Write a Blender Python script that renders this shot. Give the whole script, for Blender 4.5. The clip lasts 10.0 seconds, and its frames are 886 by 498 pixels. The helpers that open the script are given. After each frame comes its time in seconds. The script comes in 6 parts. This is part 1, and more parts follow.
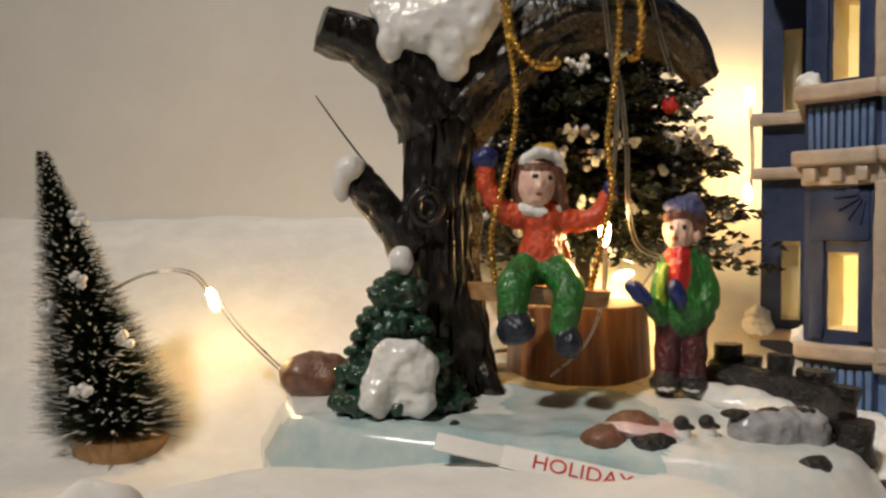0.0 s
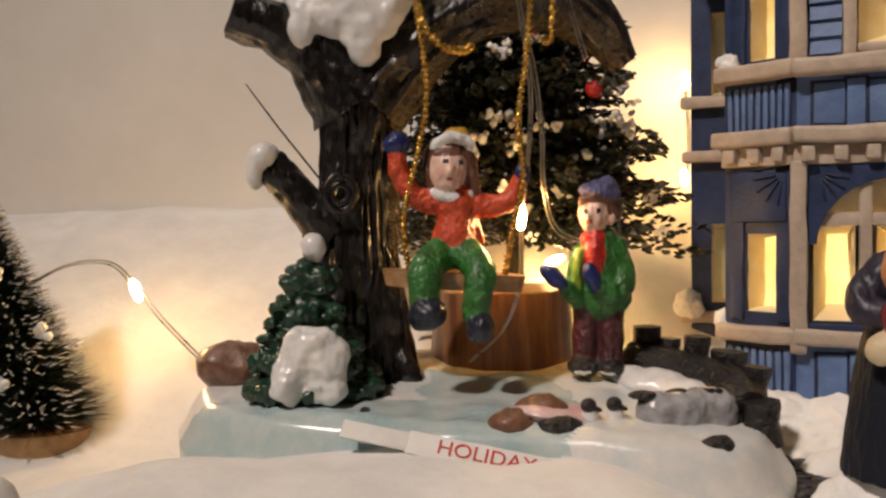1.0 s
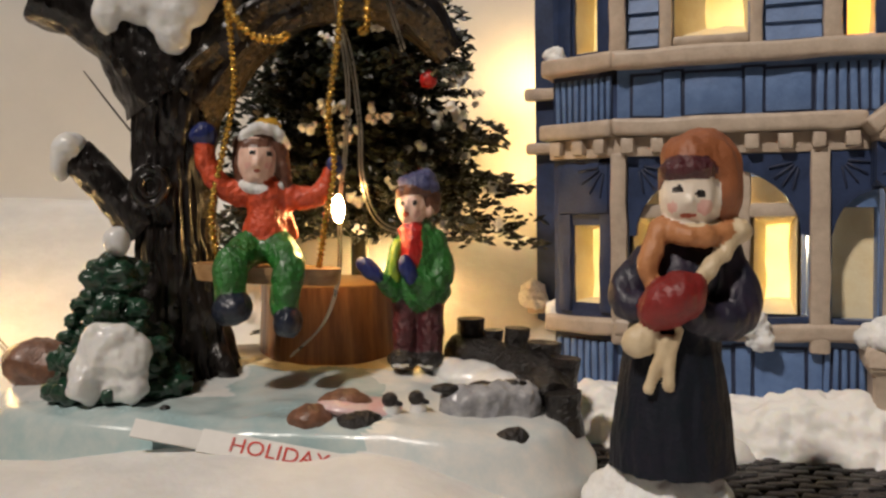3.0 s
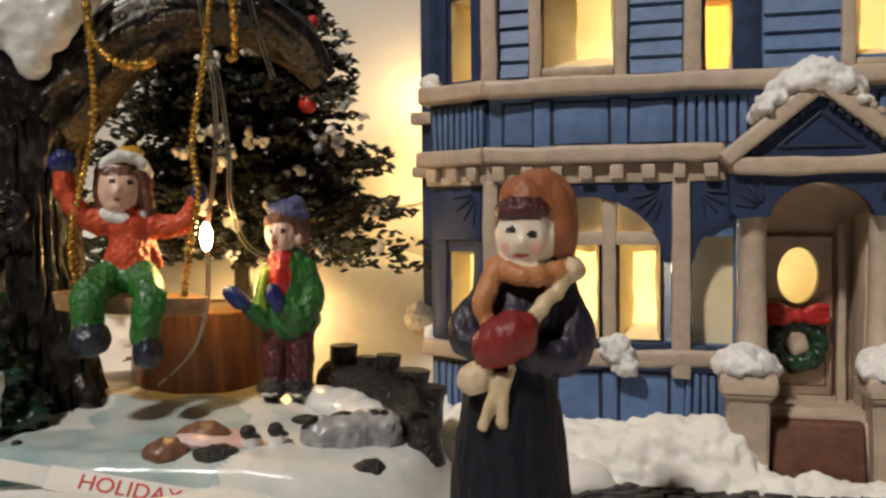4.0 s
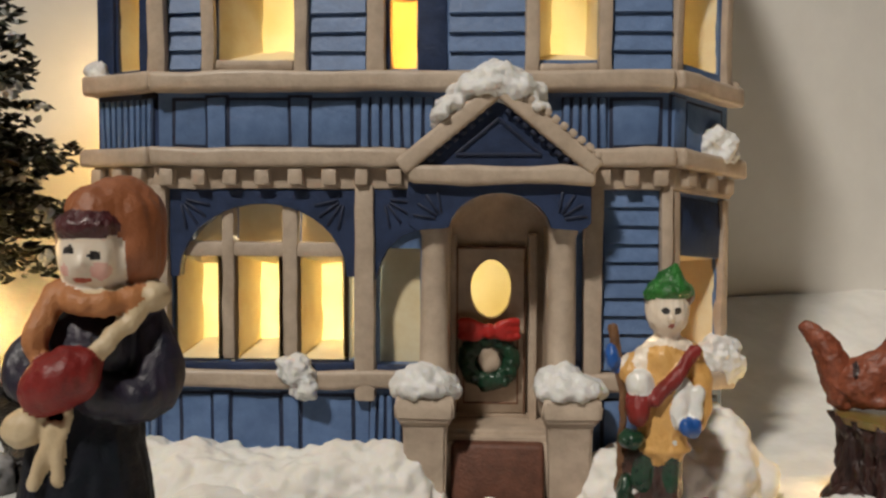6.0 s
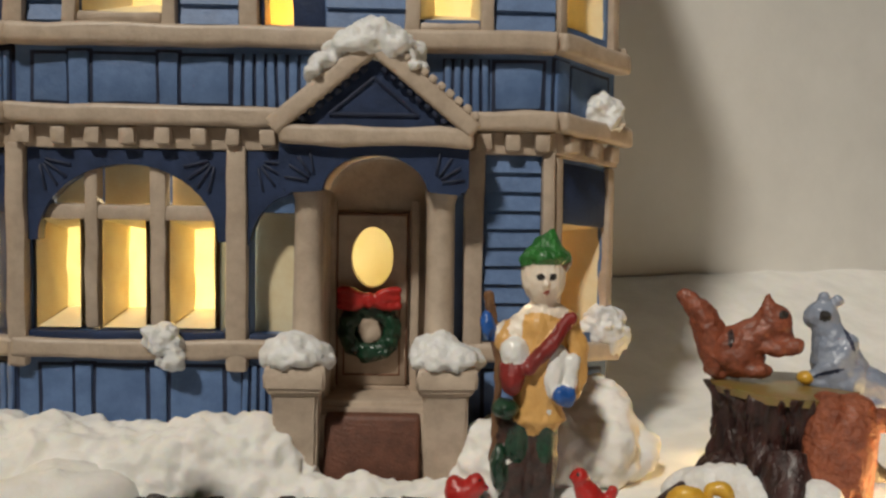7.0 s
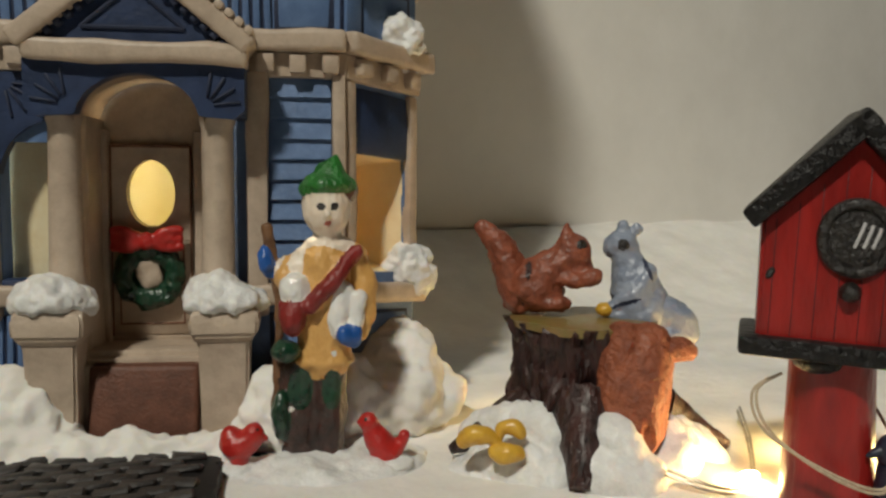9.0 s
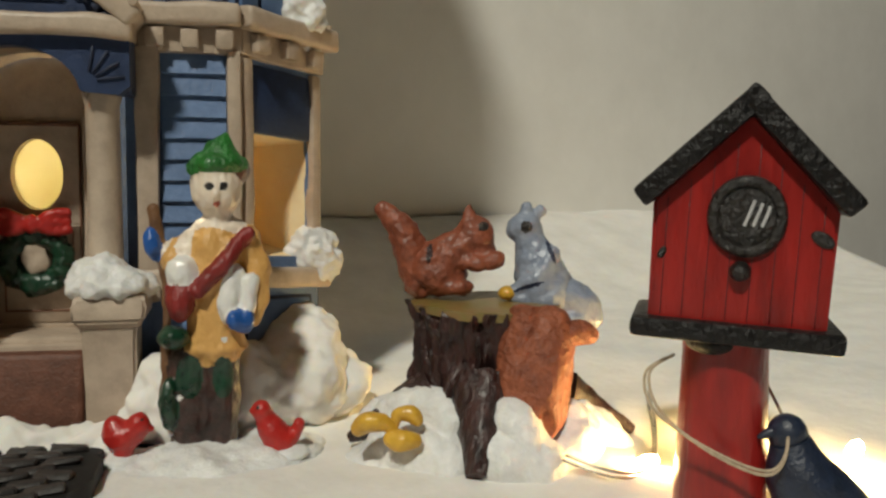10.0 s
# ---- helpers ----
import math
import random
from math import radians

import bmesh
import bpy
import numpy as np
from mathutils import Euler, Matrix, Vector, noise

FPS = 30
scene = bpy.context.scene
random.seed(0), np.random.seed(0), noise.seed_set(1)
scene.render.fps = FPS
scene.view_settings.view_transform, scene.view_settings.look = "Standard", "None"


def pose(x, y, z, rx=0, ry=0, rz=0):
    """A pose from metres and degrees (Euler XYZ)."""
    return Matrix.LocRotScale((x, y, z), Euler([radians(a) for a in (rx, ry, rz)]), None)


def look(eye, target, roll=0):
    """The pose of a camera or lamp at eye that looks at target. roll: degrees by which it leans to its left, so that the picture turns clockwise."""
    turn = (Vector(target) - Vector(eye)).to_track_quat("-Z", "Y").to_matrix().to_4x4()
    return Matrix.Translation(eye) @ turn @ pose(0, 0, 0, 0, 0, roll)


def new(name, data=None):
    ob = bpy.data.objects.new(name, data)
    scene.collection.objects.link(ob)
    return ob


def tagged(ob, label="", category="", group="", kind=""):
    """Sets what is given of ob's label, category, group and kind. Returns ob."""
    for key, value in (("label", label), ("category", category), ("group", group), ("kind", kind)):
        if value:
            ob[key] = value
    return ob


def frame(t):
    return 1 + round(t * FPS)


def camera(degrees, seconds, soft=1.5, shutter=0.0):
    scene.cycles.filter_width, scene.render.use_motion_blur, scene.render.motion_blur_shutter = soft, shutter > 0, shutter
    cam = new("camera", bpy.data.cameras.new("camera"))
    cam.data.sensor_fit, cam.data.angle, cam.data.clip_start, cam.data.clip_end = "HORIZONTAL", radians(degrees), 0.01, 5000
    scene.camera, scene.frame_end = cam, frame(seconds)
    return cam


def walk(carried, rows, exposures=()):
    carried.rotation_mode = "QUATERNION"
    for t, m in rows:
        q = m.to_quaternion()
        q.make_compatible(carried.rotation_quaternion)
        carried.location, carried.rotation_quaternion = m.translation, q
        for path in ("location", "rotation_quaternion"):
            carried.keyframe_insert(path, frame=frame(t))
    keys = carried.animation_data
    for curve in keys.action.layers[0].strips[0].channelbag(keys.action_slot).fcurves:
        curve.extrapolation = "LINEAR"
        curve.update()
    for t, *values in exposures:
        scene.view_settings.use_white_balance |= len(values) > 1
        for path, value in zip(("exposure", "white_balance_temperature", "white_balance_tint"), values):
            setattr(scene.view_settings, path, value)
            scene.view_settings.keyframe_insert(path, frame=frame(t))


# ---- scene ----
# One design unit is 2 cm: a miniature winter village on a table.
U = 0.02
cam = camera(52.7, 10.0, soft=2.5)
METRES, EYE, TILT, LEAN, TURN = 0.16, 0.07, -1.5, 0.0, 0.0
ROWS = [
    (0.0, 0.0, 0.0, 0.0, -0.0, 0.0, -0.0),
    (0.5, 0.0708, 0.0067, -0.0048, -0.89, -0.44, 0.47),
    (1.0, 0.0995, 0.005, -0.0075, -1.22, -0.61, 0.8),
    (1.5, 0.157, 0.0135, -0.0051, -1.94, -0.9, 0.75),
    (2.0, 0.1811, 0.0148, -0.0075, -2.59, -1.02, 0.68),
    (2.5, 0.2232, 0.0124, -0.0093, -3.72, -1.32, 0.8),
    (4.0, 0.3689, -0.0095, 0.027, -9.79, -1.06, 0.81),
    (4.5, 0.4219, -0.0303, 0.046, -11.35, -0.51, 0.31),
    (5.0, 0.4801, -0.0006, 0.0279, -14.1, -0.73, -0.04),
    (5.5, 0.5498, 0.0429, 0.0421, -17.61, -1.23, 0.35),
    (6.0, 0.6189, 0.0499, 0.0478, -20.68, -1.52, 0.29),
    (7.5, 0.7444, 0.0619, -0.0081, -26.29, -2.89, -0.51),
    (8.0, 0.7794, 0.0679, -0.0255, -27.93, -3.65, -0.43),
    (8.5, 0.8152, 0.0749, -0.035, -29.85, -4.1, -0.16),
    (9.0, 0.8601, 0.0779, -0.0371, -32.2, -4.18, 0.13),
    (9.5, 0.8905, 0.0839, -0.0455, -34.02, -4.38, 0.09),
    (10.0, 0.9254, 0.0702, -0.0529, -35.5, -4.59, -0.03),
]
walk(cam, [(t, pose(0, 0, EYE, TILT, LEAN, TURN) @ pose(METRES * x, METRES * y, METRES * z, 90 + pitch, roll, yaw)) for t, x, y, z, yaw, pitch, roll in ROWS],
     exposures=[(0.0, 0.0, 6500, 10), (0.5, 0.0, 6600, 14), (1.0, 0.0, 6900, 19), (1.5, 0.0, 7200, 28), (2.0, 0.0, 6800, 18), (2.5, 0.0, 6600, 14), (4.0, 0.0, 6500, 10), (6.0, -0.08, 6450, 8), (8.0, -0.1, 6450, 4), (9.0, -0.2, 6450, 2), (10.0, -0.08, 6450, 0)])

# ---- world and lights ----
world = bpy.data.worlds.new("room_air")
world.use_nodes = True
scene.world = world
world.node_tree.nodes["Background"].inputs[0].default_value = (1.0, 0.93, 0.84, 1)
world.node_tree.nodes["Background"].inputs[1].default_value = 0.03


def lamp(name, kind, m, watts, color, size=0.0):
    data = bpy.data.lights.new(name, kind)
    data.energy, data.color = watts, color
    if kind == "AREA":
        data.shape, data.size = "DISK", size
    else:
        data.shadow_soft_size = size
    ob = new(name, data)
    ob.matrix_world = m
    return ob


KEY = lamp("ceiling_spot_light", "SPOT", look((-1.06, -0.92, 1.95), (0.7, 0.36, 0.07)), 222.0, (1.0, 0.91, 0.81), 0.1)
KEY.data.spot_size, KEY.data.spot_blend = radians(44), 1.0
HOUSE_GLOW = 0.2

# ---- materials ----


def mat(name, c1, c2=None, rough=0.6, scale=300.0, bump=0.2, fine=1500.0, metal=0.0, coat=0.0, spec=0.5, island=0.0, obj=0.0, stretch=None, soft=0.0):
    """Paint or stuff with two colours mixed in patches, fine relief, and a shine."""
    m = bpy.data.materials.new(name)
    m.use_nodes = True
    nt = m.node_tree
    bs = nt.nodes["Principled BSDF"]
    c2 = c2 or tuple(v * 0.75 for v in c1)
    tc = nt.nodes.new("ShaderNodeTexCoord")
    mp = nt.nodes.new("ShaderNodeMapping")
    nt.links.new(tc.outputs["Object"], mp.inputs[0])
    if stretch:
        mp.inputs["Scale"].default_value = stretch
    n1 = nt.nodes.new("ShaderNodeTexNoise")
    n1.inputs["Scale"].default_value, n1.inputs["Detail"].default_value, n1.inputs["Roughness"].default_value = scale, 6, 0.65
    nt.links.new(mp.outputs[0], n1.inputs[0])
    ramp = nt.nodes.new("ShaderNodeValToRGB")
    ramp.color_ramp.elements[0].position, ramp.color_ramp.elements[1].position = 0.36, 0.64
    ramp.color_ramp.elements[0].color, ramp.color_ramp.elements[1].color = (*c2, 1), (*c1, 1)
    nt.links.new(n1.outputs[0], ramp.inputs[0])
    col = ramp.outputs[0]
    for strength, node, out in ((island, "ShaderNodeNewGeometry", "Random Per Island"), (obj, "ShaderNodeObjectInfo", "Random")):
        if strength:
            g = nt.nodes.new(node)
            mr = nt.nodes.new("ShaderNodeMapRange")
            mr.inputs[3].default_value, mr.inputs[4].default_value = 1 - strength, 1 + strength
            nt.links.new(g.outputs[out], mr.inputs[0])
            hs = nt.nodes.new("ShaderNodeHueSaturation")
            nt.links.new(mr.outputs[0], hs.inputs["Value"])
            nt.links.new(col, hs.inputs["Color"])
            col = hs.outputs[0]
    nt.links.new(col, bs.inputs["Base Color"])
    n2 = nt.nodes.new("ShaderNodeTexNoise")
    n2.inputs["Scale"].default_value, n2.inputs["Detail"].default_value = fine, 4
    nt.links.new(mp.outputs[0], n2.inputs[0])
    bp = nt.nodes.new("ShaderNodeBump")
    bp.inputs["Strength"].default_value, bp.inputs["Distance"].default_value = bump, 0.0014 if bump > 0.85 else 0.00045
    nt.links.new(n2.outputs[0], bp.inputs["Height"])
    nt.links.new(bp.outputs[0], bs.inputs["Normal"])
    rr = nt.nodes.new("ShaderNodeMapRange")
    rr.inputs[3].default_value, rr.inputs[4].default_value = max(0.05, rough - 0.12), min(1, rough + 0.12)
    nt.links.new(n1.outputs[0], rr.inputs[0])
    nt.links.new(rr.outputs[0], bs.inputs["Roughness"])
    bs.inputs["Metallic"].default_value, bs.inputs["Coat Weight"].default_value = metal, coat
    bs.inputs["Coat Roughness"].default_value = 0.25
    bs.inputs["Specular IOR Level"].default_value = spec
    if soft:
        bs.inputs["Subsurface Weight"].default_value = soft
        bs.inputs["Subsurface Radius"].default_value = (0.004, 0.003, 0.002)
        bs.inputs["Subsurface Scale"].default_value = 0.5
    return m


def glow(name, color, strength):
    m = bpy.data.materials.new(name)
    m.use_nodes = True
    bs = m.node_tree.nodes["Principled BSDF"]
    bs.inputs["Base Color"].default_value = (*color, 1)
    bs.inputs["Emission Color"].default_value = (*color, 1)
    bs.inputs["Emission Strength"].default_value = strength
    return m


def frosted(name, color, amount=0.75):
    """A thin yellowed plastic film that lets light through and scatters it."""
    m = bpy.data.materials.new(name)
    m.use_nodes = True
    nt = m.node_tree
    out = nt.nodes["Material Output"]
    bs = nt.nodes["Principled BSDF"]
    bs.inputs["Base Color"].default_value = (*color, 1)
    bs.inputs["Roughness"].default_value = 0.35
    tr = nt.nodes.new("ShaderNodeBsdfTranslucent")
    nz = nt.nodes.new("ShaderNodeTexNoise")
    nz.inputs["Scale"].default_value = 180
    rp = nt.nodes.new("ShaderNodeValToRGB")
    rp.color_ramp.elements[0].color = (color[0] * 0.85, color[1] * 0.8, color[2] * 0.6, 1)
    rp.color_ramp.elements[1].color = (*color, 1)
    tc = nt.nodes.new("ShaderNodeTexCoord")
    nt.links.new(tc.outputs["Object"], nz.inputs[0])
    nt.links.new(nz.outputs[0], rp.inputs[0])
    nt.links.new(rp.outputs[0], tr.inputs[0])
    mx = nt.nodes.new("ShaderNodeMixShader")
    mx.inputs[0].default_value = amount
    nt.links.new(bs.outputs[0], mx.inputs[1])
    nt.links.new(tr.outputs[0], mx.inputs[2])
    nt.links.new(mx.outputs[0], out.inputs[0])
    return m


M_WALL = mat("wall_paint", (0.86, 0.84, 0.8), (0.8, 0.78, 0.74), 0.85, 20, 0.15, 400)
# unseen room sides, kept dark to hold down bounced light
M_ROOM = mat("room_paint", (0.16, 0.14, 0.12), (0.13, 0.115, 0.1), 0.9, 5, 0.1, 100)
M_TABLE = mat("table_wood", (0.22, 0.13, 0.07), (0.14, 0.08, 0.04), 0.5, 30, 0.2, 300, stretch=(1, 8, 1))
M_COTTON = mat("cotton_batting", (0.9, 0.88, 0.84), (0.8, 0.78, 0.74), 0.95, 60, 0.55, 380, spec=0.1, soft=0.25)
M_SNOW = mat("snow_paint", (0.84, 0.84, 0.83), (0.72, 0.72, 0.71), 0.55, 350, 0.6, 1400, coat=0.1, soft=0.15)
M_GLOSSNOW = mat("glossy_snow_paint", (0.84, 0.83, 0.8), (0.74, 0.74, 0.73), 0.3, 250, 0.25, 900, coat=0.4, soft=0.15)
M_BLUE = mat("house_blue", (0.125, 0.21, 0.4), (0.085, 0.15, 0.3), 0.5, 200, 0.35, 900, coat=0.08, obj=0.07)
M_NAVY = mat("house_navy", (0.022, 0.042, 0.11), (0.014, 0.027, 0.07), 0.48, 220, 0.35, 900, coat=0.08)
M_INK = mat("joint_ink", (0.012, 0.02, 0.05), (0.02, 0.03, 0.07), 0.6, 300, 0.3)
M_BEIGE = mat("house_beige", (0.54, 0.44, 0.345), (0.42, 0.335, 0.26), 0.5, 200, 0.35, 900, coat=0.1)
M_INSIDE = mat("house_inside", (0.84, 0.74, 0.5), (0.78, 0.64, 0.38), 0.7, 150, 0.2)
M_PANE = frosted("window_film", (1.0, 0.93, 0.72))
M_AMBER = frosted("amber_film", (0.95, 0.69, 0.36))
M_BRICK = mat("step_brown", (0.16, 0.065, 0.04), (0.1, 0.04, 0.025), 0.55, 300, 0.5)
M_BARK = mat("bark_black", (0.016, 0.012, 0.011), (0.004, 0.0035, 0.003), 0.3, 420, 1.0, 420, coat=0.3, stretch=(1, 1, 0.35))
# bark colour with the fairy bulbs' golden glints painted in
M_BARKLIT = mat("bark_bulb_glow", (0.1, 0.066, 0.024), (0.02, 0.014, 0.008), 0.3, 600, 1.0, 900, coat=0.2)
M_LOG = mat("log_side", (0.38, 0.165, 0.06), (0.14, 0.05, 0.02), 0.42, 260, 0.7, 700, coat=0.25, stretch=(1, 1, 0.09))
M_BOARD = mat("board_wood", (0.55, 0.33, 0.15), (0.3, 0.15, 0.06), 0.42, 260, 0.6, 700, coat=0.25, stretch=(0.3, 1, 1))
M_LOGTOP = mat("log_top", (0.5, 0.3, 0.13), (0.36, 0.2, 0.08), 0.5, 300, 0.4)
M_GREENRESIN = mat("bush_green", (0.012, 0.06, 0.03), (0.005, 0.025, 0.014), 0.3, 400, 0.5, 1500, coat=0.35)
M_NEEDLE = mat("needle_green", (0.03, 0.045, 0.02), (0.012, 0.02, 0.009), 0.55, 300, 0.2, island=0.6)
M_LEAF = mat("spray_leaf", (0.024, 0.028, 0.014), (0.009, 0.012, 0.006), 0.38, 300, 0.2, island=0.7)
M_WIRE = mat("dark_wire", (0.05, 0.045, 0.03), None, 0.4, 300, 0.1, metal=0.7)
M_SILVER = mat("silver_wire", (0.6, 0.55, 0.45), None, 0.3, 300, 0.1, metal=0.9)
M_GOLD = mat("gold_cord", (0.72, 0.45, 0.1), (0.4, 0.22, 0.03), 0.2, 900, 0.6, 2500, metal=0.85)
M_ICE = mat("pond_ice", (0.36, 0.52, 0.54), (0.6, 0.66, 0.64), 0.25, 70, 0.2, 500, coat=0.5)
M_ICESNOW = mat("pond_snow", (0.78, 0.76, 0.72), (0.6, 0.66, 0.66), 0.35, 130, 0.4, 700, coat=0.3)
# pond snow with the hidden bulbs' yellow light in its colour
M_LITSNOW = mat("pond_snow_lit", (0.7, 0.55, 0.25), (0.75, 0.68, 0.5), 0.3, 160, 0.4, 700, coat=0.3)
M_ROCK = mat("brown_rock", (0.26, 0.12, 0.07), (0.13, 0.06, 0.035), 0.35, 400, 0.6, coat=0.3)
M_BLACK = mat("black_paint", (0.008, 0.007, 0.007), (0.022, 0.018, 0.016), 0.36, 500, 0.9, 900, coat=0.12)
M_PAIL = mat("grey_ice", (0.24, 0.24, 0.26), (0.42, 0.42, 0.43), 0.2, 260, 0.3, coat=0.5)
M_PINK = mat("pink_paint", (0.68, 0.4, 0.42), (0.75, 0.6, 0.58), 0.35, 300, 0.3, coat=0.3)
M_PAPER = mat("label_paper", (0.82, 0.8, 0.76), (0.76, 0.74, 0.7), 0.6, 200, 0.1)
M_INKRED = mat("label_red", (0.7, 0.05, 0.03), None, 0.6)
M_SKIN = mat("skin_paint", (0.86, 0.6, 0.48), (0.76, 0.48, 0.37), 0.4, 250, 0.2, coat=0.2, soft=0.1)
M_PALE = mat("pale_face_paint", (0.84, 0.75, 0.64), (0.78, 0.67, 0.55), 0.4, 250, 0.2, coat=0.15, soft=0.1)
M_LIPS = mat("lip_paint", (0.55, 0.12, 0.08), None, 0.4)
M_BLUSH = mat("blush_paint", (0.75, 0.38, 0.32), (0.78, 0.5, 0.42), 0.45)
M_HAIR = mat("brown_hair_paint", (0.17, 0.07, 0.04), (0.09, 0.035, 0.02), 0.4, 600, 0.6, coat=0.2)
M_ORANGE = mat("orange_coat", (0.75, 0.1, 0.03), (0.55, 0.06, 0.02), 0.42, 300, 0.86, 700, coat=0.2)
M_GREEN = mat("green_cloth_paint", (0.03, 0.2, 0.03), (0.015, 0.1, 0.018), 0.38, 300, 0.86, 700, coat=0.25)
# lighter copy of the jacket green for its lit edge
M_GREENLIT = mat("green_cloth_lit", (0.3, 0.42, 0.04), (0.12, 0.26, 0.03), 0.38, 300, 0.4, coat=0.25)
M_MAROON = mat("maroon_paint", (0.1, 0.018, 0.022), (0.055, 0.012, 0.016), 0.38, 250, 0.86, 700, coat=0.25)
M_RED = mat("red_paint", (0.5, 0.022, 0.018), (0.36, 0.014, 0.012), 0.38, 250, 0.4, coat=0.25)
M_MITT = mat("blue_mitten_paint", (0.015, 0.03, 0.16), (0.01, 0.018, 0.1), 0.4, 300, 0.4, coat=0.2)
M_CHALK = mat("chalky_grey", (0.4, 0.4, 0.42), (0.6, 0.6, 0.6), 0.5, 260, 0.3)
M_BOOT = mat("navy_boot_paint", (0.014, 0.02, 0.04), (0.008, 0.011, 0.022), 0.4, 300, 0.5, coat=0.2)
M_CAP = mat("cap_blue", (0.05, 0.06, 0.16), (0.1, 0.1, 0.2), 0.5, 600, 0.7)
M_YELLOW = mat("yellow_paint", (0.7, 0.42, 0.05), (0.55, 0.3, 0.03), 0.35, 300, 0.3, coat=0.3)
M_BONNET = mat("bonnet_brown", (0.34, 0.12, 0.05), (0.27, 0.09, 0.035), 0.5, 250, 0.4)
M_DRESS = mat("navy_dress", (0.005, 0.009, 0.015), (0.01, 0.01, 0.019), 0.6, 200, 0.5, spec=0.22)
M_SHAWL = mat("purple_coat", (0.022, 0.014, 0.034), (0.009, 0.012, 0.024), 0.5, 200, 0.4, coat=0.1)
M_BRAID = mat("tan_braid", (0.5, 0.22, 0.09), (0.4, 0.16, 0.06), 0.5, 350, 0.5)
M_CREAM = mat("cream_paint", (0.66, 0.54, 0.36), (0.58, 0.45, 0.28), 0.45, 250, 0.3)
M_MUFF = mat("red_muff", (0.25, 0.02, 0.018), (0.16, 0.015, 0.014), 0.45, 250, 0.4)
M_TUNIC = mat("tan_tunic", (0.72, 0.42, 0.14), (0.62, 0.34, 0.1), 0.45, 220, 0.4, coat=0.15)
M_TROUSER = mat("dark_trouser", (0.075, 0.032, 0.026), (0.022, 0.016, 0.014), 0.32, 260, 0.8, coat=0.3)
M_BLUEPAINT = mat("bright_blue", (0.02, 0.11, 0.42), (0.015, 0.08, 0.3), 0.4, 300, 0.3, coat=0.2)
M_STAFF = mat("staff_wood", (0.2, 0.1, 0.045), (0.12, 0.06, 0.03), 0.5, 400, 0.5)
M_SQUIRREL = mat("red_brown_paint", (0.3, 0.085, 0.042), (0.15, 0.038, 0.018), 0.5, 380, 0.85, 900, coat=0.1)
M_GREYBLUE = mat("grey_blue_paint", (0.3, 0.34, 0.42), (0.2, 0.24, 0.33), 0.32, 260, 0.4, coat=0.4)
M_STUMP = mat("stump_bark", (0.055, 0.02, 0.017), (0.012, 0.006, 0.006), 0.38, 420, 1.0, 800, coat=0.12, stretch=(1, 1, 0.3))
M_STUMPTOP = mat("stump_top", (0.26, 0.15, 0.055), (0.2, 0.17, 0.04), 0.35, 300, 0.5, coat=0.3)
M_TERRA = mat("terracotta_paint", (0.34, 0.1, 0.045), (0.17, 0.045, 0.02), 0.58, 260, 0.9, 700, coat=0.04)
M_BIRDRED = mat("birdhouse_red", (0.34, 0.016, 0.013), (0.19, 0.009, 0.008), 0.34, 200, 0.7, 800, coat=0.25, stretch=(1, 1, 0.25))
M_ROOFBLACK = mat("roof_black", (0.004, 0.0035, 0.004), (0.009, 0.008, 0.008), 0.42, 450, 1.0, 600, coat=0.1, spec=0.3)
M_DARKBIRD = mat("dark_blue_paint", (0.012, 0.018, 0.035), (0.02, 0.03, 0.06), 0.4, 300, 0.5, coat=0.2)
M_TWINE = mat("twine", (0.55, 0.45, 0.33), (0.4, 0.32, 0.22), 0.7, 900, 0.5)
M_COBBLE = mat("cobble_black", (0.022, 0.02, 0.02), (0.045, 0.038, 0.035), 0.5, 300, 0.6, obj=0.35)
M_GROUT = mat("cobble_joint", (0.01, 0.009, 0.009), None, 0.7)
M_CORE = glow("lit_bulb", (1.0, 0.64, 0.25), 230.0)

# ---- mesh helpers (in design units) ----


def thing(name, loc, label, category, rz=0.0, group="", kind=""):
    ob = new(name)
    ob.matrix_world = pose(loc[0] * U, loc[1] * U, loc[2] * U, 0, 0, rz)
    return tagged(ob, label, category, group, kind)


def finish(ob, mats, smooth):
    me = ob.data
    me.transform(Matrix.Diagonal((U, U, U, 1)))
    for m in mats:
        me.materials.append(m)
    if smooth:
        me.polygons.foreach_set("use_smooth", [True] * len(me.polygons))
        me.set_sharp_from_angle(angle=radians(smooth))
    me.update()


def part(name, bm, material, parent=None, label="", smooth=50, at=None):
    """One mesh object from a bmesh, under a thing or a part; at: its place in the parent."""
    me = bpy.data.meshes.new(name)
    bmesh.ops.recalc_face_normals(bm, faces=bm.faces)
    bm.to_mesh(me)
    bm.free()
    LUMPS[:] = RECENT
    RECENT.clear()
    ob = new(name, me)
    finish(ob, material if isinstance(material, (list, tuple)) else [material], smooth)
    if parent:
        ob.parent = parent
    if at:
        ob.location = [v * U for v in at]
    if label:
        ob["label"] = label
    return ob


RECENT, LUMPS = [], []


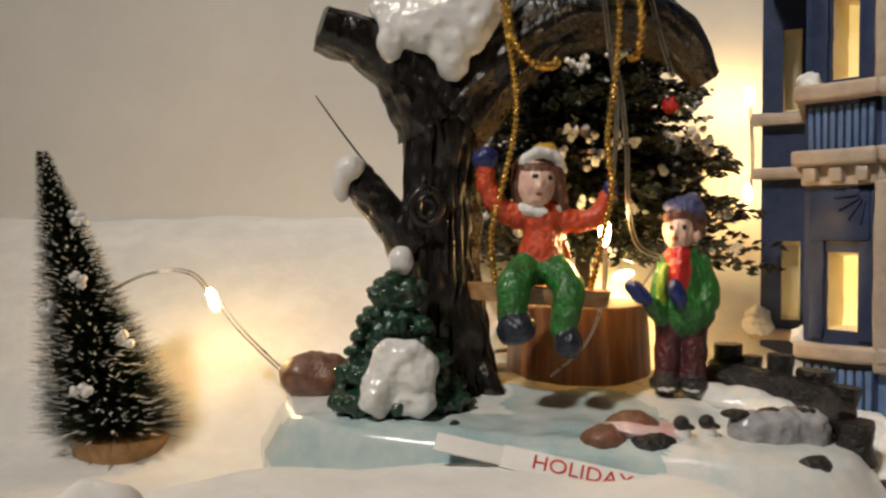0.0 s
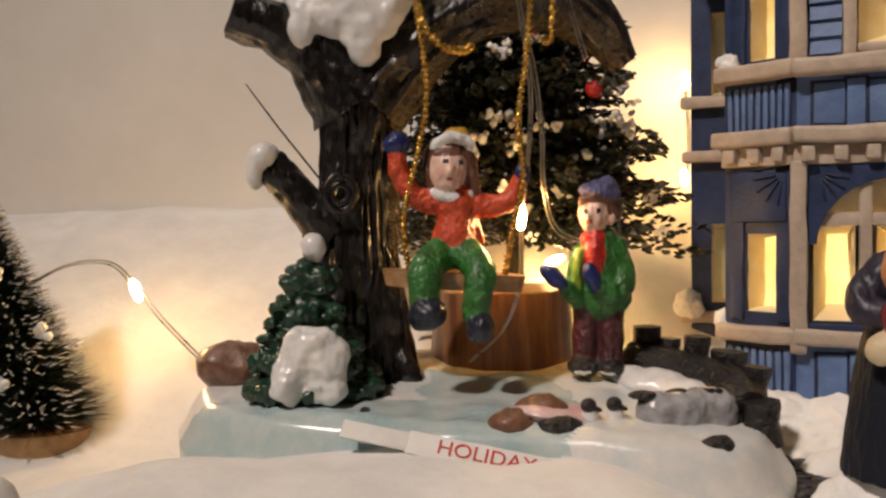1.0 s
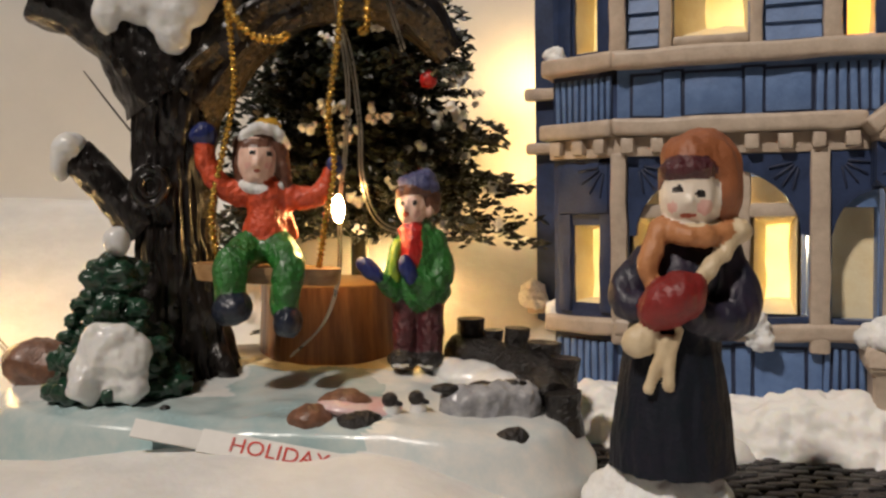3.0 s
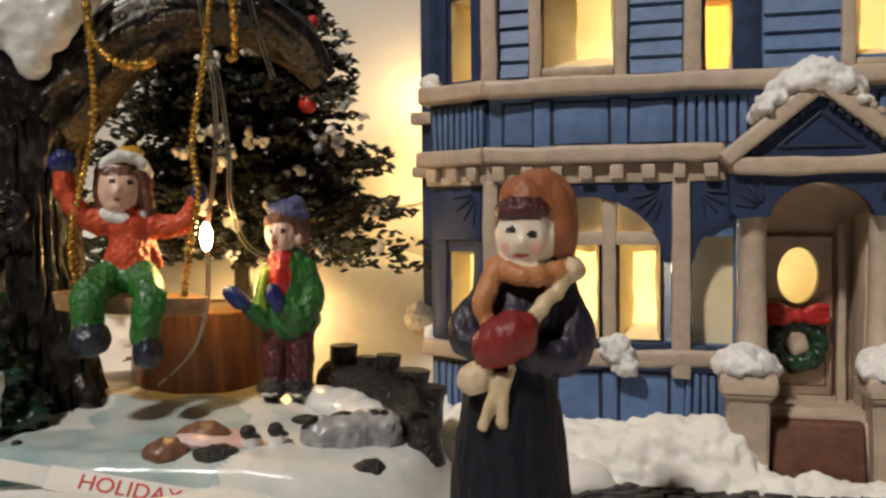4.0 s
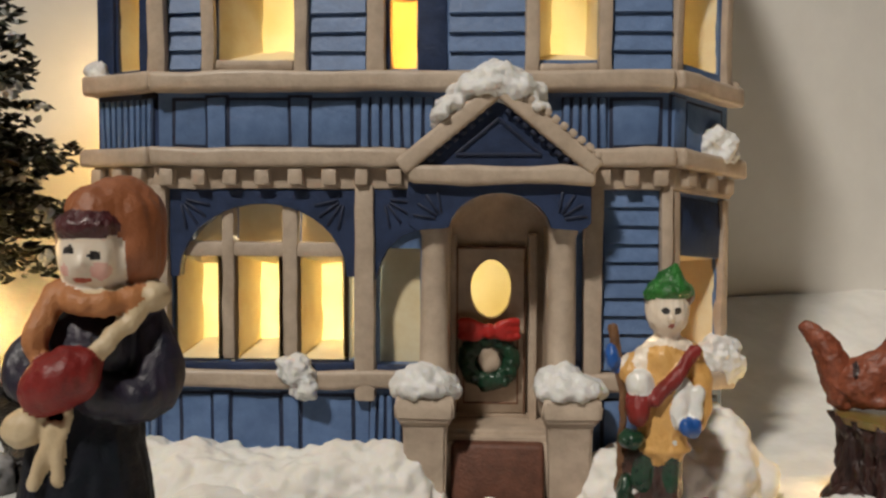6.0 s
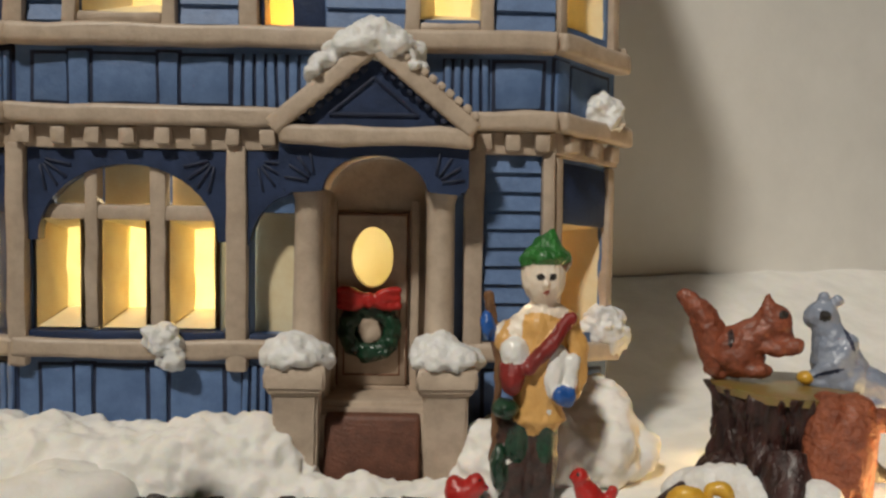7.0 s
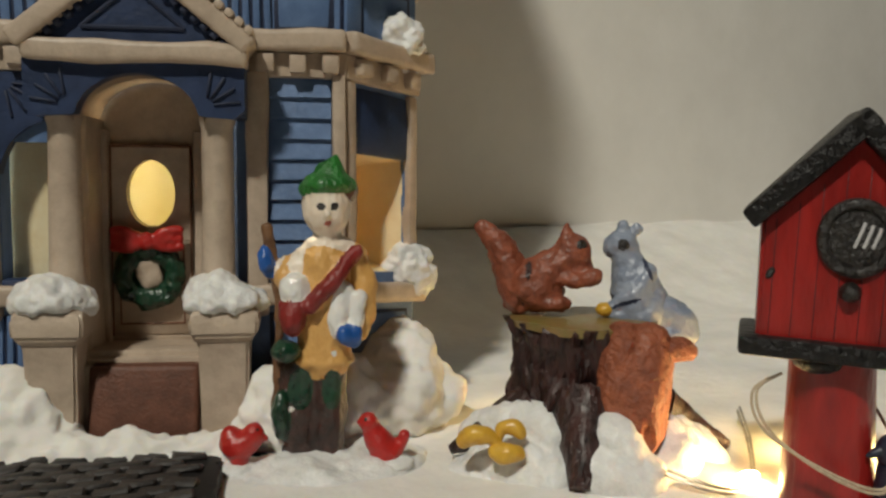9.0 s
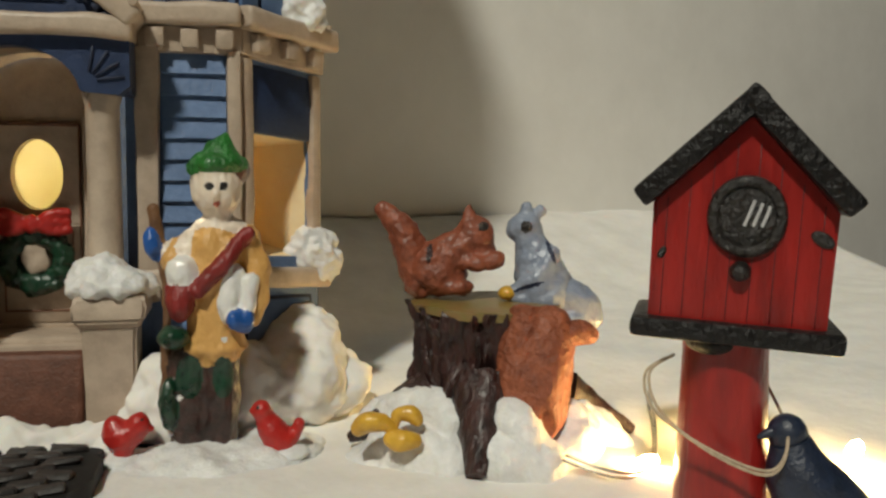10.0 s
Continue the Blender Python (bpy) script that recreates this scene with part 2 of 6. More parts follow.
def nets(f, lo, voxel, n):
    """Surface nets: the zero skin of a field sampled on a grid."""
    inside = f < 0
    cells = tuple(k - 1 for k in n)
    acc, cnt = np.zeros((*cells, 3)), np.zeros(cells)
    for axis in range(3):
        for i in (0, 1):
            for j in (0, 1):
                off = [0, 0, 0]
                off[(axis + 1) % 3], off[(axis + 2) % 3] = i, j
                s0 = tuple(slice(o, o + c) for o, c in zip(off, cells))
                end = list(off)
                end[axis] += 1
                s1 = tuple(slice(o, o + c) for o, c in zip(end, cells))
                f0, f1 = f[s0], f[s1]
                cross = (f0 < 0) != (f1 < 0)
                t = np.where(cross, f0 / np.where(cross, f0 - f1, 1), 0)
                p = np.zeros((*cells, 3)) + np.array(off, float)
                p[..., axis] += t
                acc += p * cross[..., None]
                cnt += cross
    used = cnt > 0
    index = np.full(cells, -1)
    index[used] = np.arange(int(used.sum()))
    base = np.stack(np.meshgrid(*[np.arange(c) for c in cells], indexing="ij"), -1)
    verts = lo + voxel * (base[used] + acc[used] / cnt[used][:, None])
    faces = []
    for axis in range(3):
        a, b = (axis + 1) % 3, (axis + 2) % 3
        sl0, sl1 = [slice(1, c) for c in cells], [slice(1, c) for c in cells]
        sl0[axis], sl1[axis] = slice(0, cells[axis]), slice(1, cells[axis] + 1)
        i0, i1 = inside[tuple(sl0)], inside[tuple(sl1)]
        e = np.argwhere(i0 != i1)
        first = i0[tuple(e.T)]
        at0 = e + 1
        at0[:, axis] -= 1
        quad = []
        for da, db in ((1, 1), (0, 1), (0, 0), (1, 0)):
            c = at0.copy()
            c[:, a] -= da
            c[:, b] -= db
            quad.append(index[tuple(c.T)])
        quad = np.stack(quad, 1)
        quad[~first] = quad[~first][:, ::-1]
        faces += quad.tolist()
    return verts, faces


def fuse(ob, voxel, rough=0.0, scale=5.0):
    """Melts the balls of the last part into one skin with a crumbly surface (surface nets)."""
    inv = [np.array(m.inverted()) for m in LUMPS]
    size = [min(m.to_scale()) for m in LUMPS]
    box3 = [np.array([[m.translation[k] - sum(abs(m[k][j]) for j in range(3)), m.translation[k] + sum(abs(m[k][j]) for j in range(3))] for k in range(3)]) for m in LUMPS]
    lo = np.min([q[:, 0] for q in box3], axis=0) - 3 * voxel - rough
    hi = np.max([q[:, 1] for q in box3], axis=0) + 3 * voxel + rough
    n = np.ceil((hi - lo) / voxel).astype(int) + 1
    ax = [lo[k] + voxel * np.arange(n[k]) for k in range(3)]
    g = np.stack(np.meshgrid(*ax, indexing="ij"), -1)
    total = np.zeros(n)
    for q, s in zip(inv, size):
        d = (np.linalg.norm(g @ q[:3, :3].T + q[:3, 3], axis=-1) - 1) * s
        total += np.exp(-np.clip(d, -1, 3) / (1.3 * voxel))
    f = -np.log(total + 1e-30)
    verts, faces = nets(f, lo, voxel, n)
    me = bpy.data.meshes.new(ob.data.name)
    me.from_pydata(verts.tolist(), [], faces)
    me.update()
    if rough:
        moved = []
        for p, q in [(v.co.copy(), v.normal.copy()) for v in me.vertices]:
            k = noise.noise(p * scale) + 0.6 * noise.noise(p * scale * 2.3) + 0.22 * noise.noise(p * scale * 5)
            moved.extend(p + q * (k * rough))
        me.vertices.foreach_set("co", moved)
    mats = list(ob.data.materials)
    ob.data = me
    finish(ob, mats, 180)
    return ob


# Sculpting: a thing modelled from soft lumps and limbs, melted into one painted skin.


def blob(s, mi, c, r, tilt=0.0):
    q = Matrix.Translation(c) @ Matrix.Rotation(radians(tilt), 4, "Y")
    s.append(("blob", mi, np.array(q.inverted()), np.array(r), np.array(c), max(r)))


def cut(s, mi, c, r, tilt=0.0):
    blob(s, mi, c, r, tilt)
    s[-1] = ("cut",) + s[-1][1:]


def dab(s, mi, c, r, tilt=0.0):
    """A touch of paint on what lies inside an ellipsoid."""
    blob(s, mi, c, r, tilt)
    s[-1] = ("dab",) + s[-1][1:]


def limb(s, mi, pts, radii):
    n = 1 if len(pts) == 2 else 4 * (len(pts) - 1)
    path = np.array([tuple(p) for p in spline(pts, n + 1)])
    rad = np.array([v[0] for v in spline([(r, 0) for r in radii], n + 1)])
    s.append(("limb", mi, path, rad))


def field(p, g):
    """Distance of points g to one lump."""
    if p[0] == "limb":
        best = np.full(g.shape[:-1], 1e3)
        for a, b, ra, rb in zip(p[2], p[2][1:], p[3], p[3][1:]):
            d = b - a
            t = np.clip(((g - a) @ d) / (d @ d + 1e-12), 0, 1)
            best = np.minimum(best, np.linalg.norm(g - a - t[..., None] * d, axis=-1) - (ra + (rb - ra) * t))
        return best
    q = g @ p[2][:3, :3].T + p[2][:3, 3]
    k0 = np.linalg.norm(q / p[3], axis=-1)
    k1 = np.linalg.norm(q / p[3] ** 2, axis=-1) + 1e-9
    return k0 * (k0 - 1) / k1


def reach(p):
    if p[0] == "limb":
        return (p[2] - p[3][:, None]).min(0), (p[2] + p[3][:, None]).max(0)
    return p[4] - p[5], p[4] + p[5]


def sculpt(name, s, mats, voxel=0.02, melt=0.018, rough=0.008, scale=(7, 7, 4), parent=None, label=""):
    solid = [p for p in s if p[0] in ("blob", "limb")]
    ends = [reach(p) for p in solid]
    lo = np.min([e[0] for e in ends], axis=0) - 4 * voxel
    hi = np.max([e[1] for e in ends], axis=0) + 4 * voxel
    n = np.ceil((hi - lo) / voxel).astype(int) + 1
    total = np.full(n, 1e-30)
    for p, (u, v) in zip(solid, ends):
        i0 = np.maximum(np.floor((u - lo) / voxel).astype(int) - 4, 0)
        i1 = np.minimum(np.ceil((v - lo) / voxel).astype(int) + 5, n)
        g = np.stack(np.meshgrid(*[lo[k] + voxel * np.arange(i0[k], i1[k]) for k in range(3)], indexing="ij"), -1)
        total[i0[0]:i1[0], i0[1]:i1[1], i0[2]:i1[2]] += np.exp(-np.clip(field(p, g) / melt, -60, 60))
    f = -np.log(total) * melt
    for p in s:
        if p[0] == "cut":
            g = np.stack(np.meshgrid(*[lo[k] + voxel * np.arange(n[k]) for k in range(3)], indexing="ij"), -1)
            f = np.maximum(f, -field(p, g))
    verts, faces = nets(f, lo, voxel, n)
    c = verts[np.array(faces)].mean(axis=1)
    near = np.stack([field(p, c) for p in solid])
    index = np.array([p[1] for p in solid])[near.argmin(0)]
    for p in s:
        if p[0] == "dab":
            index[field(p, c) < 0] = p[1]
    me = bpy.data.meshes.new(name)
    me.from_pydata(verts.tolist(), [], faces)
    me.polygons.foreach_set("material_index", index.astype(int).tolist())
    me.update()
    if rough:
        k3, moved = Vector(scale), []
        for p, q in [(v.co.copy(), v.normal.copy()) for v in me.vertices]:
            w = Vector((p.x * k3.x, p.y * k3.y, p.z * k3.z))
            moved.extend(p + q * (rough * (noise.noise(w) + 0.5 * noise.noise(w * 2.4))))
        me.vertices.foreach_set("co", moved)
    ob = new(name, me)
    finish(ob, mats, 180)
    if parent:
        ob.parent = parent
    if label:
        ob["label"] = label
    return ob


def wobble(verts, amount, scale=2.0, seed=0.0):
    for v in verts:
        v.co += noise.noise_vector(v.co * scale + Vector((seed, seed * 1.7, 0))) * amount


def box(bm, x0, x1, y0, y1, z0, z1, bevel=0.03, m=None, mi=0, wob=0.0, seg=1):
    r = bmesh.ops.create_cube(bm, size=1)
    vs = r["verts"]
    for v in vs:
        v.co = Vector(((x0 + x1) / 2 + v.co.x * (x1 - x0), (y0 + y1) / 2 + v.co.y * (y1 - y0), (z0 + z1) / 2 + v.co.z * (z1 - z0)))
    b = min(bevel, 0.45 * min(abs(x1 - x0), abs(y1 - y0), abs(z1 - z0)))
    fs = list({f for v in vs for f in v.link_faces})
    if b > 0:
        es = list({e for v in vs for e in v.link_edges})
        r = bmesh.ops.bevel(bm, geom=es, offset=b, segments=seg, affect="EDGES", profile=0.6)
        fs = list({f for f in r["faces"]} | {f for f in fs if f.is_valid})
        vs = list({v for f in fs for v in f.verts})
    for f in fs:
        f.material_index = mi
    if wob:
        wobble(vs, wob)
    if m:
        bmesh.ops.transform(bm, matrix=m, verts=vs)
    return vs


def ball(bm, c, r, rot=(0, 0, 0), mi=0, rough=0.0, scale=3.0, u=20, v=14, seed=0.0):
    r = (r, r, r) if isinstance(r, (int, float)) else r
    tip, foot = bm.verts.new((0, 0, 1)), bm.verts.new((0, 0, -1))
    rows = [[bm.verts.new((math.sin(math.pi * i / v) * math.cos(2 * math.pi * k / u), math.sin(math.pi * i / v) * math.sin(2 * math.pi * k / u), math.cos(math.pi * i / v))) for k in range(u)] for i in range(1, v)]
    for k in range(u):
        j = (k + 1) % u
        bm.faces.new((tip, rows[0][k], rows[0][j]))
        bm.faces.new((foot, rows[-1][j], rows[-1][k]))
        for a, b in zip(rows, rows[1:]):
            bm.faces.new((a[k], b[k], b[j], a[j]))
    made = [tip, foot] + [w for row in rows for w in row]
    m = pose(*c, *rot) @ Matrix.Diagonal((*r, 1))
    RECENT.append(m)
    for w in made:
        n = w.co.copy()
        w.co = m @ w.co
        if rough:
            k = noise.noise(w.co * scale + Vector((seed, 0, seed))) + 0.5 * noise.noise(w.co * scale * 2.7)
            w.co += (m.to_3x3() @ n).normalized() * rough * k
    for f in {f for w in made for f in w.link_faces}:
        f.material_index = mi
    return made


def spline(pts, n):
    """n points along a smooth curve through pts (tuples of any length)."""
    pts = [Vector(p) for p in pts]
    out = []
    for i in range(n):
        t = i / (n - 1) * (len(pts) - 1)
        k = min(int(t), len(pts) - 2)
        f = t - k
        p0, p1, p2, p3 = pts[max(k - 1, 0)], pts[k], pts[k + 1], pts[min(k + 2, len(pts) - 1)]
        out.append(0.5 * ((2 * p1) + (p2 - p0) * f + (2 * p0 - 5 * p1 + 4 * p2 - p3) * f * f + (3 * p1 - p0 - 3 * p2 + p3) * f ** 3))
    return out


def tube(bm, pts, radii, n=24, seg=12, mi=0, ridge=0.0, ridges=9, flat=1.0, rough=0.0, caps=True):
    """A swept tube along a smooth curve; radii along it; ridge: depth of bark furrows."""
    path = spline(pts, n)
    rad = [v[0] for v in spline([(r, 0) for r in radii], n)]
    rings, side = [], None
    for i, p in enumerate(path):
        d = (path[min(i + 1, n - 1)] - path[max(i - 1, 0)]).normalized()
        if side is None:
            side = d.orthogonal().normalized()
        side = (side - d * side.dot(d)).normalized()
        up = d.cross(side)
        ring = []
        for k in range(seg):
            a = 2 * math.pi * k / seg
            r = rad[i]
            if ridge:
                q = Vector((math.cos(a) * ridges / 3, math.sin(a) * ridges / 3, i / n * 3.0))
                r *= 1 + ridge * (abs(noise.noise(q)) * 2 - 0.6) + ridge * 0.5 * noise.noise(q * 3)
            w = p + side * (math.cos(a) * r) + up * (math.sin(a) * r * flat)
            if rough:
                w += noise.noise_vector(w * 3) * rough
            ring.append(bm.verts.new(w))
        rings.append(ring)
    faces = []
    for a, b in zip(rings, rings[1:]):
        for k in range(seg):
            faces.append(bm.faces.new((a[k], a[(k + 1) % seg], b[(k + 1) % seg], b[k])))
    if caps:
        faces.append(bm.faces.new(rings[0][::-1]))
        faces.append(bm.faces.new(rings[-1]))
    for f in faces:
        f.material_index = mi
    return [v for r in rings for v in r]


def lathe(bm, prof, c=(0, 0, 0), seg=32, mi=0, fold=0.0, folds=9, rough=0.0, flat=1.0):
    """A turned shape from (radius, height) rows; fold: pleats."""
    rings = []
    for r, z in prof:
        ring = []
        for k in range(seg):
            a = 2 * math.pi * k / seg
            rr = r * (1 + fold * math.sin(a * folds + z)) if r > 0.001 else 0.001
            w = Vector((c[0] + rr * math.cos(a), c[1] + rr * math.sin(a) * flat, c[2] + z))
            if rough:
                w += noise.noise_vector(w * 2.5) * rough
            ring.append(bm.verts.new(w))
        rings.append(ring)
    faces = [bm.faces.new((a[k], a[(k + 1) % seg], b[(k + 1) % seg], b[k])) for a, b in zip(rings, rings[1:]) for k in range(seg)]
    faces.append(bm.faces.new(rings[0][::-1]))
    faces.append(bm.faces.new(rings[-1]))
    for f in faces:
        f.material_index = mi
    return [v for r in rings for v in r]


def slab(bm, outline, y0, y1, m=None, mi=0):
    """A flat shape given in (x, z), with thickness from y0 to y1."""
    a = [bm.verts.new((x, y0, z)) for x, z in outline]
    b = [bm.verts.new((x, y1, z)) for x, z in outline]
    fs = [bm.faces.new(a), bm.faces.new(b[::-1])]
    for i in range(len(a)):
        j = (i + 1) % len(a)
        fs.append(bm.faces.new((a[j], a[i], b[i], b[j])))
    for f in fs:
        f.material_index = mi
    if m:
        bmesh.ops.transform(bm, matrix=m, verts=a + b)
    return a + b


def arc(cx, cz, rx, rz, a0, a1, n=10):
    return [(cx + rx * math.cos(radians(a0 + (a1 - a0) * i / n)), cz + rz * math.sin(radians(a0 + (a1 - a0) * i / n))) for i in range(n + 1)]


def smoothstep(a, b, x):
    t = min(1, max(0, (x - a) / (b - a)))
    return t * t * (3 - 2 * t)


# ---- room, table and cotton snow ----


def snow_height(x, y):
    rise = 3.3 - 1.9 * smoothstep(1.0, 11.0, x)
    start = 11.2 + 1.0 * smoothstep(3, 12, x)
    z = 0.32 + rise * smoothstep(start, 17.5, y)
    z += 0.10 * noise.noise(Vector((x * 0.35, y * 0.35, 0))) + 0.05 * noise.noise(Vector((x * 1.1, y * 1.1, 3)))
    # a drift heaped against the front of the pond
    drift = smoothstep(5.8, 8.9, y) * (1 - smoothstep(9.3, 10.2, y)) * smoothstep(-4.6, -1.6, x) * (1 - smoothstep(2.2, 5.0, x))
    z += 0.68 * drift * (1 + 0.12 * noise.noise(Vector((x * 0.9, y * 0.9, 5))))
    return z


def build_room():
    bm = bmesh.new()
    box(bm, -40, 60, 17.6, 19.6, -38, 100, 0)
    tagged(part("wall_back", bm, M_WALL), "plain off-white painted wall behind the village", "wall", kind="structure")
    for name, b in (("wall_left", (-82, -80, -100, 19.6)), ("wall_right", (100, 102, -100, 19.6))):
        bm = bmesh.new()
        box(bm, b[0], b[1], b[2], b[3], -38, 100, 0)
        tagged(part(name, bm, M_ROOM), "plain painted room wall", "wall", kind="structure")
    bm = bmesh.new()
    box(bm, -82, 102, -102, -100, -38, 100, 0)
    tagged(part("wall_front", bm, M_ROOM), "plain painted room wall", "wall", kind="structure")
    for name, x0, x1 in (("wall_back_left", -80, -40), ("wall_back_right", 60, 100)):
        bm = bmesh.new()
        box(bm, x0, x1, 17.6, 19.6, -38, 100, 0)
        tagged(part(name, bm, M_WALL), "plain off-white painted wall", "wall", kind="structure")
    bm = bmesh.new()
    box(bm, -82, 102, -102, 19.6, 100, 102, 0)
    tagged(part("ceiling", bm, M_ROOM), "plain dark ceiling, unseen, holding down bounced light", "ceiling", kind="structure")
    bm = bmesh.new()
    box(bm, -82, 102, -102, 19.6, -40, -38, 0)
    tagged(part("floor", bm, M_TABLE), "brown wooden floor", "floor", kind="structure")
    table = thing("table", (6, 9, -37.9), "brown wooden table under the cotton snow", "table")
    bm = bmesh.new()
    box(bm, -26, 26, -12, 8.5, 37.0, 37.9, 0.1)
    part("tabletop", bm, M_TABLE, table)
    for x in (-25, 23):
        for y in (-11, 5.5):
            bm = bmesh.new()
            box(bm, x, x + 2, y, y + 2, 0, 37.0, 0.1)
            part("leg", bm, M_TABLE, table)
    bm = bmesh.new()
    nx, ny = 190, 150
    x0, x1, y0, y1 = -16.0, 31.0, -2.5, 17.62
    grid = []
    for j in range(ny + 1):
        row = []
        for i in range(nx + 1):
            x, y = x0 + (x1 - x0) * i / nx, y0 + (y1 - y0) * j / ny
            z = snow_height(x, y) + 0.02 * noise.noise(Vector((x * 4, y * 4, 1)))
            if min(i, j, nx - i) == 0:
                z = 0.01
            row.append(bm.verts.new((x, y, z)))
        grid.append(row)
    for j in range(ny):
        for i in range(nx):
            bm.faces.new((grid[j][i], grid[j][i + 1], grid[j + 1][i + 1], grid[j + 1][i]))
    tagged(part("ground", bm, M_COTTON, smooth=180), "white cotton batting laid out as snow over the table", "snow", kind="structure")


build_room()

# ---- the lit porcelain house ----
HOUSE = thing("house", (7.8, 10.38, 0.0), "blue and beige painted porcelain Victorian house, lit from inside", "model house", rz=-23.3)
CH_L = Matrix.Translation((-2.45, 0.0, 0)) @ Matrix.Rotation(radians(-27), 4, "Z")    # canted left bay, runs to -x
CH_R = Matrix.Translation((3.42, 0.0, 0)) @ Matrix.Rotation(radians(43), 4, "Z") @ Matrix(((1, 0, 0, 0), (0, 1, 0, 0), (-0.085, 0, 1, 0), (0, 0, 0, 1)))      # canted right bay, runs to +x


def pierced(name, x0, x1, z0, z1, holes, material, y0=0.0, y1=0.3, m=None, label=""):
    """A wall with rectangular openings that go right through it."""
    bm = bmesh.new()
    xs = sorted({x0, x1, *[h[0] for h in holes], *[h[1] for h in holes]})
    zs = sorted({z0, z1, *[h[2] for h in holes], *[h[3] for h in holes]})
    for a, b in zip(xs, xs[1:]):
        for c, d in zip(zs, zs[1:]):
            if not any(h[0] <= a and b <= h[1] and h[2] <= c and d <= h[3] for h in holes):
                box(bm, a, b, y0, y1, c, d, 0, m)
    bmesh.ops.remove_doubles(bm, verts=bm.verts, dist=0.0005)
    return part(name, bm, material, HOUSE, label)


def hpart(name, b, material, bevel=0.03, m=None, wob=0.02, label="", seg=2):
    """One moulded piece of the house, its long edges a little wavy as cast and painted by a maker."""
    bm = bmesh.new()
    box(bm, *b, bevel, None, 0, 0, seg)
    for axis in (0, 2):
        lo, hi = b[2 * axis], b[2 * axis + 1]
        n = min(14, int((hi - lo) / 0.3))
        no = Vector((1, 0, 0)) if axis == 0 else Vector((0, 0, 1))
        for k in range(1, n):
            bmesh.ops.bisect_plane(bm, geom=bm.verts[:] + bm.edges[:] + bm.faces[:], plane_co=no * (lo + (hi - lo) * k / n), plane_no=no)
    wobble(bm.verts, wob, 2.6)
    wobble(bm.verts, wob * 0.4, 7.0, 3.0)
    if m:
        bmesh.ops.transform(bm, matrix=m, verts=bm.verts[:])
    return part(name, bm, material, HOUSE, label)


def window(x0, x1, z0, z1, m=None, depth=0.34, wall=0.3, name="window", inset=(0.3, 0.1, 0.13, 0.08), film=None):
    """Deep splayed cream reveals, hand cut, with a yellowed film behind the smaller inner hole."""
    w, h, n = x1 - x0, z1 - z0, 6
    a, b, c, d = inset
    def loop(u0, u1, v0, v1, y, wob):
        pts = [(u0 + (u1 - u0) * i / n, v0) for i in range(n)] + [(u1, v0 + (v1 - v0) * i / n) for i in range(n)]
        pts += [(u1 - (u1 - u0) * i / n, v1) for i in range(n)] + [(u0, v1 - (v1 - v0) * i / n) for i in range(n)]
        out = []
        for x, z in pts:
            k = noise.noise_vector(Vector((x * 5 + x0 * 3, z * 5, y))) * wob
            out.append((x + k.x, y, z + k.z))
        return out
    bm = bmesh.new()
    inner = (x0 + a * w, x1 - b * w, z0 + c * h, z1 - d * h)
    back = wall + depth
    rings = [loop(x0 - 0.01, x1 + 0.01, z0 - 0.01, z1 + 0.01, 0.0, 0.0), loop(x0 + 0.02, x1 - 0.02, z0 + 0.03, z1 - 0.02, 0.12, 0.02), loop(*inner, back - 0.06, 0.035), loop(*inner, back, 0.035), loop(x0 - 0.06, x1 + 0.06, z0 - 0.06, z1 + 0.06, back, 0.0), loop(x0 - 0.06, x1 + 0.06, z0 - 0.06, z1 + 0.06, 0.04, 0.0)]
    rings = [[bm.verts.new(p) for p in r] for r in rings]
    for p, q in zip(rings, rings[1:]):
        for k in range(len(p)):
            j = (k + 1) % len(p)
            bm.faces.new((p[k], p[j], q[j], q[k]))
    if m:
        bmesh.ops.transform(bm, matrix=m, verts=bm.verts[:])
    win = part(name, bm, M_INSIDE, HOUSE, "deep cream window reveal with a yellowed film", smooth=35)
    bm = bmesh.new()
    box(bm, x0 - 0.02, x1 + 0.02, back + 0.01, back + 0.03, z0 - 0.02, z1 + 0.02, 0, m)
    part("pane", bm, film or M_PANE, win)
    return win


def siding(x0, x1, z0, z1, n, m=None):
    """Lapped boards, each tilted out at its foot."""
    h = (z1 - z0) / n
    for i in range(n):
        bm = bmesh.new()
        a = z0 + i * h
        vs = slab(bm, [(-0.05, a + 0.025), (-0.005, a + h), (0.02, a + h), (0.02, a + 0.025)], x0, x1)
        for v in vs:
            v.co = Vector((v.co.y, v.co.x, v.co.z))
        wobble(vs, 0.012)
        if m:
            bmesh.ops.transform(bm, matrix=m, verts=vs)
        part("siding_board", bm, M_BLUE, HOUSE)


def panel(x0, x1, z0, z1, m=None, y=-0.03):
    hpart("panel_joint", (x0 - 0.04, x1 + 0.04, -0.014, 0.01, z0 - 0.035, z1 + 0.03), M_INK, 0.004, m, 0.006)
    hpart("panel", (x0, x1, y, 0.02, z0, z1), M_BLUE, 0.025, m)


def flutes(x0, x1, z0, z1, n, m=None):
    w = (x1 - x0) / n
    hpart("panel_joint", (x0, x1, -0.014, 0.01, z0, z1), M_INK, 0.004, m, 0.006)
    for i in range(n):
        hpart("flute", (x0 + i * w + 0.015, x0 + (i + 1) * w - 0.015, -0.05, 0.02, z0, z1), M_BLUE, 0.04, m)


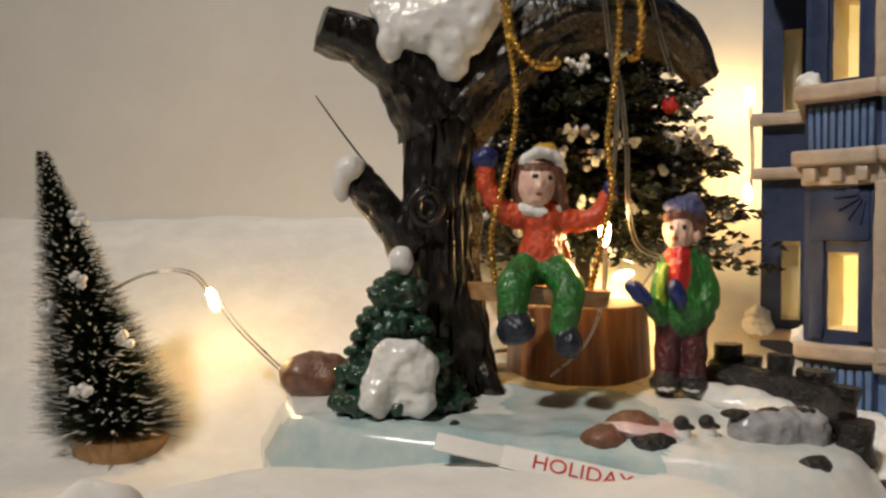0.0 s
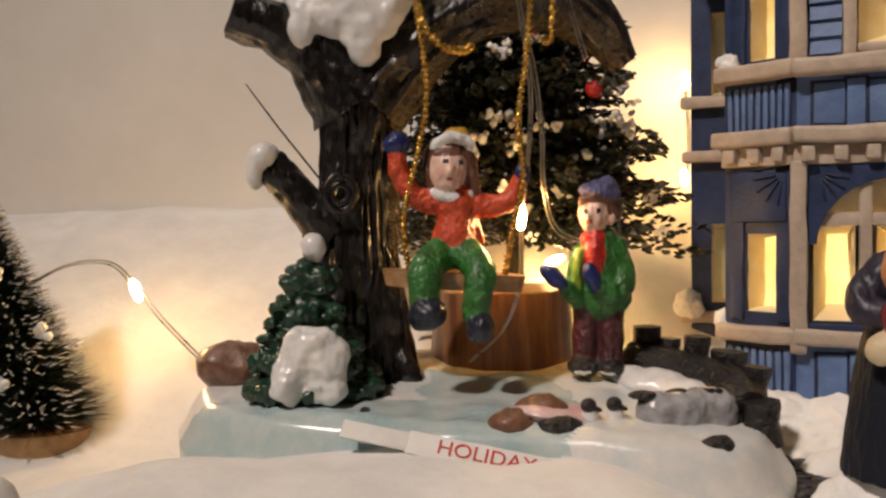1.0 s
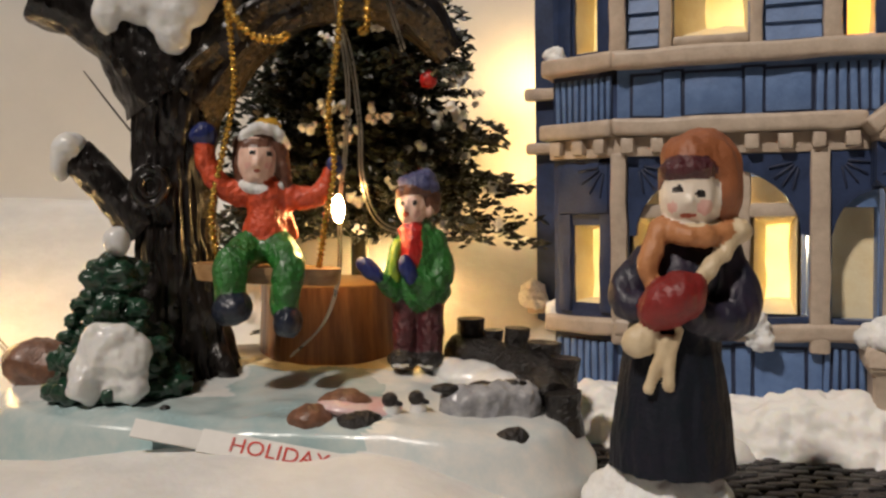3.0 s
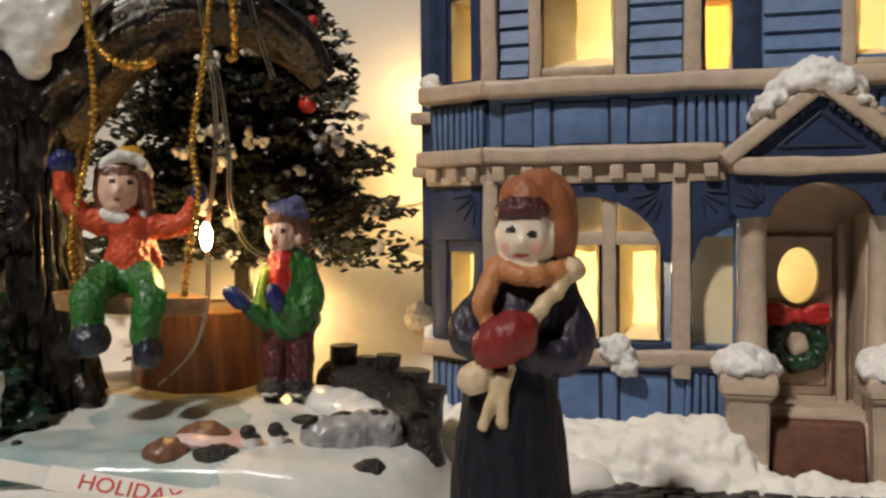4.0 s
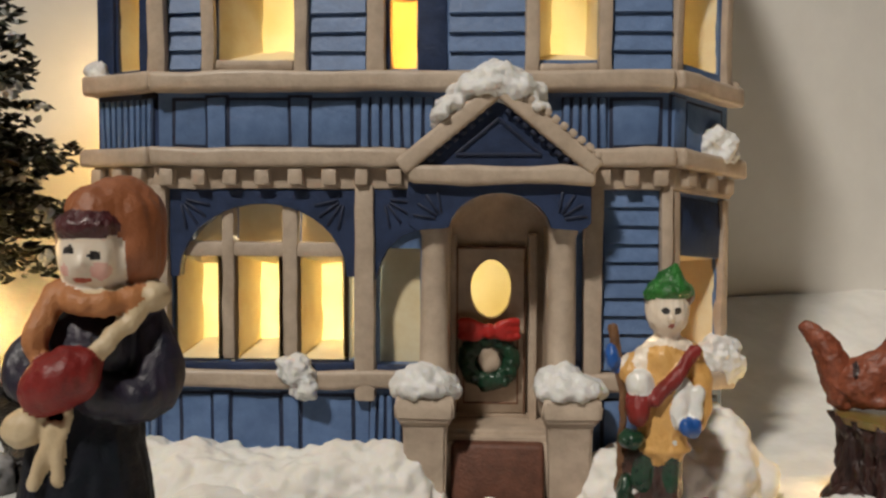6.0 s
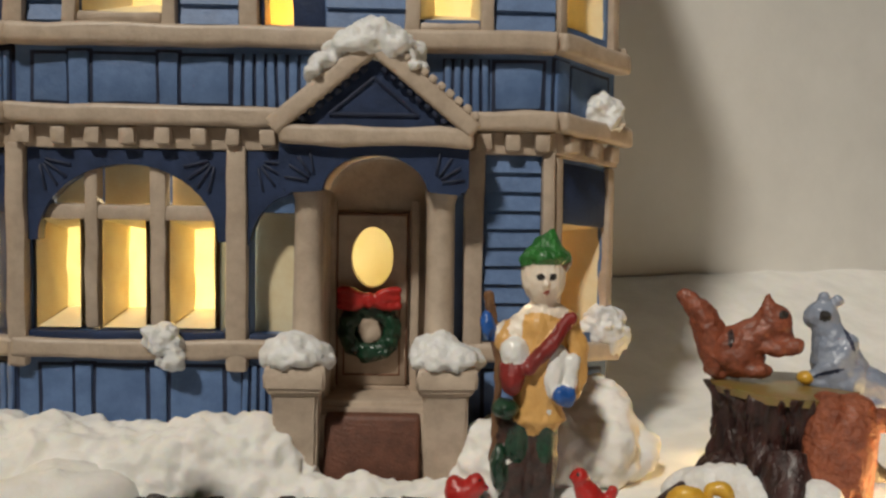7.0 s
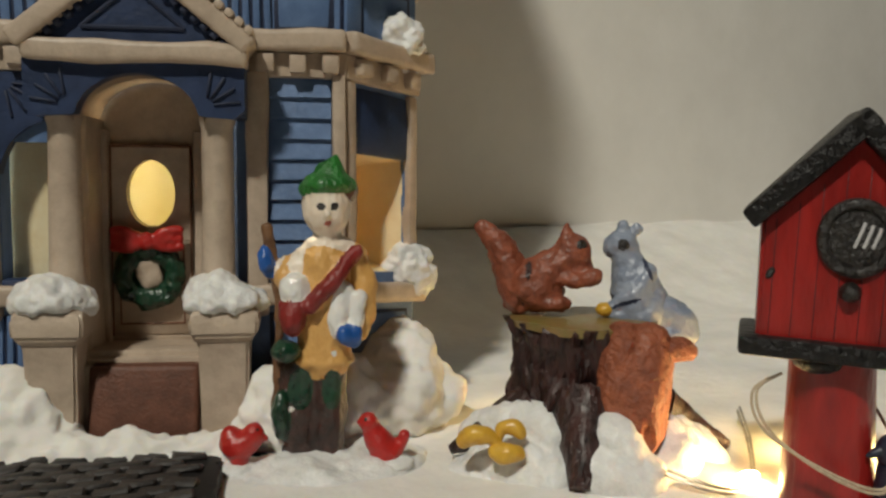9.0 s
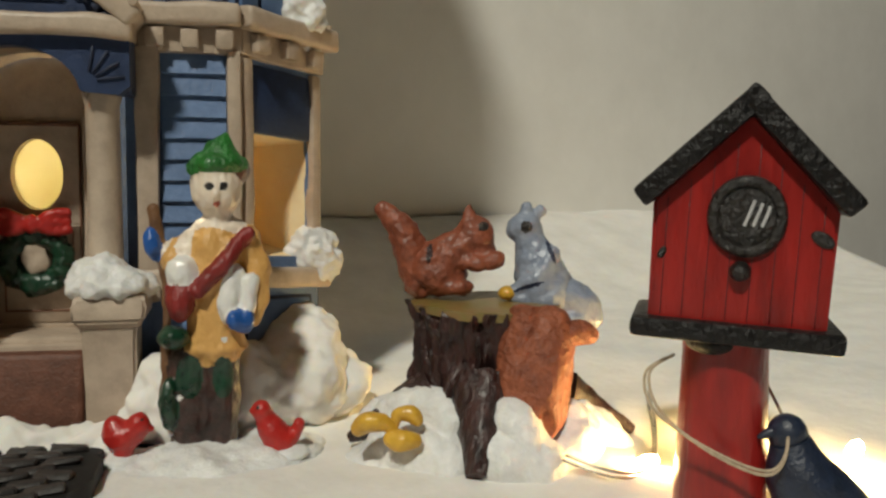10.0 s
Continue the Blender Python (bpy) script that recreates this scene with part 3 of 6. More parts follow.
# shell: back, sides, floors and top
ZTOP = 7.6
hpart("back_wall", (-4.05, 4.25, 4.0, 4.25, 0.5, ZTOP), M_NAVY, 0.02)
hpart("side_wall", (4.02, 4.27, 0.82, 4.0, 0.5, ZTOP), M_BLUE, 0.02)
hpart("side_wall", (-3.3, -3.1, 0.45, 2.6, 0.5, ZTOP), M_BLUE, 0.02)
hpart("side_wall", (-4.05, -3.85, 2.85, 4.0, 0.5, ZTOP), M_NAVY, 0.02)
hpart("house_floor", (-4.2, 4.25, 0.35, 4.25, 0.3, 0.5), M_BEIGE, 0.02)
# unseen roof, lifted onto the tall block below
bm = bmesh.new()
box(bm, -3.7, 4.3, 0.7, 4.3, ZTOP + 8.0, ZTOP + 8.25, 0.05)
slab(bm, [(-3.6, ZTOP + 8.25), (4.2, ZTOP + 8.25), (3.4, ZTOP + 9.2), (-2.8, ZTOP + 9.2)], 0.8, 4.3)
part("roof", bm, M_NAVY, HOUSE, "unseen navy roof on top of the shadow-casting block")

# unseen block, added so the house's shadow runs up the whole wall
hpart("attic_storey", (-3.6, 4.25, 0.8, 4.25, ZTOP, ZTOP + 8.0), M_BLUE, 0.05)
hpart("attic_ledge", (-4.1, 4.4, 0.25, 4.4, ZTOP, ZTOP + 0.22), M_BEIGE, 0.06)

# ground storey and first floor, front
ARCH = (-2.3, -0.16, 2.02, 3.9)
pierced("front_wall", -2.45, 0.62, 0.5, 4.1, [ARCH, (0.1, 0.6, 1.98, 3.35)], M_BLUE)
pierced("front_wall", 2.36, 3.42, 0.5, 4.1, [], M_BLUE)
pierced("front_wall", 0.62, 2.36, 4.1, 5.2, [], M_BLUE)
pierced("front_wall", -2.45, 0.62, 4.1, 5.2, [], M_BLUE)
pierced("front_wall", 2.36, 3.42, 4.1, 5.2, [], M_BLUE)
pierced("upper_front_wall", -2.45, 3.42, 5.2, ZTOP, [(-1.74, -0.86, 5.5, 6.7), (0.24, 0.56, 5.4, 6.35), (1.92, 2.6, 5.5, 6.75)], M_BLUE)
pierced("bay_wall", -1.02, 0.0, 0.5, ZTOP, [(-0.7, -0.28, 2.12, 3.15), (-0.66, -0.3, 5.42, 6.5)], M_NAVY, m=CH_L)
pierced("bay_wall", 0.0, 1.16, 0.5, ZTOP, [(0.12, 1.0, 2.05, 3.3), (0.2, 0.95, 5.5, 6.7)], M_BLUE, m=CH_R)
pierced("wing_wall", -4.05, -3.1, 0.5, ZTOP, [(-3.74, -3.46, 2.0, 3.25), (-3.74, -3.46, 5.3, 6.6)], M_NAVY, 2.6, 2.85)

window(-1.74, -0.86, 5.5, 6.7, depth=0.3, inset=(0.42, 0.06, 0.16, 0.1))
window(1.92, 2.6, 5.5, 6.75)
window(0.24, 0.56, 5.4, 6.35, depth=0.1, inset=(0.02, 0.02, 0.02, 0.1), film=M_AMBER)
window(-0.7, -0.28, 2.12, 3.15, CH_L, 0.12, inset=(0.05, 0.05, 0.04, 0.05))
window(-0.66, -0.3, 5.42, 6.5, CH_L, 0.12, inset=(0.05, 0.05, 0.04, 0.05))
window(0.12, 1.0, 2.05, 3.3, CH_R, 0.35, inset=(0.1, 0.3, 0.1, 0.08), film=M_AMBER)
window(0.2, 0.95, 5.5, 6.7, CH_R, 0.3)
WING = Matrix.Translation((0, 2.6, 0))
window(-3.74, -3.46, 2.0, 3.25, WING, 0.05, inset=(0.05, 0.05, 0.04, 0.05))
window(-3.74, -3.46, 5.3, 6.6, WING, 0.05, inset=(0.05, 0.05, 0.04, 0.05))

# the three-light arched window
for x0, x1 in ((-2.24, -1.78), (-1.52, -1.06), (-0.78, -0.3)):
    window(x0, x1, 2.06, 3.24, None, 0.36, 0.12, "arched_window")
for x0, x1, z1 in ((-2.1, -1.72, 3.75), (-1.56, -0.98, 3.9), (-0.8, -0.42, 3.75)):
    bm = bmesh.new()
    box(bm, x0 - 0.04, x1 + 0.04, 0.3, 0.36, 3.4, z1, 0)
    part("fanlight", bm, M_INSIDE, HOUSE, "dim yellowed fanlight")
for x0, x1 in ((-1.73, -1.57), (-1.01, -0.83)):
    hpart("mullion", (x0, x1, -0.02, 0.2, 2.05, 3.9), M_BEIGE, 0.05)
hpart("transom", (-2.3, -0.16, 0.0, 0.18, 3.24, 3.42), M_BEIGE, 0.05)
for side in (-1, 1):
    cx = -1.23
    bm = bmesh.new()
    pts = arc(cx, 3.02, 0.98, 0.84, 90, 0, 10) if side > 0 else arc(cx, 3.02, 0.98, 0.84, 90, 180, 10)
    ex = cx + side * 1.08
    slab(bm, [(cx, 4.02), *pts, (ex, 3.02), (ex, 4.02)], -0.06, 0.12)
    part("spandrel", bm, M_NAVY, HOUSE, "navy carved corner bracket")
    for k in range(4):
        a = radians(12 + 22 * k)
        bm = bmesh.new()
        q = Matrix.Translation((ex - side * 0.12, -0.07, 3.92)) @ Matrix.Rotation(side * a, 4, "Y") @ Matrix.Rotation(radians(180), 4, "Y")
        box(bm, -0.014, 0.014, -0.015, 0.02, 0.08, 0.36, 0.006, q)
        part("carved_line", bm, M_INK, HOUSE)
hpart("window_sill", (-2.32, -0.16, -0.1, 0.06, 1.92, 2.03), M_NAVY, 0.03)
hpart("window_sill", (0.1, 0.6, -0.1, 0.06, 1.9, 2.0), M_NAVY, 0.03)

# porch niche
hpart("niche_wall", (0.08, 0.66, 0.32, 0.4, 1.9, 3.5), M_INSIDE, 0.02)
bm = bmesh.new()
slab(bm, [(0.07, 4.02), (0.07, 2.95), *arc(0.66, 2.95, 0.56, 0.62, 170, 90, 6), (0.66, 4.02)], -0.07, 0.1)
part("bracket", bm, M_NAVY, HOUSE, "navy carved corner bracket")
for k in range(4):
    bm = bmesh.new()
    q = Matrix.Translation((0.18, -0.08, 3.92)) @ Matrix.Rotation(radians(168 - 24 * k), 4, "Y")
    box(bm, -0.013, 0.013, -0.015, 0.02, 0.08, 0.34, 0.006, q)
    part("carved_line", bm, M_INK, HOUSE)
# bay brackets and recess edging on the canted left bay
hpart("bay_frame", (-0.92, -0.72, -0.05, 0.03, 2.0, 3.95), M_NAVY, 0.03, CH_L)
hpart("bay_frame", (-0.26, -0.06, -0.05, 0.03, 2.0, 3.95), M_NAVY, 0.03, CH_L)
hpart("bay_frame", (-0.9, -0.1, -0.08, 0.03, 3.3, 3.98), M_NAVY, 0.04, CH_L)
for k in range(4):
    bm = bmesh.new()
    q = CH_L @ Matrix.Translation((-0.14, -0.09, 3.92)) @ Matrix.Rotation(radians(190 + 24 * k), 4, "Y")
    box(bm, -0.013, 0.013, -0.015, 0.02, 0.1, 0.42, 0.006, q)
    part("carved_line", bm, M_INK, HOUSE)
hpart("bay_frame", (-0.92, -0.7, -0.05, 0.03, 5.35, 7.4), M_NAVY, 0.03, CH_L)
hpart("bay_frame", (-0.26, -0.06, -0.05, 0.03, 5.35, 7.4), M_NAVY, 0.03, CH_L)
for b in ((0.2, 0.25, 5.34, 7.3), (0.56, 0.9, 5.34, 7.3), (0.25, 0.56, 6.25, 7.3)):
    hpart("recess_panel", (b[0], b[1], -0.03, 0.02, b[2], b[3]), M_NAVY, 0.02)

# posts and window casings
for x0, x1, z0, z1 in ((-2.53, -2.32, 1.62, 4.08), (-0.15, 0.08, 1.58, 4.08), (2.46, 2.68, 1.6, 4.08), (3.32, 3.46, 1.9, 4.08), (-2.54, -2.33, 5.3, 7.5), (-0.02, 0.2, 5.3, 7.5)):
    hpart("post", (x0, x1, -0.14, 0.05, z0, z1), M_BEIGE, 0.05, wob=0.02)
for x0, x1, z0, z1 in ((-1.92, -0.69, 5.4, 6.86), (1.78, 2.76, 5.36, 6.9)):
    for b in ((x0, x0 + 0.16, z0, z1), (x1 - 0.16, x1, z0, z1)):
        hpart("window_casing", (b[0], b[1], -0.12, 0.04, b[2] - 0.12, b[3]), M_BEIGE, 0.04)
    hpart("window_casing", (x0 + 0.16, x1 - 0.16, -0.1, 0.04, z1 - 0.14, z1), M_BEIGE, 0.04)
    hpart("window_casing", (x0 + 0.16, x1 - 0.16, -0.1, 0.04, z0 - 0.02, z0 + 0.1), M_BEIGE, 0.04)
for x0 in (0.02, 1.0):
    for z0, z1 in ((1.95, 4.02), (5.36, 7.4)):
        hpart("post", (x0, x0 + 0.13, -0.08, 0.05, z0, z1), M_BEIGE, 0.04, CH_R)
hpart("dark_panel", (0.15, 1.0, -0.03, 0.03, 3.3, 3.98), M_NAVY, 0.03, CH_R)

# siding boards
siding(-2.3, -1.93, 5.38, 7.3, 9)
siding(-0.66, -0.03, 5.36, 7.3, 9)
siding(0.92, 1.8, 5.36, 7.3, 9)
siding(2.78, 3.42, 5.36, 7.3, 9)
siding(2.7, 3.31, 1.95, 4.02, 10)

# panel bands
for x0, x1 in ((-2.25, -1.88), (-1.62, -0.93), (-0.66, -0.14)):
    panel(x0, x1, 4.53, 5.05)
for x0, x1 in ((-1.86, -1.66), (-0.9, -0.69)):
    panel(x0, x1, 4.5, 5.08, y=-0.05)
flutes(-0.1, 0.75, 4.5, 5.08, 7)
flutes(2.2, 2.72, 4.5, 5.08, 5)
panel(2.78, 3.3, 4.53, 5.05)
panel(0.3, 1.0, 4.53, 5.05, CH_R)
panel(0.02, 0.24, 4.5, 5.08, CH_R, -0.05)
flutes(-0.98, -0.06, 4.5, 5.08, 9, CH_L)
for x0, x1 in ((-2.2, -1.85), (-1.6, -1.05), (-0.78, -0.2)):
    panel(x0, x1, 0.9, 1.62)
for x0, x1 in ((-1.82, -1.64), (-1.0, -0.82)):
    panel(x0, x1, 0.9, 1.64, y=-0.05)
flutes(0.0, 0.5, 0.9, 1.64, 5)
flutes(-0.98, -0.06, 0.9, 1.64, 8, CH_L)
panel(0.1, 1.0, 0.9, 1.6, CH_R)
panel(2.72, 3.3, 0.9, 1.6)

# ledges and dentils, round the bays
for z0, z1, out in ((1.72, 1.94, 0.16), (4.28, 4.5, 0.24), (5.14, 5.37, 0.2), (7.3, 7.6, 0.25)):
    runs = [(-2.5, 0.55), (2.5, 3.46)] if z0 < 2 else ([(-2.5, 0.48), (2.4, 3.46)] if z0 < 5 else [(-2.5, 3.46)])
    for x0, x1 in runs:
        hpart("ledge", (x0, x1, -out, 0.05, z0, z1), M_BEIGE, 0.06, wob=0.03, seg=3)
    hpart("ledge", (-1.1, 0.04, -out, 0.05, z0, z1), M_BEIGE, 0.06, CH_L, 0.02, seg=3)
    hpart("ledge", (-0.04, 1.24, -out, 0.05, z0, z1), M_BEIGE, 0.06, CH_R, 0.02, seg=3)
    hpart("ledge", (-4.2, -3.2, 2.45, 2.62, z0 - 0.05, z1 - 0.08), M_BEIGE, 0.06, wob=0.02)
    hpart("ledge", (4.24, 4.42, 0.8, 4.0, z0, z1), M_BEIGE, 0.06, wob=0.02)
    hpart("ledge", (-3.48, -3.3, 0.45, 2.6, z0, z1), M_BEIGE, 0.06, wob=0.02)
for x0, x1, m in ((-2.5, 0.5, None), (2.5, 3.46, None), (-1.02, 0.0, CH_L), (0.0, 1.16, CH_R)):
    hpart("dentil_band", (x0, x1, -0.09, 0.04, 4.03, 4.28), M_BEIGE, 0.02, m)
    n = max(2, round((x1 - x0) / 0.36))
    for i in range(n):
        c = x0 + (i + 0.5) * (x1 - x0) / n
        hpart("dentil", (c - 0.085, c + 0.085, -0.2, -0.05, 4.07, 4.26), M_BEIGE, 0.035, m)

# porch
PX = 1.5
for c in (0.78, 2.2):
    bm = bmesh.new()
    lathe(bm, [(0.19, 1.9), (0.19, 2.0), (0.165, 2.06), (0.155, 2.8), (0.15, 3.5), (0.17, 3.56), (0.17, 3.64)], (c, -0.32, 0), 28, rough=0.012)
    part("column", bm, M_BEIGE, HOUSE, "round beige porch column")
for c in (0.7, 2.28):
    bm = bmesh.new()
    lathe(bm, [(0.32, 0.4), (0.32, 0.9), (0.34, 1.45), (0.36, 1.5), (0.45, 1.54), (0.46, 1.72), (0.4, 1.8), (0.2, 1.86)], (c, -0.5, 0), 4, rough=0.02)
    bmesh.ops.bevel(bm, geom=bm.edges[:], offset=0.03, segments=2, affect="EDGES")
    bmesh.ops.rotate(bm, verts=bm.verts, cent=(c, -0.5, 0), matrix=Matrix.Rotation(radians(45), 3, "Z"))
    part("pedestal", bm, M_BEIGE, HOUSE, "square beige gate pillar")
    bm = bmesh.new()
    ball(bm, (c, -0.5, 1.84), (0.38, 0.38, 0.17), rough=0.1, scale=5, u=40, v=24)
    ball(bm, (c - 0.08, -0.55, 1.96), (0.24, 0.22, 0.15), rough=0.1, scale=6, u=30, v=18)
    fuse(part("snow_cap", bm, M_SNOW, HOUSE, "white snow cap"), 0.028, 0.06, 5)
bm = bmesh.new()
slab(bm, [(0.5, 4.1), (0.5, 3.66), (0.6, 3.58), (0.9, 3.6), *arc(PX, 3.55, 0.56, 0.44, 172, 8, 14), (2.1, 3.6), (2.38, 3.58), (2.48, 3.66), (2.48, 4.1)], -0.6, -0.38)
part("porch_arch", bm, M_NAVY, HOUSE, "navy arched porch beam")
for side in (-1, 1):
    hpart("porch_beam", ((0.5, 0.72) if side < 0 else (2.26, 2.48)) + (-0.38, 0.0, 3.6, 4.1), M_NAVY, 0.02)
    for k in range(4):
        bm = bmesh.new()
        q = Matrix.Translation((PX + side * 0.62, -0.61, 3.7)) @ Matrix.Rotation(side * radians(10 + 24 * k), 4, "Y")
        box(bm, -0.013, 0.013, -0.015, 0.02, 0.08, 0.32, 0.006, q)
        part("carved_line", bm, M_INK, HOUSE)
bm = bmesh.new()
prev = None
for x, z in arc(PX, 3.55, 0.6, 0.46, 180, 0, 20):
    ring = [bm.verts.new((x, y, z)) for y in (-0.5, 0.1, 0.68)]
    if prev:
        for k in range(2):
            bm.faces.new((prev[k], prev[k + 1], ring[k + 1], ring[k]))
    prev = ring
bmesh.ops.solidify(bm, geom=bm.faces, thickness=-0.04)
part("porch_vault", bm, M_BEIGE, HOUSE)
hpart("porch_side", (0.86, 0.94, -0.1, 0.7, 1.1, 3.6), M_BEIGE, 0.02)
hpart("porch_side", (2.06, 2.14, -0.1, 0.7, 1.1, 3.6), M_BEIGE, 0.02)
pierced("porch_back", 0.9, 2.1, 0.5, 4.1, [(1.1, 1.74, 2.4, 3.25)], M_BEIGE, 0.7, 0.8)
hpart("porch_floor", (0.86, 2.14, -0.3, 0.7, 1.05, 1.25), M_BEIGE, 0.02)

# door with an oval light
DOOR = hpart("door", (0.97, 1.88, 0.62, 0.7, 1.25, 1.3), M_BEIGE, 0.01, label="beige panelled door with an oval lit window")
bm = bmesh.new()
n = 36
inner, outer = [], []
for k in range(n):
    a = 2 * math.pi * k / n
    inner.append((1.42 + 0.25 * math.cos(a), 2.83 + 0.36 * math.sin(a)))
    t = 1 / max(abs(math.cos(a)) / 0.42, abs(math.sin(a)) / 0.5)
    outer.append((1.42 + t * math.cos(a), 2.83 + t * math.sin(a)))
for y in (0.6, 0.68):
    for k in range(n):
        j = (k + 1) % n
        bm.faces.new([bm.verts.new((p[0], y, p[1])) for p in (inner[k], inner[j], outer[j], outer[k])])
for k in range(n):
    j = (k + 1) % n
    bm.faces.new([bm.verts.new(p) for p in ((inner[k][0], 0.6, inner[k][1]), (inner[j][0], 0.6, inner[j][1]), (inner[j][0], 0.78, inner[j][1]), (inner[k][0], 0.78, inner[k][1]))])
bmesh.ops.remove_doubles(bm, verts=bm.verts, dist=0.0005)
part("door_leaf", bm, M_BEIGE, DOOR)
bm = bmesh.new()
box(bm, 1.0, 1.84, 0.6, 0.68, 1.3, 2.33, 0.02)
part("door_leaf", bm, M_BEIGE, DOOR)
for b in ((1.08, 1.76, 1.42, 1.44), (1.08, 1.76, 2.24, 2.26), (1.08, 1.1, 1.42, 2.26), (1.74, 1.76, 1.42, 2.26), (1.02, 1.82, 3.32, 3.35), (1.0, 1.02, 1.3, 3.35), (1.82, 1.84, 1.3, 3.35)):
    bm = bmesh.new()
    box(bm, b[0], b[1], 0.588, 0.61, b[2], b[3], 0.004)
    part("panel_line", bm, M_ROCK, DOOR)
bm = bmesh.new()
box(bm, 1.08, 1.78, 0.76, 0.775, 2.4, 3.25, 0)
part("pane", bm, M_PANE, DOOR)
for x in (0.95, 1.92):
    hpart("door_casing", (x - 0.05, x + 0.05, 0.5, 0.68, 1.2, 3.5), M_BEIGE, 0.02)

# cheeks beside the steps
for x0, x1 in ((0.74, 1.0), (2.0, 2.3)):
    hpart("porch_cheek", (x0, x1, -0.42, 0.3, 0.35, 1.2), M_BEIGE, 0.04)

# steps
bm = bmesh.new()
box(bm, 0.98, 2.02, -0.6, 0.0, 0.4, 1.2, 0.06, None, 0, 0.03, 3)
for v in bm.verts:
    v.co.y += 0.14 * smoothstep(0.7, 1.2, v.co.z)
part("steps", bm, M_BRICK, HOUSE, "dark brown porch steps")
hpart("step_apron", (0.86, 2.14, -0.2, 0.1, 1.12, 1.3), M_BEIGE, 0.04)

# gable
bm = bmesh.new()
slab(bm, [(0.55, 4.22), (2.42, 4.22), (PX - 0.02, 5.0)], -0.6, 0.0)
part("gable_field", bm, M_NAVY, HOUSE, "navy carved gable")
for side in (-1, 1):
    bm = bmesh.new()
    L = 1.32
    q = Matrix.Translation((PX - 0.02, 0, 5.04)) @ Matrix.Rotation(radians(side * 39.5), 4, "Y")
    b = (0, L, -0.74, 0.05, -0.04, 0.16) if side > 0 else (-L, 0, -0.74, 0.05, -0.04, 0.16)
    box(bm, *b, 0.05, q, 0, 0.02, 3)
    part("raking_board", bm, M_BEIGE, HOUSE)
    for i in range(9):
        bm = bmesh.new()
        x = side * (0.2 + i * 0.115)
        box(bm, x - 0.035, x + 0.035, -0.68, -0.55, -0.1, -0.03, 0.01, q)
        part("dentil", bm, M_INK, HOUSE)
    if side > 0:
        for i in range(9):
            bm = bmesh.new()
            box(bm, 0.25 + i * 0.115, 0.34 + i * 0.115, -0.76, 0.0, 0.13, 0.21, 0.035, q, 0, 0.02, 2)
            part("shingle", bm, M_BEIGE, HOUSE)
hpart("gable_beam", (0.5, 2.5, -0.72, 0.05, 4.08, 4.28), M_BEIGE, 0.06, wob=0.03, seg=3)
bm = bmesh.new()
for a, b in (((1.02, 4.4), (1.48, 4.78)), ((1.48, 4.78), (1.94, 4.4)), ((1.02, 4.4), (1.94, 4.4))):
    tube(bm, [(a[0], -0.61, a[1]), (b[0], -0.61, b[1])], [0.02, 0.02], 2, 6)
part("carved_line", bm, M_INK, HOUSE)
bm = bmesh.new()
for x, z, r in ((1.48, 5.16, 0.3), (1.2, 5.08, 0.24), (1.74, 5.08, 0.24), (0.98, 4.93, 0.17), (0.86, 4.8, 0.12), (1.9, 4.9, 0.14), (1.5, 5.28, 0.2)):
    ball(bm, (x, -0.38, z), (r, 0.4, r * 0.62), rough=0.13, scale=5, u=36, v=22, seed=x)
fuse(part("snow_cap", bm, M_SNOW, HOUSE, "lumpy white snow on the gable"), 0.028, 0.08, 4.5)

# snow patches on ledges
for i, (x, y, z, r) in enumerate(((-0.83, -0.2, 1.95, 0.2), (-0.75, -0.22, 1.8, 0.16), (-3.3, 0.35, 5.42, 0.13), (4.05, 0.5, 4.55, 0.24), (4.12, 0.6, 4.35, 0.17), (4.2, 0.75, 2.0, 0.3), (-3.3, 0.6, 1.95, 0.2), (-4.1, 2.4, 2.0, 0.22))):
    bm = bmesh.new()
    ball(bm, (x, y, z), (r, r * 0.8, r), rough=r * 0.5, scale=6, u=32, v=20, seed=i * 3.1)
    ball(bm, (x + r * 0.5, y, z - r * 0.4), (r * 0.6, r * 0.6, r * 0.6), rough=r * 0.4, scale=7, u=24, v=16, seed=i)
    fuse(part("snow_patch", bm, M_SNOW, HOUSE, "white snow patch"), 0.022, 0.06, 6)

# moulded snow skirt of the house
bm = bmesh.new()
for i, (x, y, z, a, b, c) in enumerate(((-2.7, -0.2, 0.7, 0.7, 0.5, 0.45), (-1.9, -0.35, 0.65, 0.8, 0.6, 0.5), (-1.0, -0.45, 0.62, 0.8, 0.6, 0.45), (-0.2, -0.5, 0.7, 0.7, 0.55, 0.5), (0.3, -0.55, 0.65, 0.55, 0.5, 0.55), (-1.5, -0.6, 0.5, 1.2, 0.6, 0.35), (0.1, -0.75, 0.45, 0.9, 0.5, 0.25), (2.85, -0.5, 0.7, 0.5, 0.5, 0.5), (3.3, -0.2, 0.75, 0.6, 0.5, 0.5), (4.0, 0.3, 0.7, 0.6, 0.7, 0.6), (1.5, -0.95, 0.45, 1.0, 0.3, 0.22), (4.1, 0.5, 1.1, 0.4, 0.4, 0.35), (-3.4, 0.4, 0.7, 0.5, 0.6, 0.5))):
    ball(bm, (x, y, z), (a, b, c), rough=0.16, scale=2.6, u=44, v=26, seed=i * 1.3)
fuse(part("snow_skirt", bm, M_COTTON, HOUSE, "lumpy white moulded snow drift along the house's foot"), 0.035, 0.1, 2.8)
hpart("base_plate", (-3.2, 3.6, -0.95, 0.4, 0.3, 0.42), M_INK, 0.05)

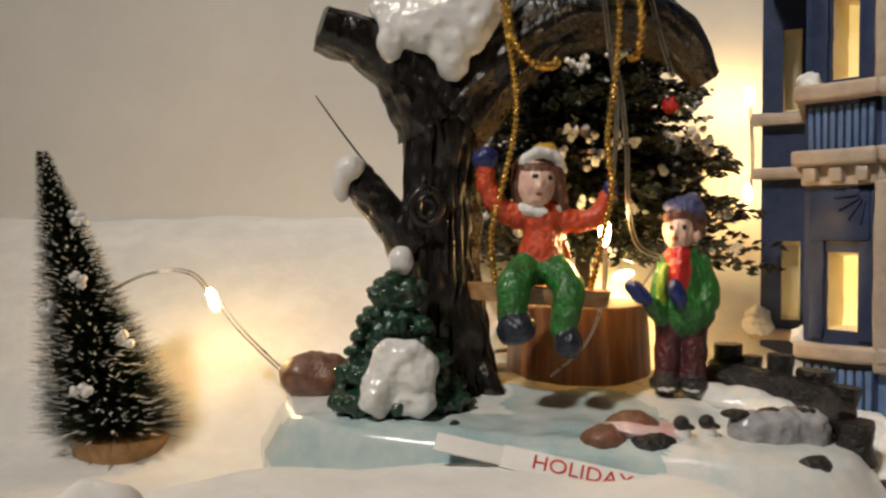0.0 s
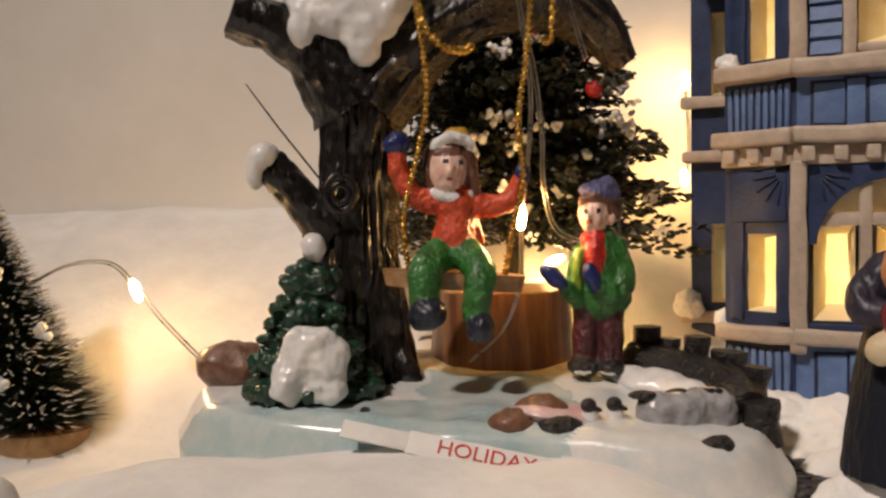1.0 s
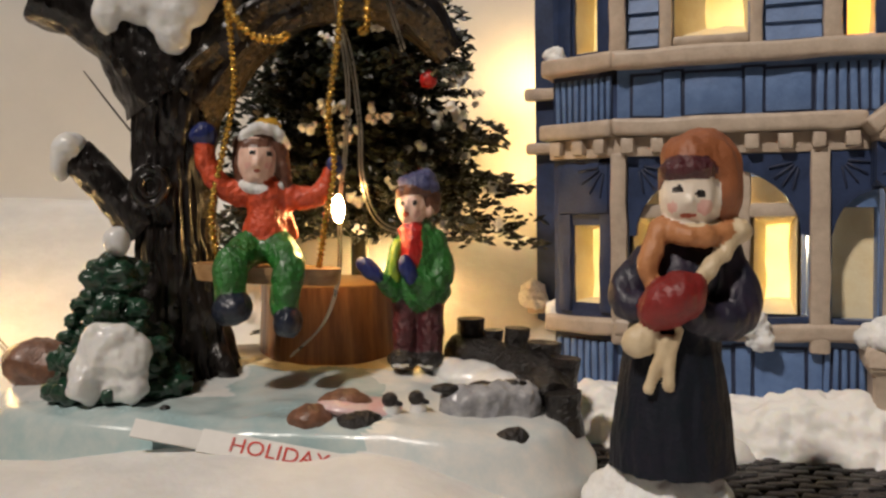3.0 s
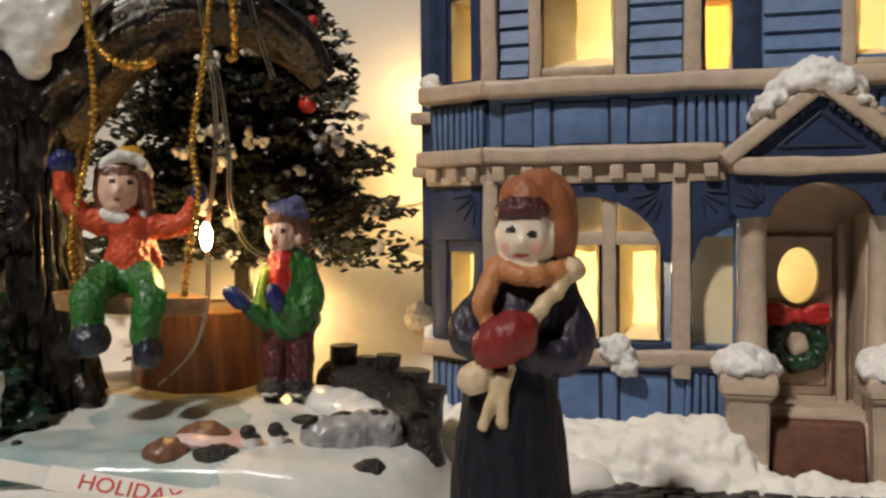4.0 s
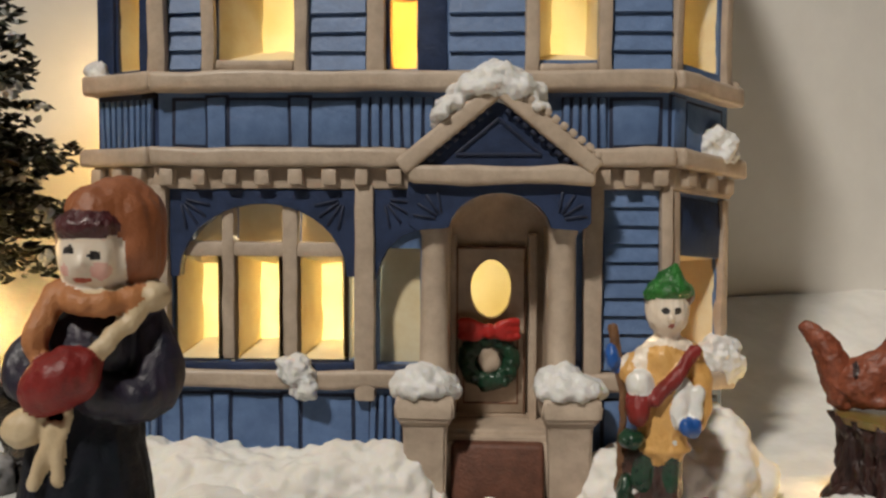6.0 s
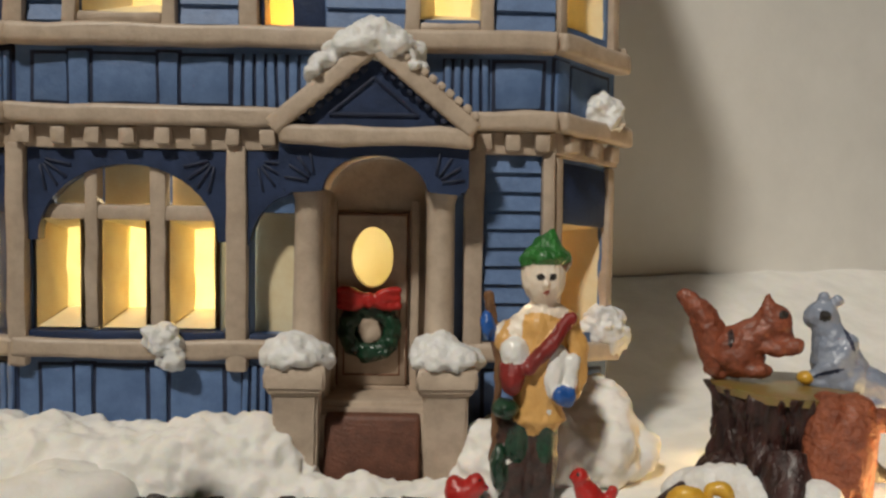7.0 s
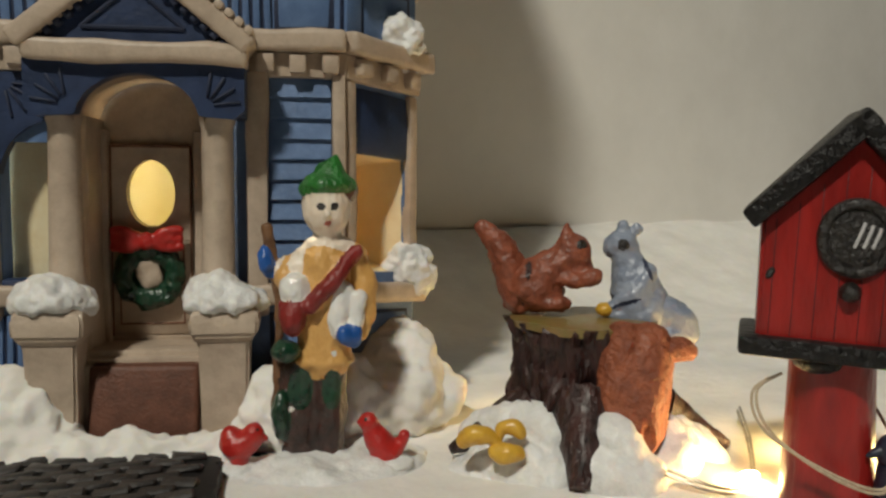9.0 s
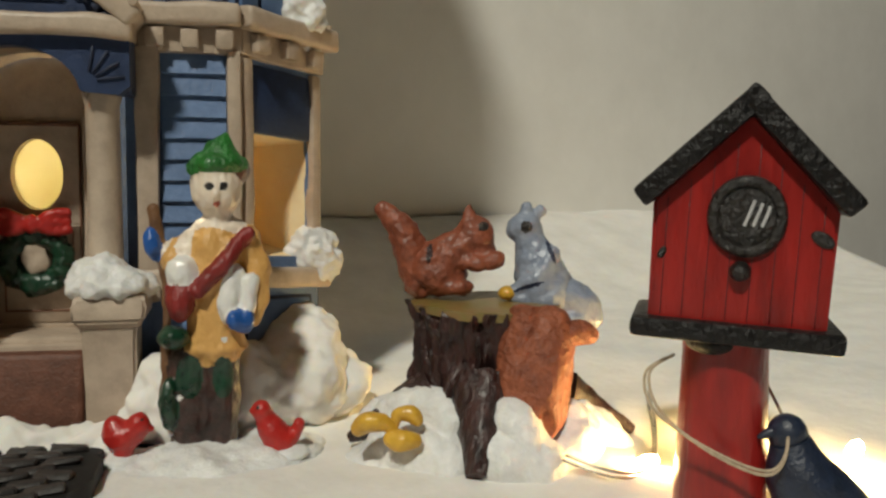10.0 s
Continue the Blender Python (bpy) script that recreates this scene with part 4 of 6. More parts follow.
lamp("house_bulb_light", "POINT", HOUSE.matrix_world @ Matrix.Translation((-0.6 * U, 1.9 * U, 2.9 * U)), HOUSE_GLOW, (1.0, 0.82, 0.52), 0.003)
lamp("house_bulb_light", "POINT", HOUSE.matrix_world @ Matrix.Translation((0.6 * U, 1.9 * U, 5.8 * U)), HOUSE_GLOW, (1.0, 0.82, 0.52), 0.003)

# wreath on the door
WREATH = thing("wreath", (7.8 + 1.4 * 0.918 + 0.52 * 0.395, 10.38 - 1.4 * 0.395 + 0.52 * 0.918, 1.97), "green painted door wreath with a red bow", "wreath", rz=-23.3)
lumps = []
for k in range(26):
    a = 2 * math.pi * k / 26
    r = 0.265 + 0.02 * math.sin(k * 2.4)
    blob(lumps, 0, (r * math.cos(a), 0.02 * math.sin(k * 3.1), r * math.sin(a)), (0.1, 0.1, 0.1))
sculpt("ring", lumps, [M_GREENRESIN], 0.016, 0.012, 0.03, (9, 9, 9), WREATH)
lumps = []
for sx in (-1, 1):
    for k in range(3):
        limb(lumps, 0, [(0.02 * sx, -0.1, 0.37), (sx * 0.18, -0.12, 0.46 - 0.075 * k), (sx * 0.33, -0.1, 0.48 - 0.085 * k)], [0.05, 0.06, 0.05])
blob(lumps, 0, (0, -0.14, 0.38), (0.07, 0.06, 0.1))
sculpt("bow", lumps, [M_RED], 0.014, 0.01, 0.012, (9, 9, 9), WREATH, "red bow")
bm = bmesh.new()
ball(bm, (0, -0.02, 0.02), (0.14, 0.05, 0.17), rough=0.04, scale=8)
part("ornament", bm, M_BEIGE, WREATH, "pale moulded ornament")

# ---- the pond piece: base, tree, bush, fence, swing ----
POND_EDGE = [(-2.25, 11.0), (-1.95, 10.25), (-1.1, 9.65), (0.0, 9.3), (1.0, 9.02), (2.2, 8.8), (3.3, 8.45), (4.25, 8.65), (4.75, 9.5), (4.7, 10.6), (4.1, 11.7), (2.6, 12.9), (0.5, 12.9), (-1.2, 12.2)]


def pond_top(x, y):
    return 1.3 + 0.1 * (y - 9.6) + 0.03 * noise.noise(Vector((x, y, 0))) - 0.05 * smoothstep(2.5, 4.0, x)


def build_pond():
    pond = thing("pond_base", (1.2, 10.6, 0.35), "glossy painted resin base with a pale blue frozen pond", "pond figurine")
    edge = spline(POND_EDGE + [POND_EDGE[0]], 141)[:-1]
    c = Vector((1.2, 10.6))
    bm = bmesh.new()
    steps = [0.02 + 0.88 * i / 44 for i in range(45)] + [0.92, 0.94, 0.96, 0.975, 0.99, 1.0, 1.0, 0.98]
    rings = []
    for i, f in enumerate(steps):
        ring = []
        for k, e in enumerate(edge):
            p = c + (Vector(e[:2]) - c) * f
            z = pond_top(p.x, p.y)
            z -= 0.06 * smoothstep(0.75, 0.9, f) + 0.55 * smoothstep(0.88, 1.02, f) ** 1.4
            if i == len(steps) - 2:
                z -= 0.2
            if i == len(steps) - 1:
                z = 0.25
            w = Vector((p.x - 1.2, p.y - 10.6, z - 0.35))
            w.z += 0.03 * noise.noise(Vector((p.x * 3, p.y * 3, 1))) * smoothstep(0.1, 0.4, f)
            ring.append(bm.verts.new(w))
        rings.append(ring)
    bm.faces.new(rings[0])
    for a, b in zip(rings, rings[1:]):
        for k in range(len(a)):
            j = (k + 1) % len(a)
            f = bm.faces.new((a[k], a[j], b[j], b[k]))
            m = f.calc_center_median()
            x, y = m.x + 1.2, m.y + 10.6
            n = noise.noise(Vector((x * 1.3, y * 1.3, 7))) * 0.5
            # back zone coloured yellow as if lit by the bulbs behind
            if y > 11.3 + n and x > 0:
                f.material_index = 2
            elif y > 10.25 + n * 0.7 - 0.12 * x and x < 0.8 + n:
                f.material_index = 1
            elif x > 2.4 + n and y < 11.3:
                f.material_index = 1
    part("body", bm, [M_ICE, M_ICESNOW, M_LITSNOW], pond, smooth=180)
    # white paper strip with a red word on its sloping front
    ax = Vector((2.42, -0.5, -0.42)).normalized()
    upv = Vector((0.0, 0.55, 0.75))
    upv = (upv - ax * upv.dot(ax)).normalized()
    nrm = ax.cross(upv)
    m = Matrix((ax, upv, nrm)).transposed().to_4x4()
    m.translation = Vector((-0.08, 9.2, 1.27)) - Vector((1.2, 10.6, 0.35))
    bm = bmesh.new()
    vs = []
    for x0, x1, w in ((0, 0.72, 0.2), (0.7, 2.5, 0.25)):
        vs += box(bm, x0, x1, -w / 2, w / 2, -0.02, 0.02, 0.02, m, 0, 0.0, 2)
    paper = part("paper_strip", bm, M_PAPER, pond, "white paper strip with a red printed word")
    cu = bpy.data.curves.new("word", "FONT")
    cu.body, cu.size, cu.extrude, cu.align_x, cu.align_y = "HOLIDAY", 0.235, 0.002, "CENTER", "CENTER"
    tmp = new("word_curve", cu)
    bpy.context.view_layer.update()
    me = bpy.data.meshes.new_from_object(tmp.evaluated_get(bpy.context.evaluated_depsgraph_get()))
    bpy.data.objects.remove(tmp)
    me.transform(m @ Matrix.Translation((1.52, 0.0, 0.026)) @ Matrix.Diagonal((1.0, 0.9, 1, 1)))
    word = new("printed_word", me)
    finish(word, [M_INKRED], 0)
    word.parent = paper


def build_tree():
    tree = thing("bare_tree", (0.0, 11.4, 1.4), "black glossy resin tree with a bare limb and patches of snow", "tree")
    def tp(pts):
        return [(x, y - 11.4, z - 1.4) for x, y, z in pts]
    bm = bmesh.new()
    tube(bm, tp([(0.08, 11.4, 1.25), (0.04, 11.4, 1.9), (-0.02, 11.4, 2.9), (-0.02, 11.4, 3.9), (0.03, 11.4, 4.7), (0.06, 11.4, 5.25)]), [0.7, 0.58, 0.5, 0.48, 0.54, 0.6], 110, 110, 0, 0.1, 26, rough=0.05)
    # bulb light on the trunk's right side, painted in gold
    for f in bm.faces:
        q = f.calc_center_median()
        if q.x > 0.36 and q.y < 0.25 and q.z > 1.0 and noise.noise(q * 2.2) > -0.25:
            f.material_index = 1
    part("trunk", bm, [M_BARK, M_BARKLIT], tree, "black bark with the bulbs' golden glow painted on one side", smooth=70)
    limbs = (([(-0.05, 11.4, 4.85), (-0.4, 11.3, 5.4), (-0.95, 11.15, 5.75), (-1.5, 11.0, 5.92)], [0.6, 0.46, 0.33, 0.3], 46, 40),
             ([(0.0, 11.45, 5.0), (0.1, 11.45, 6.0), (-0.1, 11.4, 7.4), (-0.3, 11.3, 8.6)], [0.6, 0.5, 0.42, 0.3], 40, 36),
             ([(0.1, 11.4, 4.9), (0.65, 11.4, 5.5), (1.4, 11.4, 6.05), (2.3, 11.5, 6.2), (2.95, 11.6, 5.95), (3.45, 11.7, 5.4)], [0.6, 0.48, 0.44, 0.42, 0.34, 0.2], 70, 40),
             ([(-0.35, 11.3, 3.3), (-0.65, 11.2, 3.6), (-0.95, 11.1, 3.95), (-1.1, 11.1, 4.12)], [0.4, 0.27, 0.22, 0.2], 30, 32),
             ([(0.42, 11.1, 1.7), (0.6, 10.95, 1.5), (0.72, 10.9, 1.4)], [0.2, 0.12, 0.05], 20, 24),
             ([(-0.4, 11.2, 1.7), (-0.75, 11.1, 1.5), (-0.95, 11.0, 1.38)], [0.35, 0.22, 0.1], 20, 24))
    for pts, rad, n, seg in limbs:
        bm = bmesh.new()
        tube(bm, tp(pts), rad, n, seg, 0, 0.13, 16, rough=0.04)
        bm.normal_update()
        # golden bulb glints painted on the underside of the right limb
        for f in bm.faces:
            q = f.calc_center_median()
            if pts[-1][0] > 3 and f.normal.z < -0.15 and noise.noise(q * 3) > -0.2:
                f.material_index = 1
        part("limb", bm, [M_BARK, M_BARKLIT], tree, smooth=70)
    for rr in (0.17, 0.09):
        bm = bmesh.new()
        ring = [(-0.2 + rr * math.cos(radians(a)), -0.58 + 0.02 * math.cos(radians(a)), 2.32 + rr * 1.2 * math.sin(radians(a))) for a in range(0, 361, 30)]
        tube(bm, ring, [0.055] * len(ring), 40, 10, caps=False, rough=0.03)
        part("knot", bm, M_BARK, tree, "round bark knot")
    # snow lying in the crotch, running down in drips
    bm = bmesh.new()
    for i, (x, z, a, b, y) in enumerate(((-0.25, 6.0, 0.42, 0.25, 10.95), (0.15, 6.05, 0.45, 0.32, 10.9), (0.5, 6.2, 0.35, 0.25, 10.95), (-0.62, 5.75, 0.14, 0.32, 10.92), (0.12, 5.62, 0.2, 0.4, 10.84), (0.0, 5.85, 0.5, 0.3, 10.86), (0.35, 5.85, 0.2, 0.25, 10.85), (-0.5, 6.15, 0.4, 0.2, 11.0))):
        ball(bm, (x, y - 11.4, z - 1.4), (a, 0.16, b), rough=0.05, scale=3, seed=i)
    fuse(part("snow", bm, M_GLOSSNOW, tree, "glossy white snow running down in drips"), 0.03, 0.06, 2.5)
    bm = bmesh.new()
    ball(bm, (-1.14, -0.36, 2.78), (0.2, 0.24, 0.17), (0, -40, 0), rough=0.05, scale=5)
    ball(bm, (-1.24, -0.42, 2.6), (0.1, 0.14, 0.22), rough=0.04, scale=5)
    fuse(part("snow", bm, M_GLOSSNOW, tree, "white snow cap on the stub"), 0.025, 0.02, 5)
    bm = bmesh.new()
    for x in (1.75, 2.1, 2.5):
        ball(bm, (x, -0.1, 6.55 - 1.4 + 0.02 * x), (0.34, 0.3, 0.15), rough=0.06, scale=4, seed=x)
    fuse(part("snow", bm, M_GLOSSNOW, tree, "white snow along the limb"), 0.03, 0.02, 5)


def build_bush():
    bush = thing("evergreen_bush", (-0.55, 10.45, 1.38), "glossy dark green resin bush with white snow on it", "bush")
    rnd = random.Random(4)
    lumps = []
    limb(lumps, 0, [(0.0, 0, 0.1), (0.0, 0, 0.8), (0.0, 0, 1.5)], [0.5, 0.32, 0.1])
    for i in range(110):
        h = rnd.random() ** 1.2
        a = rnd.random() * 6.283
        r = 0.64 - 0.47 * h + rnd.uniform(-0.05, 0.06)
        q = rnd.uniform(0.07, 0.14) * (1.15 - 0.4 * h)
        blob(lumps, 0, (r * math.cos(a), r * math.sin(a) * 0.75, 0.06 + 1.42 * h), (q * 1.3, q * 1.2, q * 0.85), rnd.uniform(-40, 40))
    sculpt("foliage", lumps, [M_GREENRESIN], 0.024, 0.014, 0.06, (8, 8, 8), bush)
    bm = bmesh.new()
    ball(bm, (0.06, -0.02, 1.72), (0.15, 0.15, 0.17), rough=0.03)
    part("snow", bm, M_GLOSSNOW, bush, "round snow blob on the tip")
    bm = bmesh.new()
    for i, (x, z, a, b) in enumerate(((0.08, 0.62, 0.36, 0.24), (0.02, 0.4, 0.4, 0.26), (-0.18, 0.2, 0.16, 0.22), (0.2, 0.18, 0.26, 0.2), (0.3, 0.42, 0.16, 0.2))):
        ball(bm, (x, -0.48, z), (a, 0.16, b), rough=0.04, scale=4, seed=i)
    fuse(part("snow", bm, M_GLOSSNOW, bush, "thick white snow patch on its front"), 0.02, 0.08, 2.6)


def rocks():
    for i, (c, r, m, lab) in enumerate((((-1.55, 11.15, 1.62), (0.5, 0.35, 0.3), M_ROCK, "brown painted rock at the pond's edge"),
                                       ((1.68, 9.3, 1.24), (0.25, 0.2, 0.17), M_ROCK, "brown painted rock in the pond"),
                                       ((2.03, 9.55, 1.34), (0.29, 0.2, 0.16), M_ROCK, "brown painted rock in the pond"),
                                       ((2.18, 9.2, 1.22), (0.25, 0.15, 0.15), M_BLACK, "black painted rock in the pond"),
                                       ((3.7, 8.85, 1.08), (0.17, 0.14, 0.13), M_BLACK, "small black painted rock at the pond's edge"),
                                       ((0.13, 9.75, 1.32), (0.06, 0.05, 0.05), M_BLACK, "tiny dark pebble on the ice"))):
        rock = tagged(part("rock", bm_ball(r, 0.25 * min(r), i), m, at=c), lab, "rock", "painted rocks")


def bm_ball(r, rough, seed, scale=4.0):
    bm = bmesh.new()
    ball(bm, (0, 0, 0), r, rough=rough, scale=scale, u=28, v=18, seed=seed)
    return bm


def build_fence():
    fence = thing("log_fence", (4.0, 10.6, 1.4), "small black painted log fence with snow at its foot", "fence")
    def fp(pts):
        return [(x - 4.0, y - 10.6, z - 1.4) for x, y, z in pts]
    bm = bmesh.new()
    tube(bm, fp([(3.42, 11.4, 1.6), (3.75, 11.0, 1.52), (4.05, 10.5, 1.45), (4.25, 9.95, 1.4), (4.3, 9.6, 1.3)]), [0.22, 0.27, 0.27, 0.26, 0.22], 30, 24, 0, 0.2, 9)
    part("rail", bm, M_BLACK, fence, smooth=70)
    for x, y, z0, z1, r, lean in ((3.62, 11.35, 1.3, 2.0, 0.17, 0.0), (3.88, 11.25, 1.4, 1.86, 0.12, 0.02), (4.12, 10.95, 1.3, 1.92, 0.15, 0.03), (4.35, 10.5, 1.25, 1.8, 0.2, 0.04), (4.5, 10.1, 1.2, 1.68, 0.17, 0.05), (4.4, 9.45, 0.95, 1.42, 0.19, -0.04)):
        bm = bmesh.new()
        tube(bm, fp([(x, y, z0), (x + lean * 0.5, y, (z0 + z1) / 2), (x + lean, y, z1)]), [r * 1.05, r, r * 1.08], 12, 14, 0, 0.1, 6)
        part("post", bm, M_BLACK, fence, smooth=60)
    bm = bmesh.new()
    for i, (x, y, z, a, b) in enumerate(((3.55, 10.6, 1.42, 0.4, 0.3), (3.85, 10.2, 1.36, 0.35, 0.25), (4.2, 9.8, 1.2, 0.25, 0.2), (3.3, 10.9, 1.42, 0.25, 0.2))):
        ball(bm, (x - 4, y - 10.6, z - 1.4), (a, b, 0.16), rough=0.05, scale=4, seed=i)
    fuse(part("snow", bm, M_GLOSSNOW, fence, "white snow under the rail"), 0.03, 0.02, 4)


def build_pail():
    pail = thing("ice_block", (3.5, 9.45, 1.2), "clear grey block of ice with black-rimmed holes", "ice block")
    bm = bmesh.new()
    for i, (x, w, h) in enumerate(((-0.26, 0.2, 0.5), (0.05, 0.27, 0.48), (0.38, 0.25, 0.44))):
        for z in (-0.25, -0.1, 0.06, 0.18):
            ball(bm, (x + 0.03 * z, 0.05 * i, z), (w * 0.98, w * 0.8, 0.17), u=10, v=8)
    fuse(part("block", bm, M_PAIL, pail), 0.025, 0.035, 5)
    for x, y in ((-0.4, -0.02), (0.0, 0.05), (0.36, 0.1)):
        bm = bmesh.new()
        ball(bm, (x, y, 0.31), (0.15, 0.1, 0.05), rough=0.02)
        part("rim", bm, M_BLACK, pail, "black painted rim")
    for i, (x, y) in enumerate(((2.52, 9.35), (2.8, 9.4))):
        bird = thing("small_bird", (x, y, 1.3), "tiny white painted bird with a black cap", "bird ornament", group="tiny birds by the pond")
        bm = bmesh.new()
        ball(bm, (0, 0, 0), (0.09, 0.08, 0.14))
        part("breast", bm, M_GLOSSNOW, bird)
        bm = bmesh.new()
        ball(bm, (-0.02, -0.02, 0.13), (0.085, 0.08, 0.08))
        ball(bm, (0.06, -0.06, 0.1), (0.06, 0.03, 0.03), (0, 20, 0))
        part("cap", bm, M_BLACK, bird)
    bm = bmesh.new()
    ball(bm, (0, 0, 0), (0.55, 0.4, 0.12), (0, 10, 20), rough=0.05)
    tagged(part("paint_patch", bm, M_PINK, at=(2.28, 9.62, 1.27)), "pale pink painted mound by the rocks", "painted mound")


def build_log():
    log = thing("log_block", (1.85, 12.25, 1.45), "reddish-brown cut log lying behind the swing", "log")
    bm = bmesh.new()
    prof = [(0.98, -0.1), (0.98, 0.1), (0.95, 0.6), (0.94, 0.98)]
    lathe(bm, prof, (0, 0, 0), 64, rough=0.02)
    part("bark", bm, M_LOG, log)
    bm = bmesh.new()
    lathe(bm, [(0.93, 0.96), (0.93, 1.0), (0.6, 1.02), (0.05, 1.03)], (0, 0, 0), 48, rough=0.01)
    part("cut_face", bm, M_LOGTOP, log, "pale sawn top")


def twisted(name, pts, r, parent):
    """A metallic cord wound in tight little coils, waisted between them."""
    path = spline(pts, 60)
    length = sum((q - p).length for p, q in zip(path, path[1:]))
    beads = int(length / (r * 1.6))
    bm = bmesh.new()
    tube(bm, pts, [r, r * 0.55] * beads + [r], 10 * beads, 8)
    return part(name, bm, M_GOLD, parent, "coiled gold cord", smooth=180)


def build_swing():
    sw = thing("swing", (1.15, 10.7, 2.72), "wooden swing board hanging on twisted gold cords", "swing")
    bm = bmesh.new()
    n = 30
    outline = []
    for k in range(n):
        a = 2 * math.pi * k / n
        c, s = math.cos(a), math.sin(a)
        outline.append((0.86 * math.copysign(abs(c) ** 0.8, c), 0.4 * math.copysign(abs(s) ** 0.8, s)))
    top = [bm.verts.new((x, y, 0.05 - 0.06 * x)) for x, y in outline]
    bot = [bm.verts.new((x * 0.95, y * 0.95, -0.14 - 0.06 * x)) for x, y in outline]
    bm.faces.new(top)
    bm.faces.new(bot[::-1])
    for k in range(n):
        j = (k + 1) % n
        bm.faces.new((top[j], top[k], bot[k], bot[j]))
    part("board", bm, M_BOARD, sw)
    def sp(pts):
        return [(x - 1.15, y - 10.7, z - 2.72) for x, y, z in pts]
    twisted("cord", sp([(0.62, 10.5, 2.8), (0.56, 10.4, 3.4), (0.72, 10.35, 4.1), (0.84, 10.4, 4.7), (0.82, 10.5, 5.3), (0.74, 10.7, 5.95), (0.7, 10.8, 6.6)]), 0.046, sw)
    twisted("cord", sp([(1.75, 10.6, 2.75), (1.84, 10.4, 3.3), (1.95, 10.35, 3.9), (1.9, 10.35, 4.5), (2.0, 10.45, 5.2), (2.08, 10.6, 5.95), (2.1, 10.9, 6.6)]), 0.046, sw)
    twisted("cord", sp([(0.74, 10.6, 6.3), (0.82, 10.55, 5.7), (1.05, 10.6, 5.42), (1.3, 10.85, 5.42), (1.4, 11.0, 5.5)]), 0.06, sw)
    twisted("cord", sp([(2.28, 10.75, 6.6), (2.36, 10.7, 6.0), (2.36, 10.85, 5.6), (2.3, 11.0, 5.55)]), 0.06, sw)


# ---- brush trees ----


def sprays(bm, rnd, z0, z1, radius, count, size, cx=0.0, cy=0.0):
    """Flat sprays of small leaf clumps on drooping twigs, thinning out at the tips."""
    verts, faces = [], []
    for i in range(count):
        h = rnd.random()
        z = z0 + (z1 - z0) * h
        L = radius(h) * rnd.uniform(0.62, 1.06)
        a = rnd.random() * 6.283
        droop = rnd.uniform(-0.1, 0.12)
        for k in range(int(15 + 22 * L / 2.4)):
            f = rnd.random() ** 0.55
            side = rnd.gauss(0, 0.13) * L * (1.15 - f) * 1.6
            x = L * f * math.cos(a) - side * math.sin(a)
            y = L * f * math.sin(a) + side * math.cos(a)
            zz = z + droop * L * f + rnd.gauss(0, 0.05)
            s = size * rnd.uniform(0.6, 1.35)
            b = len(verts)
            base = Vector((cx + x, cy + y, zz))
            q = Euler((rnd.uniform(-0.7, 0.7), rnd.uniform(-0.7, 0.7), a + rnd.uniform(-0.8, 0.8))).to_matrix()
            for p in ((s * 1.3, 0, 0), (-s, 0, 0), (0, s * 0.7, 0), (0, -s * 0.7, 0), (0, 0, s * 0.45), (0, 0, -s * 0.4)):
                verts.append(base + q @ Vector(p))
            for t in ((0, 2, 4), (2, 1, 4), (1, 3, 4), (3, 0, 4), (2, 0, 5), (1, 2, 5), (3, 1, 5), (0, 3, 5)):
                faces.append(tuple(b + j for j in t))
    me = bpy.data.meshes.new("sprays")
    me.from_pydata(verts, [], faces)
    bm.from_mesh(me)
    bpy.data.meshes.remove(me)


def build_big_tree():
    rnd = random.Random(11)
    tree = thing("christmas_tree", (2.25, 14.3, 1.5), "dark green brush Christmas tree with snow tufts and red balls", "tree")
    bm = bmesh.new()
    tube(bm, [(0, 0, -0.4), (0, 0, 3), (0, 0, 8.3)], [0.16, 0.12, 0.03], 12, 10)
    part("trunk", bm, M_WIRE, tree)
    def rad(h):
        return 2.72 * (1 - h) ** 0.75 * (0.93 + 0.12 * math.sin(h * 60)) + 0.1
    bm = bmesh.new()
    sprays(bm, rnd, 1.5, 8.2, rad, 1150, 0.08)
    tagged(part("foliage", bm, M_LEAF, tree, smooth=0), kind="stuff")
    for i in range(64):
        h = rnd.random() * 0.75
        a = math.radians(rnd.uniform(190, 360))
        r = rad(h) * rnd.uniform(0.72, 0.95)
        c = (r * math.cos(a), r * math.sin(a), 1.5 + 6.7 * h)
        bm = bmesh.new()
        for k in range(rnd.randint(3, 6)):
            ball(bm, (rnd.gauss(0, 0.06), rnd.gauss(0, 0.05), rnd.gauss(0, 0.06)), rnd.uniform(0.03, 0.075), rough=0.04, scale=12, u=7, v=5, seed=k)
        part("snow_tuft", bm, M_GLOSSNOW, tree, at=c, smooth=20)
    for x, y, z, r in ((1.0, -1.5, 5.22, 0.13), (1.1, -0.9, 6.5, 0.1), (-0.6, -1.5, 6.2, 0.12), (0.2, -1.5, 6.1, 0.11)):
        bm = bmesh.new()
        ball(bm, (0, 0, 0), r)
        part("red_ball", bm, M_RED, tree, "small red glass ball", at=(x, y, z - 1.5))


